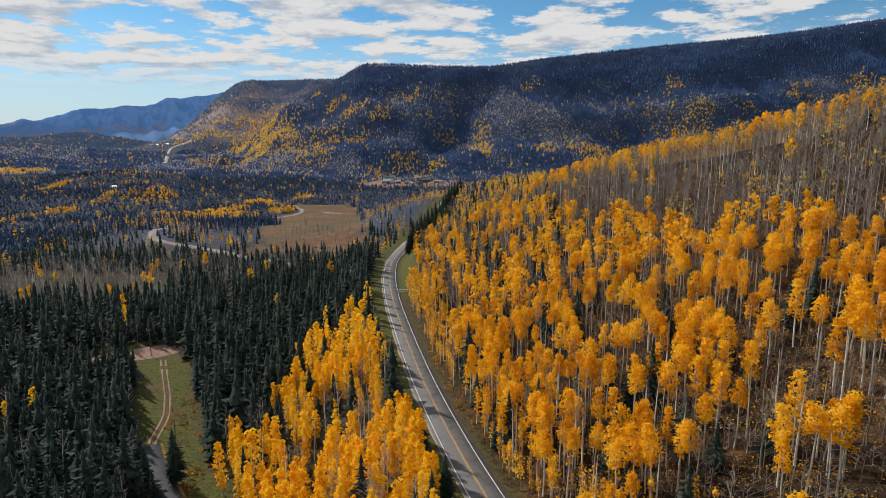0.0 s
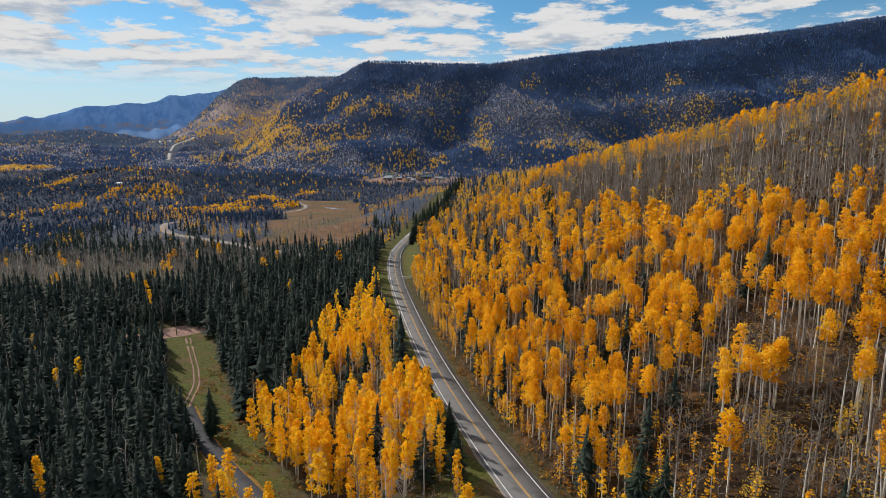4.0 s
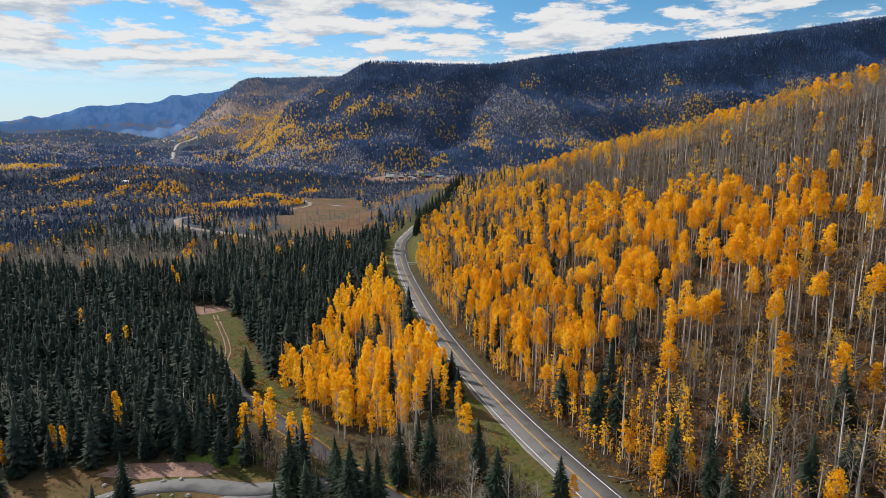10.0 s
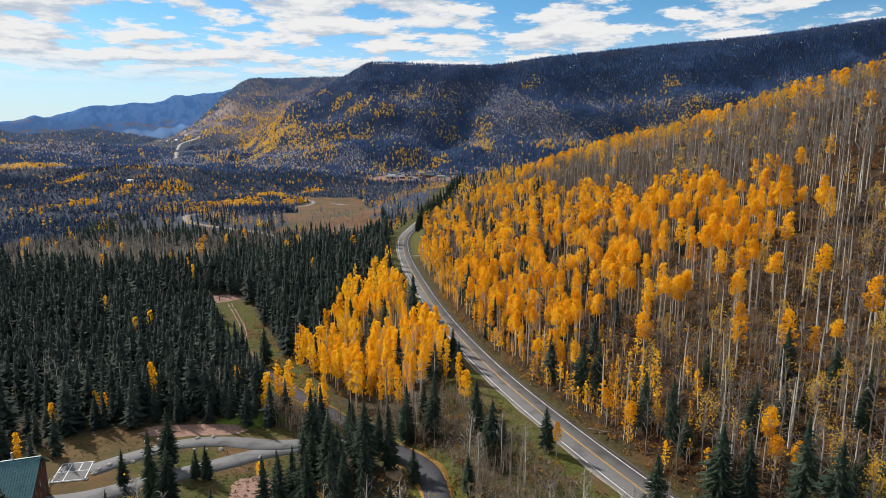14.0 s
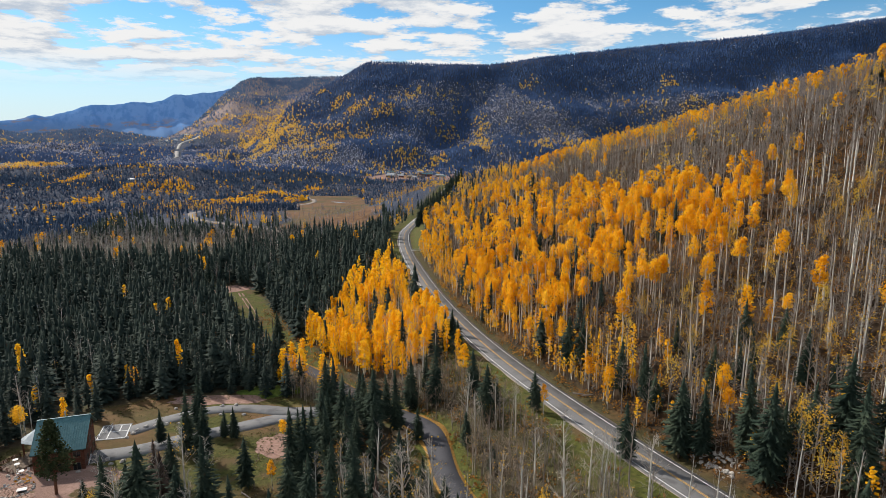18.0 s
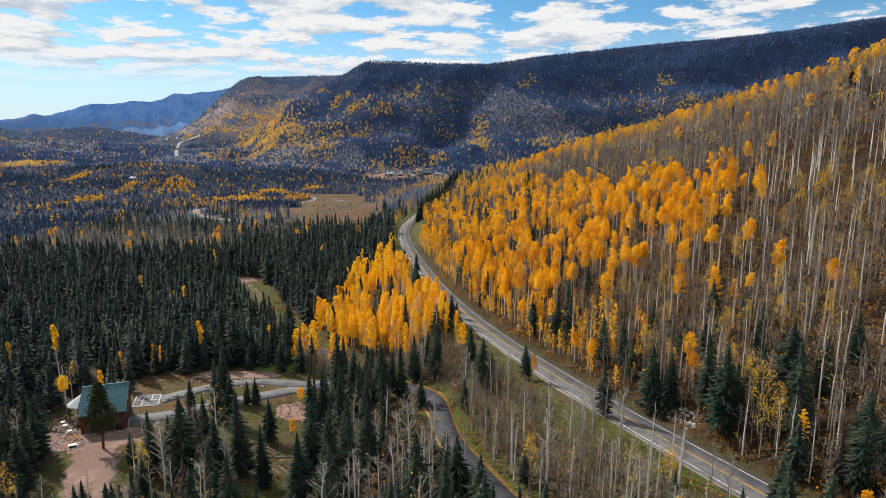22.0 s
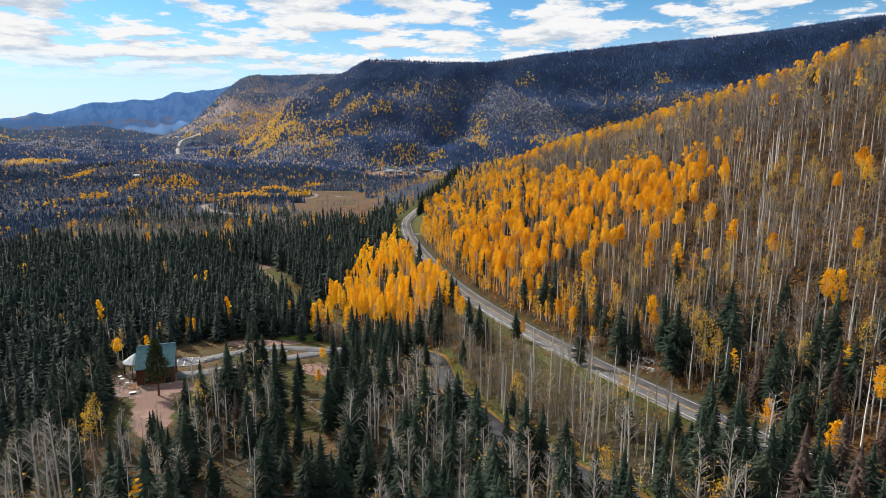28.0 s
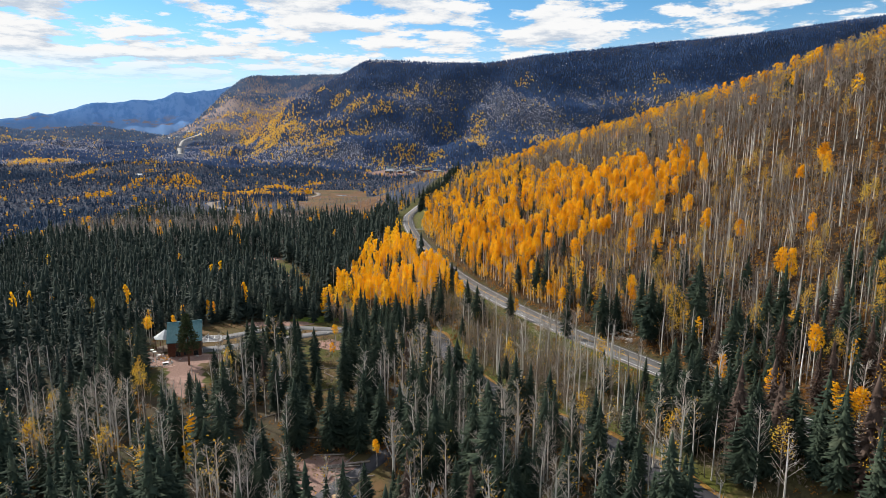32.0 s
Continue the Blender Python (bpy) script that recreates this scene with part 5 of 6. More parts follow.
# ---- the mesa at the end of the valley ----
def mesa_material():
    m, t, b = material("haze_painted_mesa", 1.0, 0.0)
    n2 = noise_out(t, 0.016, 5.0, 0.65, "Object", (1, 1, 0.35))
    # the blue is distance haze, painted as base colour
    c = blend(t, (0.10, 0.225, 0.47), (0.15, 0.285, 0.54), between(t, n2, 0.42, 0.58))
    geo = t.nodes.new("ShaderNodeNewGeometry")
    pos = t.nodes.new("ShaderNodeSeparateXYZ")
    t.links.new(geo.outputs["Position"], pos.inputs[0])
    # foot colour toned down to offset sunlight on its flatter slope
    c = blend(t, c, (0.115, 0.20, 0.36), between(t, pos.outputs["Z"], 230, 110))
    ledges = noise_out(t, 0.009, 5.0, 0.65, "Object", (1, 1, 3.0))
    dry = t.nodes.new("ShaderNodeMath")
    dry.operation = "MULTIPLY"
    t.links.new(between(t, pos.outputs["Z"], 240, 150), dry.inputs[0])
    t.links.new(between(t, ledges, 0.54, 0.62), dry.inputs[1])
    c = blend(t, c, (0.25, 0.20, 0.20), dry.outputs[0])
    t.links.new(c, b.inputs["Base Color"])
    # added faint glow that lifts the tone as haze would; no lamp
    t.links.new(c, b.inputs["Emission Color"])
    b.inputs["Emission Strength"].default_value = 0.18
    return m


az = np.radians(np.linspace(-58, 2, 480))
band = np.linspace(0, 1, 40)
AZ, BAND = np.meshgrid(az, band)
DEG = np.degrees(AZ)
ribs = np.abs(fbm(DEG * 60 + BAND * 90, BAND * 60, 120, 61, 4) - 0.5) * 2
RAD = 3780 + 720 * BAND + 220 * (ribs - 0.4) * np.sin(np.pi * BAND)
top3 = spline([(-60, 110), (-46, 130), (-40, 160), (-35.59, 183), (-34.16, 205), (-33.41, 223), (-32.31, 218), (-31.92, 232), (-30.75, 255), (-30.35, 270), (-28.74, 298), (-27.94, 296), (-26.27, 318), (-25.85, 315), (-24.12, 337), (-23.22, 375), (-22.34, 370), (-21.43, 383), (-19.6, 402), (-18.89, 422), (-17.95, 435), (-17.0, 456), (-14, 470), (5, 470)])(DEG) + (fbm(DEG * 40, 0 * AZ, 26, 62, 3) - 0.5) * 16
cliff = 0.66 * BAND ** 1.1 + 0.34 * step(0.84, 1.0, BAND)
MZ = -20 + (top3 + 20) * cliff + 30 * (fbm(DEG * 60, BAND * 700, 240, 63, 4) - 0.5) * np.sin(np.pi * BAND)
mv = np.stack([np.sin(AZ) * RAD, np.cos(AZ) * RAD - 80, MZ], -1).reshape(-1, 3)
mq = (np.arange(39)[:, None] * 480 + np.arange(479)[None, :]).reshape(-1, 1) + [[0, 1, 481, 480]]
tagged(new("backdrop", mesh_from("backdrop", mv, mq, [mesa_material()])), "long mesa painted haze-blue with a faint glow, at the valley's end", "mesa", kind="structure")


# ---- saplings along the highway and undergrowth on the slope ----
sp_pts, sp_rng = spots(-30, 110, -40, 330, 2.6, 601)
sd = (sp_pts[:, 0] - road_x(sp_pts[:, 1])) * 0.86
ok = (sd > 6.8) & (sd < 26) & (sp_rng.rand(len(sp_pts)) < 0.78 * step(24, 70, sp_pts[:, 1]) * step(24, 8, sd) + 0.05)
sp_pts = sp_pts[ok]
sap = [aspen_shape(rs, 80, 0.46, lo, 1.9, 0, 3) for lo in (0.1, 0.18, 0.26)]
h = 4.5 + 5 * sp_rng.rand(len(sp_pts))
rows = np.stack([sp_pts[:, 0], sp_pts[:, 1], ground(sp_pts[:, 0], sp_pts[:, 1]), h, h / 12], 1)
v, t, m = join_copies(sap, rows, sp_rng)
tagged(new("aspen_saplings", mesh_from("aspen_saplings", v, t, [BARK, GOLD], m)), "young golden aspens along the highway's edge", "saplings", kind="stuff")

sh_pts, sh_rng = spots(-110, 170, -70, 230, 1.9, 602)
sd = (sh_pts[:, 0] - road_x(sh_pts[:, 1])) * 0.86
right_ok = (sd > 5.9) & not_behind_crest(sh_pts[:, 0], sh_pts[:, 1]) & (sh_rng.rand(len(sh_pts)) < 0.46 + 0.5 * step(15, 6.5, sd))
left_ok = (sd < -7.5) & (sh_pts[:, 0] - path_x(sh_pts[:, 1]) > 4) & (sh_rng.rand(len(sh_pts)) < 0.26)
yard_ok = (sh_pts[:, 0] - path_x(sh_pts[:, 1]) < -5) & (sh_pts[:, 1] < 60) & (house_clearing(sh_pts[:, 0], sh_pts[:, 1]) < 0.5) & (sh_rng.rand(len(sh_pts)) < 0.34)
sh_pts = sh_pts[right_ok | left_ok | yard_ok]
shrub = [bush_shape(rs, 24, 0.105) for _ in range(5)]
h = 0.9 + 1.9 * sh_rng.rand(len(sh_pts)) ** 2
rows = np.stack([sh_pts[:, 0], sh_pts[:, 1], ground(sh_pts[:, 0], sh_pts[:, 1]), h, h * (0.9 + 0.5 * sh_rng.rand(len(sh_pts)))], 1)
v, t, m = join_copies(shrub, rows, sh_rng)
tagged(new("undergrowth", mesh_from("undergrowth", v, t, [BUSH], m)), "rust and ochre undergrowth on the forest floor", "undergrowth", kind="stuff")


br_pts, br_rng = spots(-60, 190, -75, 190, 1.75, 605)
bd = (br_pts[:, 0] - road_x(br_pts[:, 1])) * 0.86
bp = br_pts[:, 0] - path_x(br_pts[:, 1])
lumps = fbm(br_pts[:, 0], br_pts[:, 1], 14, 72, 3)
chance = br_rng.rand(len(br_pts))
slope_ok = (bd > 8) & not_behind_crest(br_pts[:, 0], br_pts[:, 1]) & (chance < 0.18 + 0.5 * step(0.4, 0.62, lumps))
strip_ok = (bd < -10.5) & (bp > 3.8) & (br_pts[:, 1] < 96) & (chance < 0.35 + 0.5 * step(0.38, 0.58, lumps))
left_side = (bp < -4) & (bp > -45) & (br_pts[:, 1] < 60) & (chance < 0.12 + 0.3 * step(0.45, 0.6, lumps)) & (np.abs(br_pts[:, 0] + 15.5) > 3.5)
for sel, mat, name, label in ((slope_ok, BRUSH, "brush", "dry grey-brown brush covering the hillside"), (strip_ok | left_side, TAN_BRUSH, "brush", "tan leafless brush between highway and lane")):
    q = br_pts[sel]
    h = 0.8 + 1.9 * br_rng.rand(len(q)) ** 2
    rows = np.stack([q[:, 0], q[:, 1], ground(q[:, 0], q[:, 1]), h, h * (0.8 + 0.5 * br_rng.rand(len(q)))], 1)
    v, t, m = join_copies([bush_shape(rs, 8, 0.15, 2) for _ in range(5)], rows, br_rng)
    tagged(new(name, mesh_from(name, v, t, [mat], m)), label, "brush", kind="stuff")


# thickets of slim leafless saplings
th_pts, th_rng = spots(-60, 140, -60, 120, 1.75, 603)
td = (th_pts[:, 0] - road_x(th_pts[:, 1])) * 0.86
tp = th_pts[:, 0] - path_x(th_pts[:, 1])
patchy = fbm(th_pts[:, 0], th_pts[:, 1], 18, 71, 3)
between_roads = (td < -13) & (tp > 4.5) & (th_pts[:, 1] < 92) & (th_rng.rand(len(th_pts)) < 0.26 + 0.5 * step(0.42, 0.6, patchy))
lane_side = (tp < -4.5) & (tp > -26) & (th_pts[:, 1] > 84) & (th_pts[:, 1] < 100) & (patchy > 0.5)
lane_side |= (tp < -4.2) & (tp > -30) & (th_pts[:, 1] < 45) & (th_rng.rand(len(th_pts)) < 0.14) & (patchy > 0.42)
th_pts = th_pts[between_roads | lane_side]
thin_stems = [bare_shape(rs, 11, 1, 3, 0, 0.16, 0.8, 0, 1.7, 1.5) for _ in range(4)] + [bare_shape(rs, 9, 1, 3, 22, 0.15)]
h = 3.8 + 6 * th_rng.rand(len(th_pts)) ** 1.6
rows = np.stack([th_pts[:, 0], th_pts[:, 1], ground(th_pts[:, 0], th_pts[:, 1]), h, 0.55 + 0.4 * th_rng.rand(len(th_pts))], 1)
v, t, m = join_copies(thin_stems, rows, th_rng)
tagged(new("sapling_thicket", mesh_from("sapling_thicket", v, t, [GREY_BARK, TAN_TWIG, YELLOW], m)), "thicket of slim leafless grey saplings", "thicket", kind="stuff")


# brown saplings under the aspens of the slope
un_pts, un_rng = spots(0, 170, -65, 185, 2.1, 607)
ud = (un_pts[:, 0] - road_x(un_pts[:, 1])) * 0.86
lumps = fbm(un_pts[:, 0], un_pts[:, 1], 16, 74, 3)
un_pts = un_pts[(ud > 8) & (ud < 95) & (un_rng.rand(len(un_pts)) < 0.22 + 0.55 * step(0.40, 0.56, lumps))]
slim = [bare_shape(rs, 9, 0, 3, n, 0.22, 0.9, 0, 1.8, 2.0) for n in (0, 6, 14, 26)]
h = 3 + 5 * un_rng.rand(len(un_pts)) ** 1.5
rows = np.stack([un_pts[:, 0], un_pts[:, 1], ground(un_pts[:, 0], un_pts[:, 1]), h, 0.5 + 0.4 * un_rng.rand(len(un_pts))], 1)
v, t, m = join_copies(slim, rows, un_rng)
tagged(new("slope_saplings", mesh_from("slope_saplings", v, t, [GREY_BARK, TWIG, GOLD], m)), "brown leafless saplings under the hillside aspens", "saplings", kind="stuff")


# ---- building blocks for made things ----
def bm_box(bm, x0, x1, y0, y1, z0, z1):
    m = Matrix.Translation(((x0 + x1) / 2, (y0 + y1) / 2, (z0 + z1) / 2)) @ Matrix.Diagonal((x1 - x0, y1 - y0, z1 - z0, 1))
    return bmesh.ops.create_cube(bm, size=1.0, matrix=m)["verts"]


def bm_rod(bm, a, b, ra, rb=None, sides=8):
    a, b = Vector(a), Vector(b)
    m = Matrix.Translation((a + b) / 2) @ (b - a).to_track_quat("Z", "Y").to_matrix().to_4x4()
    return bmesh.ops.create_cone(bm, cap_ends=True, segments=sides, radius1=ra, radius2=ra if rb is None else rb, depth=(b - a).length, matrix=m)["verts"]


def part(name, bm, mat, parent, label="", bevel=0.0):
    if bevel:
        bmesh.ops.bevel(bm, geom=list(bm.edges), offset=bevel, segments=1, affect="EDGES")
    me = bpy.data.meshes.new(name)
    bm.to_mesh(me)
    bm.free()
    me.materials.append(mat)
    ob = new(name, me)
    ob.parent = parent
    return tagged(ob, label)


def box_part(name, box, mat, parent, label="", bevel=0.0):
    bm = bmesh.new()
    bm_box(bm, *box)
    return part(name, bm, mat, parent, label, bevel)


def thing(name, label, category, m, group="", kind=""):
    ob = tagged(new(name), label, category, group, kind)
    ob.matrix_basis = m
    return ob


def on_ground(x, y, turn=0.0, lift=0.0):
    return pose(x, y, float(ground(x, y)) + lift, 0, 0, turn)


TEAL = plain_material("teal_metal_roof", (0.035, 0.12, 0.135), (0.055, 0.165, 0.18), 0.8, 0.42, 0.5)
LOG = plain_material("red_brown_log", (0.10, 0.034, 0.02), (0.19, 0.072, 0.042), 2.5, 0.7, 0.3, relief=0.01, stretch=(0.3, 3, 3))
PALE = plain_material("pale_concrete", (0.42, 0.40, 0.37), (0.60, 0.58, 0.54), 1.5, 0.9)
WHITE = plain_material("white_paint", (0.62, 0.62, 0.61), (0.80, 0.80, 0.78), 1.0, 0.6)
GLASS = plain_material("window_glass", (0.012, 0.016, 0.02), (0.03, 0.036, 0.042), 0.5, 0.08, 0.6)
SILVER = plain_material("silver_roof_panel", (0.38, 0.44, 0.47), (0.56, 0.62, 0.64), 0.7, 0.35, 0.5)
WOOD = plain_material("weathered_wood", (0.11, 0.08, 0.06), (0.22, 0.17, 0.13), 2.0, 0.85, 0.15, stretch=(4, 0.5, 4))
LUMBER = plain_material("fresh_lumber", (0.40, 0.26, 0.14), (0.58, 0.42, 0.26), 2.0, 0.8, 0.2)
STONE = plain_material("boulder_stone", (0.28, 0.26, 0.24), (0.52, 0.49, 0.45), 1.6, 0.95, 0.1, relief=0.03)
FLAG = plain_material("red_flagstone", (0.27, 0.16, 0.12), (0.42, 0.29, 0.24), 1.5, 0.9, 0.15, relief=0.01)
TARP = plain_material("blue_tarp", (0.01, 0.06, 0.42), (0.02, 0.11, 0.60), 1.2, 0.4, 0.4)
DARK_METAL = plain_material("dark_metal", (0.02, 0.022, 0.025), (0.05, 0.052, 0.055), 2.0, 0.5, 0.5)
STEEL = plain_material("galvanised_steel", (0.34, 0.35, 0.36), (0.50, 0.51, 0.52), 3.0, 0.45, 0.5, 0.6)
POLE = plain_material("pole_wood", (0.12, 0.085, 0.06), (0.22, 0.17, 0.125), 1.5, 0.9, 0.1, stretch=(5, 5, 0.4))
LAWN = plain_material("green_mound_grass", (0.075, 0.11, 0.022), (0.15, 0.20, 0.04), 1.2, 0.95, 0.1, relief=0.05)
ROAD_GREY = asphalt_material("drive_asphalt", (0.115, 0.115, 0.12), (0.17, 0.17, 0.17))


# ---- log house with its yard ----
def log_house():
    hx, hy, turn = -89.3, 47.4, 19.0
    z0 = -9.2
    H = thing("log_house", "red-brown two-storey log house with a teal metal roof", "house", pose(hx, hy, z0, 0, 0, turn))
    L, D, B, E, R = 10.6, 8.0, 5.5, 5.9, 10.9       # length, depth in front of and behind the ridge, eave and ridge heights
    # front wall of stacked logs, with window holes left between log lengths
    openings = [(-8.4, -7.0, 1.0, 2.6), (-5.9, -4.3, 1.0, 2.6), (-2.8, -1.3, 0.0, 2.3), (-8.2, -6.8, 3.7, 5.1), (-5.2, -3.8, 3.7, 5.1), (-2.6, -1.2, 3.7, 5.1)]
    wall = box_part("wall", (-L, -0.55, -D + 0.75, -D + 0.95, -1.5, E), LOG, H)
    course = 0.295
    for k in range(int(E / course)):
        z = 0.15 + k * course
        spans, x = [], -L - 0.25
        for a, b, lo, hi in sorted(o for o in openings if o[2] < z < o[3]):
            spans.append((x, a))
            x = b
        spans.append((x, -0.3))
        for a, b in spans:
            bm = bmesh.new()
            bm_rod(bm, (a, -D + 0.72, z), (b, -D + 0.72, z), 0.16, None, 7)
            part("log", bm, LOG, wall)
    for a, b, lo, hi in openings:
        w = box_part("window" if lo > 0.5 else "door", (a, b, -D + 0.66, -D + 0.74, lo, hi), GLASS, H, "dark glass pane")
        bm = bmesh.new()
        for box in ((a - 0.1, a, lo - 0.1, hi + 0.1), (b, b + 0.1, lo - 0.1, hi + 0.1), (a, b, hi, hi + 0.1), (a, b, lo - 0.1, lo), ((a + b) / 2 - 0.03, (a + b) / 2 + 0.03, lo, hi)):
            bm_box(bm, box[0], box[1], -D + 0.5, -D + 0.68, box[2], box[3])
        part("frame", bm, WOOD, w)
    # gable end and hidden walls
    bm = bmesh.new()
    ring = [(-D + 0.9, -1.5), (B - 0.6, -1.5), (B - 0.6, 7.2), (0, R - 0.35), (-D + 0.9, E - 0.1)]
    f0 = [bm.verts.new((-0.55, y, z)) for y, z in ring]
    f1 = [bm.verts.new((-0.75, y, z)) for y, z in ring]
    bm.faces.new(f0), bm.faces.new(f1[::-1])
    for i in range(5):
        bm.faces.new((f0[i], f1[i], f1[(i + 1) % 5], f0[(i + 1) % 5]))
    gable = part("gable_wall", bm, LOG, H)
    for k in range(24):
        z = 0.3 + 0.42 * k
        y0 = -D + 0.9 if z < E else -(R - z) / (R - E) * D + 0.9
        y1 = B - 0.7 if z < 7.2 else (R - z) / (R - 7.2) * (B - 0.7)
        if y1 - y0 > 0.6:
            bm = bmesh.new()
            bm_box(bm, -0.55, -0.49, y0, y1, z - 0.17, z + 0.17)
            part("board", bm, LOG, gable)
    for y, z in ((-4.6, 1.1), (-1.4, 1.1), (2.0, 1.1), (-4.2, 4.2), (-1.0, 4.2), (1.2, 7.2)):
        w = box_part("window", (-0.5, -0.44, y, y + 1.3, z, z + 1.4), GLASS, H, "dark glass pane")
        bm = bmesh.new()
        for b4 in ((y - 0.1, y, z - 0.1, z + 1.5), (y + 1.3, y + 1.4, z - 0.1, z + 1.5), (y, y + 1.3, z + 1.4, z + 1.5), (y, y + 1.3, z - 0.1, z)):
            bm_box(bm, -0.5, -0.36, *b4)
        part("frame", bm, WOOD, w)
    box_part("back_wall", (-L, -0.8, B - 0.8, B - 0.6, -1.5, 7.2), LOG, H)
    box_part("side_wall", (-L, -L + 0.2, -D + 0.95, B - 0.8, -1.5, E), LOG, H)
    # roof: two thick slopes with raised seams
    for name, y1, z1 in (("roof", -D, E), ("roof", B, 7.0)):
        bm = bmesh.new()
        q = [(-L - 0.5, 0), (0.2, 0)]
        top = [bm.verts.new((x, y, z)) for x, y, z in ((-L - 0.5, 0, R), (0.2, 0, R), (0.2, y1, z1), (-L - 0.5, y1, z1))]
        low = [bm.verts.new(v.co - Vector((0, 0, 0.22))) for v in top]
        bm.faces.new(top), bm.faces.new(low[::-1])
        for i in range(4):
            bm.faces.new((top[i], low[i], low[(i + 1) % 4], top[(i + 1) % 4]))
        bmesh.ops.recalc_face_normals(bm, faces=bm.faces)
        roof = part(name, bm, TEAL, H, "teal standing-seam metal roof")
        n = 22
        for k in range(n + 1):
            x = -L - 0.5 + (L + 0.7) * k / n
            bm = bmesh.new()
            bm_rod(bm, (x, 0, R + 0.02), (x, y1, z1 + 0.02), 0.035, None, 4)
            part("seam", bm, TEAL, roof)
    box_part("ridge_cap", (-L - 0.5, 0.2, -0.2, 0.2, R - 0.02, R + 0.08), TEAL, H)
    bm = bmesh.new()
    bm_rod(bm, (-5.5, 1.2, R - 1.2), (-5.5, 1.2, R + 1.1), 0.16, None, 10)
    part("flue", bm, STEEL, H, "steel flue pipe")
    box_part("foundation", (-L - 0.3, 0.1, -D - 0.15, -D + 0.6, -1.5, 0.12), PALE, H, "pale concrete foundation strip", 0.03)
    return H


log_house()


def pavilion():
    P = thing("pavilion", "octagonal garden pavilion with a pale metal cone roof", "pavilion", pose(-102.6, 47.6, -9.1, 0, 0, 10))
    r, e, a = 3.9, 4.6, 7.2
    pts = [(math.cos(k * math.pi / 4), math.sin(k * math.pi / 4)) for k in range(8)]
    for k in range(8):
        (c0, s0), (c1, s1) = pts[k], pts[(k + 1) % 8]
        bm = bmesh.new()
        vs = [bm.verts.new(c) for c in ((r * c0, r * s0, e), (r * c1, r * s1, e), (0, 0, a))]
        lo = [bm.verts.new(v.co - Vector((0, 0, 0.12))) for v in vs]
        bm.faces.new(vs), bm.faces.new(lo[::-1]), bm.faces.new((vs[0], lo[0], lo[1], vs[1]))
        part("roof_panel", bm, SILVER, P)
        bm = bmesh.new()
        bm_rod(bm, (r * 0.93 * c0, r * 0.93 * s0, -0.5), (r * 0.93 * c0, r * 0.93 * s0, e - 0.02), 0.11, None, 8)
        part("post", bm, LOG, P)
    bm = bmesh.new()
    bm_rod(bm, (0, 0, -0.5), (0, 0, 0.25), r, None, 8)
    part("floor_slab", bm, WOOD, P)


pavilion()


def deck():
    Dk = thing("deck", "weathered wooden deck with a brown railing", "deck", pose(-104.2, 41.4, -8.9, 0, 0, -20))
    for k in range(16):
        bm = bmesh.new()
        bm_box(bm, -3.0, 3.0, -3.0 + k * 0.375, -2.65 + k * 0.375, 0.5, 0.56)
        part("plank", bm, WOOD, Dk)
    for x, y in [(-3, -3), (-1, -3), (1, -3), (3, -3), (-3, -1), (-3, 1), (-3, 3)]:
        bm = bmesh.new()
        bm_box(bm, x - 0.07, x + 0.07, y - 0.07, y + 0.07, -0.8, 1.55)
        part("rail_post", bm, LOG, Dk)
    for z in (0.85, 1.15, 1.5):
        box_part("rail", (-3, 3, -3.05, -2.95, z - 0.05, z + 0.05), LOG, Dk)
        box_part("rail", (-3.05, -2.95, -2.94, 3, z - 0.05, z + 0.05), LOG, Dk)


deck()


def garden_table(x, y, turn):
    T = thing("garden_table", "pale round garden table on the patio", "table", on_ground(x, y, turn, 0.06), "garden tables")
    bm = bmesh.new()
    bm_rod(bm, (0, 0, 0.70), (0, 0, 0.76), 0.62, None, 16)
    part("tabletop", bm, WHITE, T)
    for k in range(4):
        bm = bmesh.new()
        c, s_ = math.cos(k * 1.571 + 0.78), math.sin(k * 1.571 + 0.78)
        bm_rod(bm, (0.5 * c, 0.5 * s_, -0.1), (0.4 * c, 0.4 * s_, 0.7), 0.035, None, 6)
        part("leg", bm, DARK_METAL, T)
    return T


first_table = garden_table(-105.2, 42.4, 0)
first_table.matrix_basis = pose(-105.2, 42.4, -8.33)
copy_thing(first_table, pose(-103.4, 40.4, -8.33, 0, 0, 30))
copy_thing(first_table, pose(-100.5, 37.6, float(ground(-100.5, 37.6)), 0, 0, 12))


def patio(x, y, r, seed):
    rr = np.random.RandomState(seed)
    P = thing("patio", "round patio of reddish flagstones ringed with boulders", "patio", on_ground(x, y), "patios")
    z = float(ground(x, y))
    n = 0
    for ring in range(int(r / 0.62)):
        q = 0.35 + ring * 0.62
        cnt = max(4, int(2 * math.pi * q / 0.75))
        for k in range(cnt):
            a = (k + 0.2 * rr.rand()) * 2 * math.pi / cnt
            dz = float(ground(x + q * math.cos(a), y + q * math.sin(a))) - z
            bm = bmesh.new()
            c = [((q + dq) * math.cos(a + da), (q + dq) * math.sin(a + da)) for dq, da in
                 ((-0.27, -0.3 / q), (0.27, -0.33 / max(q, 0.4)), (0.28, 0.3 / max(q, 0.4)), (-0.25, 0.27 / max(q, 0.4)))]
            vs = [bm.verts.new((u, w, dz + 0.09 + 0.02 * rr.rand())) for u, w in c]
            lo = [bm.verts.new(v.co - Vector((0, 0, 0.3))) for v in vs]
            bm.faces.new(vs)
            for i in range(4):
                bm.faces.new((vs[i], lo[i], lo[(i + 1) % 4], vs[(i + 1) % 4]))
            bmesh.ops.recalc_face_normals(bm, faces=bm.faces)
            part("flagstone", bm, FLAG, P)


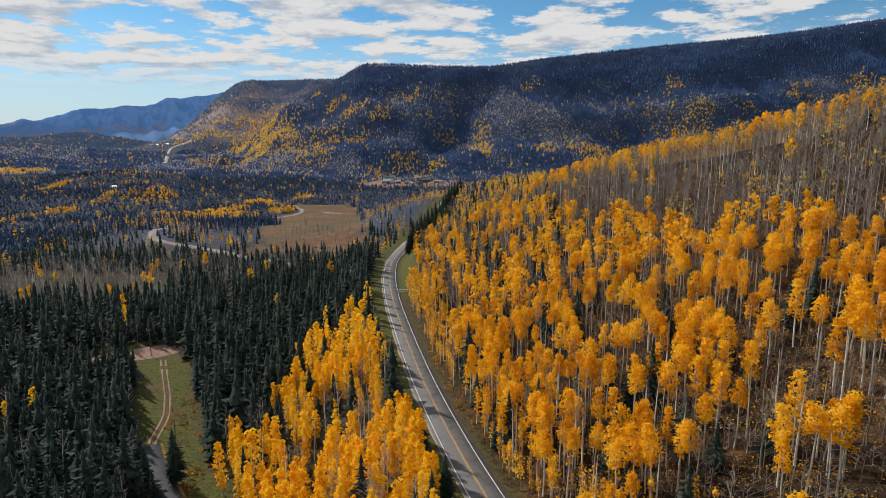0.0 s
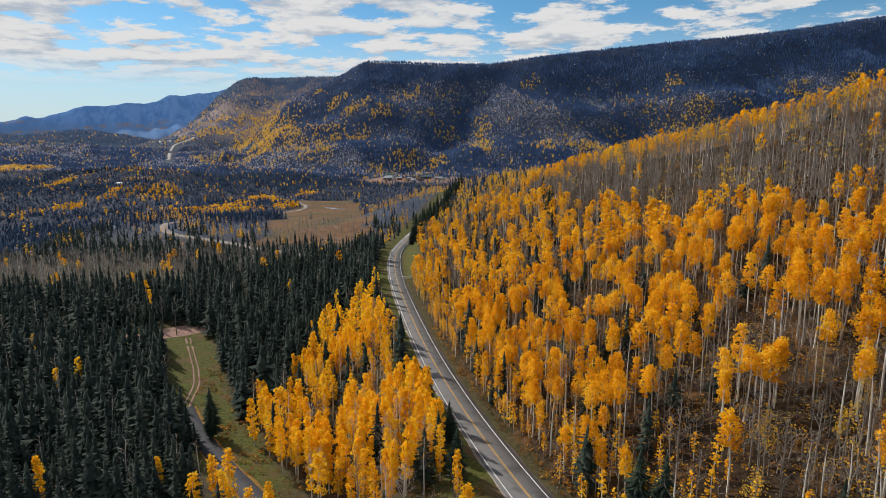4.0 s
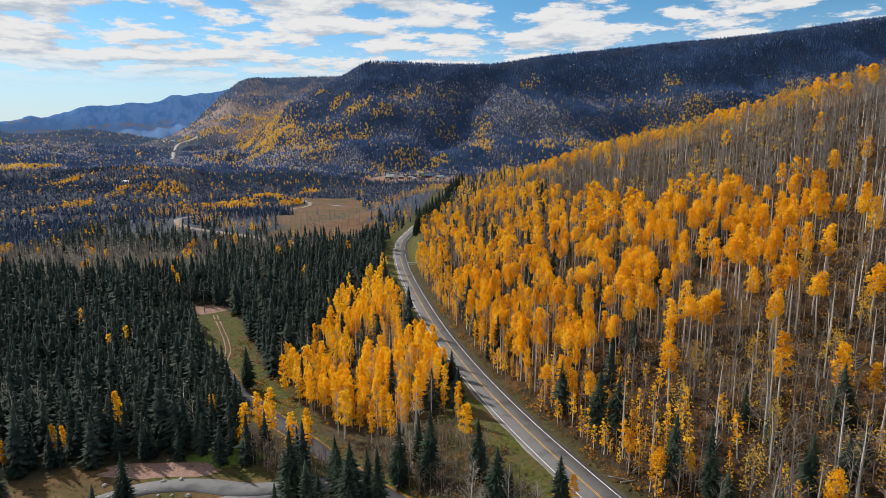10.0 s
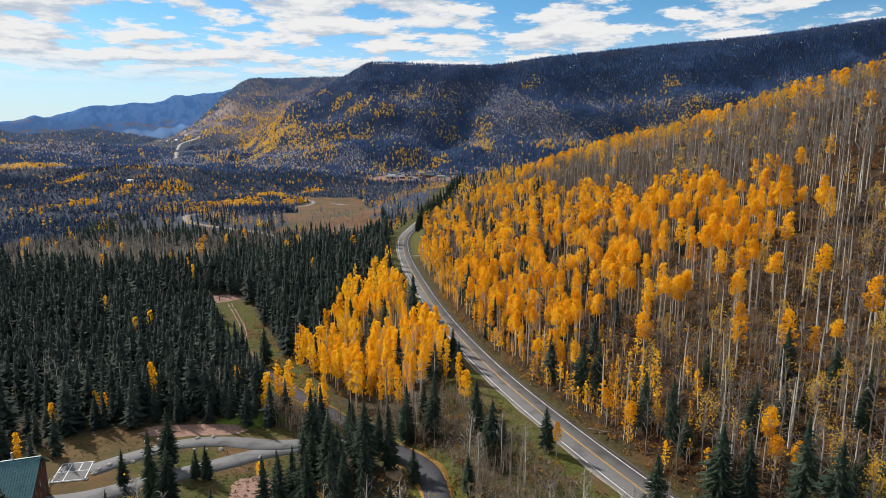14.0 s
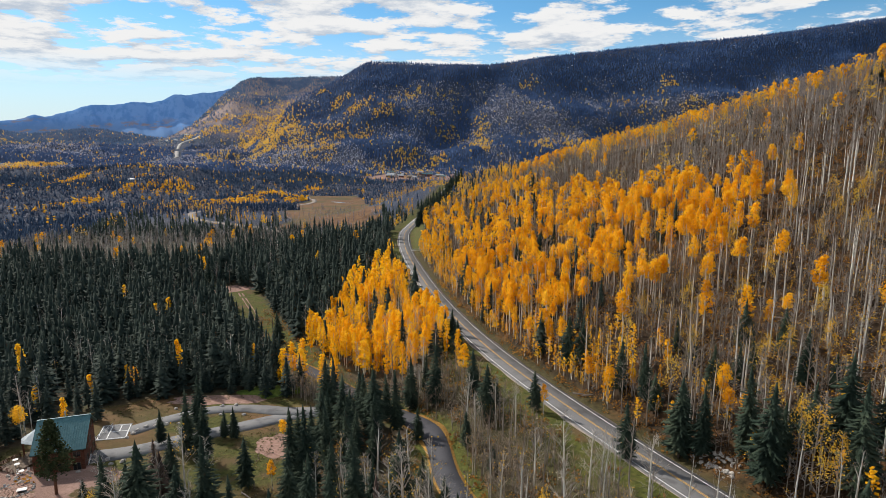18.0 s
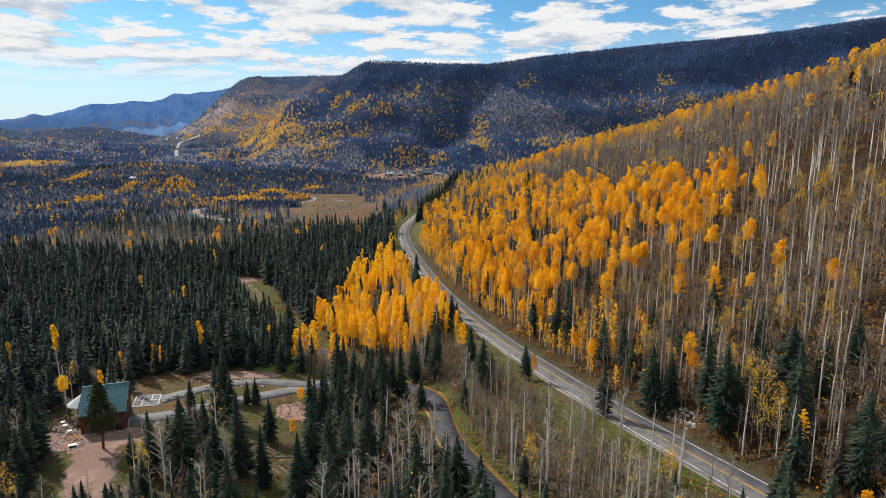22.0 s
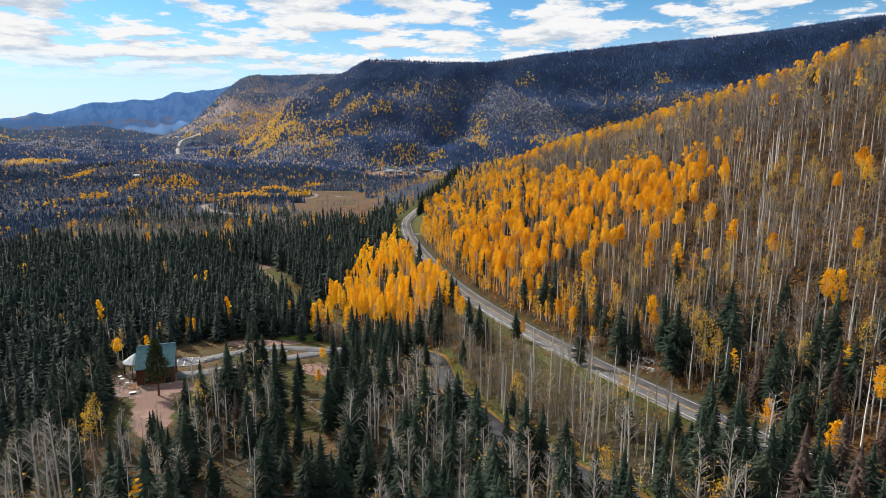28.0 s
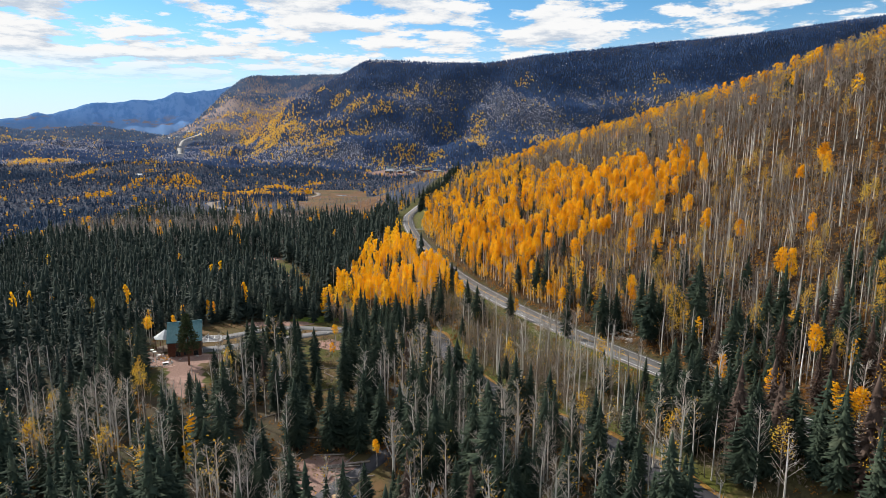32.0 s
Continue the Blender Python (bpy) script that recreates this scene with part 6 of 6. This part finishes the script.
patio(-96.6, 29.8, 3.1, 1)
patio(-92.6, 27.0, 1.9, 2)


def boulder_mesh(seed):
    rr = np.random.RandomState(seed)
    bm = bmesh.new()
    bmesh.ops.create_icosphere(bm, subdivisions=2, radius=0.5)
    for v in bm.verts:
        n = noise.noise(v.co * 2.3 + Vector((seed * 3.1, 0, 0)))
        v.co = Vector((v.co.x * 1.2, v.co.y * 0.9, v.co.z * 0.75)) * (1 + 0.45 * n)
    me = bpy.data.meshes.new("boulder")
    bm.to_mesh(me)
    bm.free()
    me.materials.append(STONE)
    return me


BOULDERS = [boulder_mesh(k) for k in range(5)]


def boulder(x, y, size, k, label, group):
    ob = tagged(new("boulder", BOULDERS[k % 5]), label, "boulder", group)
    ob.matrix_basis = on_ground(x, y, 70 * k, 0.15 * size) @ Matrix.Diagonal((size, size, size, 1))


br = np.random.RandomState(9)
for k in range(22):
    a = k / 22 * 2 * math.pi
    boulder(-96.6 + 3.5 * math.cos(a), 29.8 + 3.5 * math.sin(a), 0.5 + 0.4 * br.rand(), k, "pale rough boulder edging the patio", "patio boulders")
for k in range(26):
    x, y = -98.2 + 2.6 * br.normal(), 35.6 + 1.6 * br.normal()
    boulder(x, y, 0.35 + 0.5 * br.rand(), k, "pale reddish rock heaped beside the deck", "yard rocks")


def garden_chair(x, y, turn):
    C = thing("garden_chair", "white garden chair standing in the yard", "chair", on_ground(x, y, turn, 0.05), "garden chairs")
    box_part("seat", (-0.27, 0.27, -0.27, 0.27, 0.40, 0.45), WHITE, C)
    box_part("backrest", (-0.27, 0.27, 0.22, 0.27, 0.455, 0.95), WHITE, C)
    for sx in (-0.24, 0.24):
        for sy in (-0.24, 0.24):
            box_part("leg", (sx - 0.025, sx + 0.025, sy - 0.025, sy + 0.025, -0.05, 0.395), WHITE, C)


for x, y, a in ((-99.6, 38.6, 20), (-100.8, 36.8, 110), (-101.6, 38.2, 200), (-97.2, 37.4, 300), (-99.2, 30.6, 60)):
    garden_chair(x, y, a)


def fire_table(x, y):
    F_ = thing("fire_table", "square dark table with a white top on the patio", "table", on_ground(x, y, 25, 0.1))
    box_part("base", (-0.8, 0.8, -0.5, 0.5, -0.2, 0.5), DARK_METAL, F_, "", 0.03)
    box_part("top", (-0.95, 0.95, -0.65, 0.65, 0.505, 0.6), WHITE, F_, "white stone top", 0.02)


fire_table(-94.6, 29.2)
for k, (x, y) in enumerate([(-86.2, 57.3), (-86, 60), (-86, 62.4), (-84.8, 64.6), (-82.6, 65.6), (-80, 66.4), (-76.9, 67.2), (-75.2, 56.1), (-79, 73.6), (-76.4, 74.6),
                            (-72, 76.6), (-69.8, 81.6), (-66, 82.4), (-67.7, 74.1), (-64.6, 74.3), (-60.9, 74.1), (-72.6, 60.3), (-84.5, 44.8), (-82.4, 42.3), (-80.2, 43.5),
                            (-77.5, 40.5), (-88, 38.6), (-83, 79.5), (-80.2, 81), (-49, 69.6)]):
    boulder(x, y, 0.7 + 0.6 * br.rand(), k, "pale boulder lining the drive", "drive boulders")
for k in range(70):
    x, y = 45.0 + 6.5 * br.rand() + 0.3 * br.normal(), 26.5 - 13 * br.rand()
    x = float(road_x(y)) + 8.2 + 3.4 * br.rand()
    boulder(x, y, 0.4 + 0.9 * br.rand() ** 2, k, "grey rubble at the foot of the road cut", "rubble")


def rail_fence(points, label):
    Fn = thing("rail_fence", label, "fence", Matrix.Identity(4))
    for (x0, y0), (x1, y1) in zip(points, points[1:]):
        n = max(1, int(math.hypot(x1 - x0, y1 - y0) / 1.6))
        for k in range(n):
            p = [(x0 + (x1 - x0) * f, y0 + (y1 - y0) * f) for f in (k / n, (k + 1) / n)]
            z = [float(ground(*q)) for q in p]
            bm = bmesh.new()
            bm_box(bm, p[0][0] - 0.06, p[0][0] + 0.06, p[0][1] - 0.06, p[0][1] + 0.06, z[0] - 0.3, z[0] + 1.05)
            part("post", bm, WHITE, Fn)
            for dz in (0.45, 0.95):
                bm = bmesh.new()
                bm_rod(bm, (*p[0], z[0] + dz), (*p[1], z[1] + dz), 0.05, None, 4)
                part("rail", bm, WHITE, Fn)


rail_fence([(-94.2, 65.2), (-93.6, 55.6), (-87.2, 41.5)], "white painted rail fence beside the log house")

def pine_tree(x, y, h):
    P = thing("pine_tree", "tall pine with a bare reddish trunk and an open olive crown", "tree", on_ground(x, y, 20))
    rr = np.random.RandomState(31)
    tr = Shape()
    tr.limb((0, 0, -0.6), (0.1, 0.1, h * 0.6), 0.34, 0.24, 8, 0)
    tr.limb((0.1, 0.1, h * 0.6), (0, 0, h), 0.24, 0.04, 7, 0)
    cw = Shape()
    for k in range(110):
        f = (k + rr.rand()) / 110
        z = h * (0.28 + 0.71 * f)
        r = 3.6 * (1 - f) ** 0.7 * (0.55 + 0.6 * rr.rand()) + 0.3
        a = k * 2.4 + rr.rand()
        tip = np.array([r * math.cos(a), r * math.sin(a), z + 0.1 * r])
        tr.limb((0, 0, z - 0.2), tip, 0.06, 0.02, 3, 0)
        for j in range(3):
            cw.leaves(tip * (1, 1, 1) * np.array([0.6 + 0.2 * j, 0.6 + 0.2 * j, 1]) + rr.normal(size=(12, 3)) * 0.36, 0.24, rr, 0)
    for name, sh, mat in (("trunk", tr, plain_material("pine_bark", (0.11, 0.055, 0.035), (0.21, 0.11, 0.07), 2.0, 0.95, 0.1)), ("crown", cw, leaf_material("pine_needles", [(0.0, (0.026, 0.036, 0.016)), (0.5, (0.058, 0.072, 0.032)), (1.0, (0.10, 0.11, 0.05))], 0.0, 0.3, 0.05))):
        v, t, m = sh.done()
        ob = new(name, mesh_from(name, v, t, [mat]))
        ob.parent = P


pine_tree(-86.6, 28.4, 16.8)

# ---- drives, parking, yard ground ----
strip("drive", smooth_line([(-88, 61.5), (-82, 69.2), (-73, 77.6), (-62, 79.6), (-48, 77.6), (-36, 80), (-24, 82)], 60), -3.4, 3.4, 0.09, ROAD_GREY, "grey asphalt drive curving to the house", "drive", 0.15)
strip("drive", smooth_line([(-90, 46), (-82, 48.6), (-69.4, 57.4), (-57, 65.8), (-47, 73.5), (-40, 77)], 50), -3.6, 3.6, 0.085, ROAD_GREY, "grey asphalt drive past the yard", "drive", 0.15)
strip("drive", smooth_line([(-36, -78), (-25.5, -55), (-17.5, -40), (-14, -26), (-13.5, -12), (-17, 4)], 50), -2.1, 2.1, 0.06, PATH_ASPHALT, "grey paved drive among the spruces", "drive", 0.3)


def patch(name, x, y, rx, ry, turn, lift, mat, label, category, seed, rough=0.25, dome=0.0):
    """A ragged-edged patch of other ground."""
    n, rings = 36, 5
    vs = [(x, y)]
    for q in range(1, rings + 1):
        for k in range(n):
            a = k / n * 2 * math.pi
            w = 1 + rough * (float(vnoise(3 * math.cos(a) + seed * 7, 3 * math.sin(a), 1.3, seed)) - 0.5) * 2
            u, v_ = rx * w * q / rings * math.cos(a), ry * w * q / rings * math.sin(a)
            c, s_ = math.cos(radians(turn)), math.sin(radians(turn))
            vs.append((x + u * c - v_ * s_, y + u * s_ + v_ * c))
    vs = np.array(vs)
    f = np.concatenate([[0], np.repeat(np.arange(1, rings + 1) / rings, n)])
    z = ground(vs[:, 0], vs[:, 1]) + lift * (1 - f**4) - 0.06 * (f > 0.99) + dome * (1 - f * f) ** 2
    tris = []
    for k in range(n):
        tris.append((0, 1 + k, 1 + (k + 1) % n))
        for q in range(rings - 1):
            a, b = 1 + q * n + k, 1 + q * n + (k + 1) % n
            tris += [(a, a + n, b + n), (a, b + n, b)]
    tagged(new(name, mesh_from(name, np.column_stack([vs, z]), tris, [mat], smooth=True)), label, category, kind="structure")


patch("yard_bank", -72, 88, 17, 5, 4, 0.16, DIRT, "bare reddish dirt bank above the drive", "bank", 4)
patch("yard_bank", -45, 52, 6, 9, 20, 0.1, DIRT, "bare reddish dirt patch in the grass", "bank", 5)
patch("grass_mound", -58.5, 96, 10, 6.5, 0, 0.2, LAWN, "low mound of bright green grass", "mound", 6, 0.3, 1.5)
patch("dirt_pad", -136, 257, 21, 9, 25, 0.2, DIRT, "pale pinkish dirt pad beside the wheel tracks", "pad", 7)

lot = [(-97.2, 65.8), (-89.9, 67.4), (-86.2, 57.0), (-93.6, 55.4)]


def quad_sheet(name, c, lift, mat, label, category, n=8):
    u = np.linspace(0, 1, n)
    U, V = np.meshgrid(u, u)
    c = np.array(c)
    p = (c[0] * ((1 - U) * (1 - V))[..., None] + c[1] * (U * (1 - V))[..., None] + c[2] * (U * V)[..., None] + c[3] * ((1 - U) * V)[..., None]).reshape(-1, 2)
    z = ground(p[:, 0], p[:, 1]) + lift
    q = (np.arange(n - 1)[:, None] * n + np.arange(n - 1)[None, :]).reshape(-1, 1) + [[0, n, n + 1, 1]]
    tagged(new(name, mesh_from(name, np.column_stack([p, z]), q, [mat])), label, category, kind="structure")


quad_sheet("parking_lot", lot, 0.10, ROAD_GREY, "small asphalt parking lot beside the house", "parking lot")
lot_p = lambda u, w: tuple(np.array(lot[0]) * (1 - u) * (1 - w) + np.array(lot[1]) * u * (1 - w) + np.array(lot[2]) * u * w + np.array(lot[3]) * (1 - u) * w)
for a, b in (((0.04, 0.05), (0.96, 0.05)), ((0.04, 0.95), (0.96, 0.95)), ((0.04, 0.05), (0.04, 0.95)), ((0.96, 0.05), (0.96, 0.95)),
             ((0.04, 0.5), (0.96, 0.5)), ((0.35, 0.05), (0.35, 0.95)), ((0.66, 0.05), (0.66, 0.5))):
    strip("parking_line", np.linspace(lot_p(*a), lot_p(*b), 8), -0.13, 0.13, 0.13, WHITE_LINE, "white painted parking line", "road marking", edge=0.015)

# tussocks in the grass of the clearings
gt_pts, gt_rng = spots(-118, -14, -62, 106, 1.25, 609)
drive_pts = np.concatenate([smooth_line([(-88, 61.5), (-82, 69.2), (-73, 77.6), (-62, 79.6), (-48, 77.6), (-36, 80), (-24, 82)], 60),
                            smooth_line([(-90, 46), (-82, 48.6), (-69.4, 57.4), (-57, 65.8), (-47, 73.5), (-40, 77)], 50),
                            smooth_line([(-36, -78), (-25.5, -55), (-17.5, -40), (-14, -26), (-13.5, -12), (-17, 4)], 50), path_line])
clear_of = np.hypot(gt_pts[:, None, 0] - drive_pts[None, :, 0], gt_pts[:, None, 1] - drive_pts[None, :, 1]).min(1) > 3.6
in_yard = np.hypot(gt_pts[:, 0] + 93, (gt_pts[:, 1] - 46) * 0.8) < 17
bare_dirt = np.abs(gt_pts[:, 0] + 83.5 + 0.42 * (gt_pts[:, 1] - 18)) < 6
open_grass = house_clearing(gt_pts[:, 0], gt_pts[:, 1]) > 0.4
gt_pts = gt_pts[clear_of & ~in_yard & ~(bare_dirt & (gt_pts[:, 1] < 40)) & open_grass & (gt_rng.rand(len(gt_pts)) < 0.2 + 0.6 * step(0.42, 0.62, fbm(gt_pts[:, 0], gt_pts[:, 1], 9, 76, 3)))]
h = 0.25 + 0.55 * gt_rng.rand(len(gt_pts)) ** 2
rows = np.stack([gt_pts[:, 0], gt_pts[:, 1], ground(gt_pts[:, 0], gt_pts[:, 1]), h, 0.7 + 0.6 * gt_rng.rand(len(gt_pts))], 1)
v, t, m = join_copies([bush_shape(rs, 8, 0.2) for _ in range(4)], rows, gt_rng)
TUSSOCK = leaf_material("tussock_grass", [(0.0, (0.045, 0.05, 0.016)), (0.4, (0.10, 0.10, 0.03)), (0.75, (0.17, 0.13, 0.045)), (1.0, (0.26, 0.16, 0.06))], 0.2, 0.15)
tagged(new("tussocks", mesh_from("tussocks", v, t, [TUSSOCK], m)), "olive and straw tussocks in the clearings", "grass", kind="stuff")

TAN_GRAVEL = plain_material("tan_gravel", (0.24, 0.17, 0.10), (0.42, 0.31, 0.19), 2.5, 0.95, 0.1, relief=0.03)
patch("gravel_island", -20.5, 76.5, 2.6, 5.6, 24, 0.16, TAN_GRAVEL, "tan gravel island beside the paved lane", "gravel", 61, 0.2)
patch("gravel_island", -14.6, 62.5, 2.2, 5.2, 20, 0.16, TAN_GRAVEL, "tan gravel island beside the paved lane", "gravel", 62, 0.2)


def service_cabinet(x, y):
    C = thing("service_cabinet", "green metal service cabinet standing in the grass by the lane", "cabinet", on_ground(x, y, 20))
    box_part("plinth", (-0.7, 0.7, -0.55, 0.55, -0.2, 0.12), PALE, C, "pale concrete plinth")
    box_part("body", (-0.6, 0.6, -0.45, 0.45, 0.12, 1.25), LAWN_METAL, C, bevel=0.02)
    box_part("lid", (-0.65, 0.65, -0.5, 0.5, 1.25, 1.33), LAWN_METAL, C, bevel=0.02)
    door = box_part("door", (-0.52, 0.52, -0.48, -0.45, 0.2, 1.18), LAWN_METAL, C)
    box_part("handle", (0.36, 0.42, -0.52, -0.48, 0.6, 0.8), STEEL, door, "steel handle")


LAWN_METAL = plain_material("green_painted_metal", (0.05, 0.09, 0.06), (0.08, 0.13, 0.09), 2.0, 0.5, 0.4)
service_cabinet(-15.2, 91.0)


# ---- wood yard: felled logs, lumber, tarp ----
def felled_log(x, y, length, radius, turn, lift=0.0, label="grey felled log lying on the ground"):
    T = thing("felled_log", label, "log", on_ground(x, y, turn, radius + lift), "felled logs")
    bm = bmesh.new()
    bm_rod(bm, (-length / 2, 0, 0), (length / 2, 0, 0), radius, radius * 0.7, 9)
    part("stem", bm, TWIG, T)
    for k in range(3):
        bm = bmesh.new()
        x0 = length * (0.12 + 0.13 * k)
        bm_rod(bm, (x0, 0, 0), (x0 + 0.3, 0.3 * (-1) ** k, 0.3), 0.05, 0.02, 5)
        part("stub", bm, TWIG, T)


for x, y, ln, r, a in [(-24.5, -44.3, 10, 0.28, 14), (-25.5, -45.4, 8, 0.22, 9), (-28.2, -43.5, 4, 0.14, 60), (-27, -46.8, 5, 0.15, -25), (-28, -49.6, 2.4, 0.2, 100), (-26.8, -49.9, 2.2, 0.2, 80),
                       (35.2, 60.6, 7, 0.2, -20), (36.5, 59, 6, 0.17, 12), (37.8, 61, 5, 0.15, 50), (-38, 2, 7, 0.18, 30), (-44, 26, 6, 0.15, -40), (-30, 16, 6, 0.16, 70), (62, 88, 6, 0.16, 20), (83, 55, 7, 0.18, -35)]:
    felled_log(x, y, ln, r, a)
fr = np.random.RandomState(44)
for k in range(46):
    x, y = -75 + 62 * fr.rand(), -50 + 95 * fr.rand()
    if abs(x - float(path_x(y))) > 6 and abs(x + 15.5) > 5:
        felled_log(x, y, 4 + 5 * fr.rand(), 0.11 + 0.1 * fr.rand(), 180 * fr.rand())


def lumber_stack(x, y, turn, mat, label):
    T = thing("lumber_stack", label, "lumber", on_ground(x, y, turn), "lumber stacks")
    for j in range(4):
        for k in range(5):
            bm = bmesh.new()
            bm_box(bm, -1.8 + 0.1 * ((k * 7 + j) % 3), 1.8 - 0.1 * ((k + j) % 4), -0.7 + k * 0.28, -0.46 + k * 0.28, 0.05 + j * 0.13, 0.16 + j * 0.13)
            part("board", bm, mat, T)


lumber_stack(-33.5, -56.6, 15, LUMBER, "stack of fresh sawn boards on the ground")
lumber_stack(-34.5, -52.6, 10, WOOD, "stack of weathered boards on the ground")
lumber_stack(-23.2, -57.3, 20, LUMBER, "stack of pale boards beside the drive")
bm = bmesh.new()
bmesh.ops.create_grid(bm, x_segments=12, y_segments=8, size=1.0)
for v in bm.verts:
    f = max(abs(v.co.x), abs(v.co.y))
    v.co = Vector((v.co.x * 1.5, v.co.y * 0.9, 0.75 * (1 - f**3) + 0.12 * noise.noise(v.co * 3.0) + 0.02))
bmesh.ops.solidify(bm, geom=bm.faces[:], thickness=0.03)
me = bpy.data.meshes.new("tarp")
bm.to_mesh(me)
bm.free()
me.materials.append(TARP)
tarp = tagged(new("tarp", me), "crumpled bright blue tarpaulin over a pile", "tarp")
tarp.matrix_basis = on_ground(-21.2, -58.3, 35)


# ---- poles, gate, roadside posts ----
def utility_pole(x, y, height, turn):
    P = thing("utility_pole", "weathered wooden utility pole with a crossarm", "utility pole", on_ground(x, y, turn), "utility poles")
    bm = bmesh.new()
    bm_rod(bm, (0, 0, -0.8), (0, 0, height), 0.19, 0.12, 10)
    part("pole", bm, POLE, P)
    arm = box_part("crossarm", (-1.5, 1.5, -0.22, -0.1, height - 0.65, height - 0.5), POLE, P)
    for k in (-1.35, -0.75, 0.75, 1.35):
        bm = bmesh.new()
        bm_rod(bm, (k, -0.16, height - 0.5), (k, -0.16, height - 0.28), 0.06, 0.04, 8)
        part("insulator", bm, STEEL, arm)
    for k in (-1, 1):
        bm = bmesh.new()
        bm_rod(bm, (0.8 * k, -0.16, height - 0.6), (0, -0.14, height - 1.5), 0.025, None, 5)
        part("brace", bm, STEEL, arm)


utility_pole(-127.4, 254.8, 12.6, -20)
utility_pole(-77.9, 165.8, 10.4, -20)


def road_gate():
    x, y = -21.4, 325.5
    G = thing("road_gate", "grey steel swing gate standing open beside the highway", "gate", on_ground(x, y, 14), kind="")
    for k in (-3.4, 3.4):
        bm = bmesh.new()
        bm_rod(bm, (k, 0, -0.5), (k, 0, 2.3), 0.14, None, 10)
        part("gate_post", bm, STEEL, G)
    for z in (0.9, 1.9):
        bm = bmesh.new()
        bm_rod(bm, (-3.4, 0, z), (3.4, 0, z), 0.14, None, 8)
        part("gate_rail", bm, WHITE, G)
    for k in (-1.7, 0, 1.7):
        bm = bmesh.new()
        bm_rod(bm, (k, 0, 0.9), (k, 0, 1.9), 0.06, None, 6)
        part("gate_bar", bm, STEEL, G)


road_gate()


def roadside_post(x, y):
    P = thing("roadside_post", "slim white roadside marker post", "marker post", on_ground(x, y, 0), "marker posts")
    box_part("post", (-0.06, 0.06, -0.03, 0.03, -0.4, 1.25), WHITE, P)
    box_part("reflector", (-0.045, 0.045, -0.045, -0.032, 0.95, 1.15), STEEL, P)
    return P


for y in (6, 60, 118, 176, 240, 300, 352):
    roadside_post(float(road_x(y)) - 6.6, y)
for y in (30, 95, 205):
    roadside_post(float(road_x(y)) + 6.6, y)
for x, y in ((-9.6, 150), (-31, 341)):
    S = thing("road_sign", "small white sign panel on a steel post", "sign", on_ground(x, y, 10), "road signs")
    box_part("panel", (-0.4, 0.4, -0.02, 0.02, 1.5, 2.4), WHITE, S, "", 0.008)
    box_part("post", (-0.04, 0.04, 0.021, 0.09, -0.4, 2.3), STEEL, S)
B = thing("waste_bin", "dark green lidded bin at the lane's edge", "bin", on_ground(-15.0, 88.4, 30))
box_part("body", (-0.5, 0.5, -0.5, 0.5, -0.05, 1.05), DARK_METAL, B, "", 0.05)
box_part("lid", (-0.55, 0.55, -0.55, 0.55, 1.055, 1.2), TEAL, B, "", 0.05)

# ---- far settlement ----
def far_house(x, y, w, d, h, turn, wall, roof, label, group):
    Hs = thing("house", label, "house", on_ground(x, y, turn), group)
    box_part("wall", (-w / 2, w / 2, -d / 2, d / 2, -2, h), wall, Hs)
    bm = bmesh.new()
    e, r = 0.6, h + d * 0.32
    A = [bm.verts.new((sx * (w / 2 + e), y_, z)) for sx in (-1, 1) for y_, z in ((-d / 2 - e, h - 0.1), (0, r), (d / 2 + e, h - 0.1))]
    for f in ((0, 3, 4, 1), (1, 4, 5, 2), (0, 1, 2), (3, 5, 4), (0, 2, 5, 3)):
        bm.faces.new([A[i] for i in f])
    bmesh.ops.recalc_face_normals(bm, faces=bm.faces)
    part("roof", bm, roof, Hs)
    n = max(2, int(w / 5))
    for k in range(n):
        x0 = -w / 2 + w * (k + 0.3) / n
        box_part("window", (x0, x0 + w / n * 0.4, -d / 2 - 0.08, -d / 2 - 0.01, h * 0.35, h * 0.75), GLASS, Hs)


hr = np.random.RandomState(12)
for k in range(26):
    x, y = -200 + 300 * hr.rand(), 2010 + 120 * hr.rand()
    far_house(x, y, 12 + 16 * hr.rand(), 9 + 5 * hr.rand(), 4 + 4 * hr.rand(), 40 * hr.rand() - 20, (PALE, WOOD, LOG, WHITE)[k % 4], (STEEL, TEAL, WOOD, DARK_METAL)[hr.randint(4)],
              "small building of the far settlement", "settlement buildings")
for k in range(8):
    x, y = -1480 + 160 * hr.rand(), 2990 + 120 * hr.rand()
    far_house(x, y, 9 + 6 * hr.rand(), 8, 5 + 2 * hr.rand(), 50 * hr.rand() - 25, (PALE, WHITE)[k % 2], (STEEL, DARK_METAL)[k % 2], "pale building high up the far valley", "upper settlement buildings")
for k, (x, y) in enumerate(((-928, 1728), (-906, 1738), (-886, 1732))):
    far_house(x, y, 15, 10, 6, 5, WHITE, STEEL, "long white building among valley trees", "valley buildings")
strip("far_road", far_line, -9, 9, 1.2, plain_material("pale_road_cut", (0.34, 0.32, 0.30), (0.50, 0.48, 0.45), 0.05, 0.95, 0.1), "pale road cutting up the far valley", "road", 2.5, edge=1.0)
patch("pond", -206, 1170, 30, 12, 0, 0.6, plain_material("pond_water", (0.30, 0.36, 0.40), (0.42, 0.47, 0.50), 0.2, 0.12, 0.5), "small bright pond in the tawny meadow", "pond", 14, 0.2)
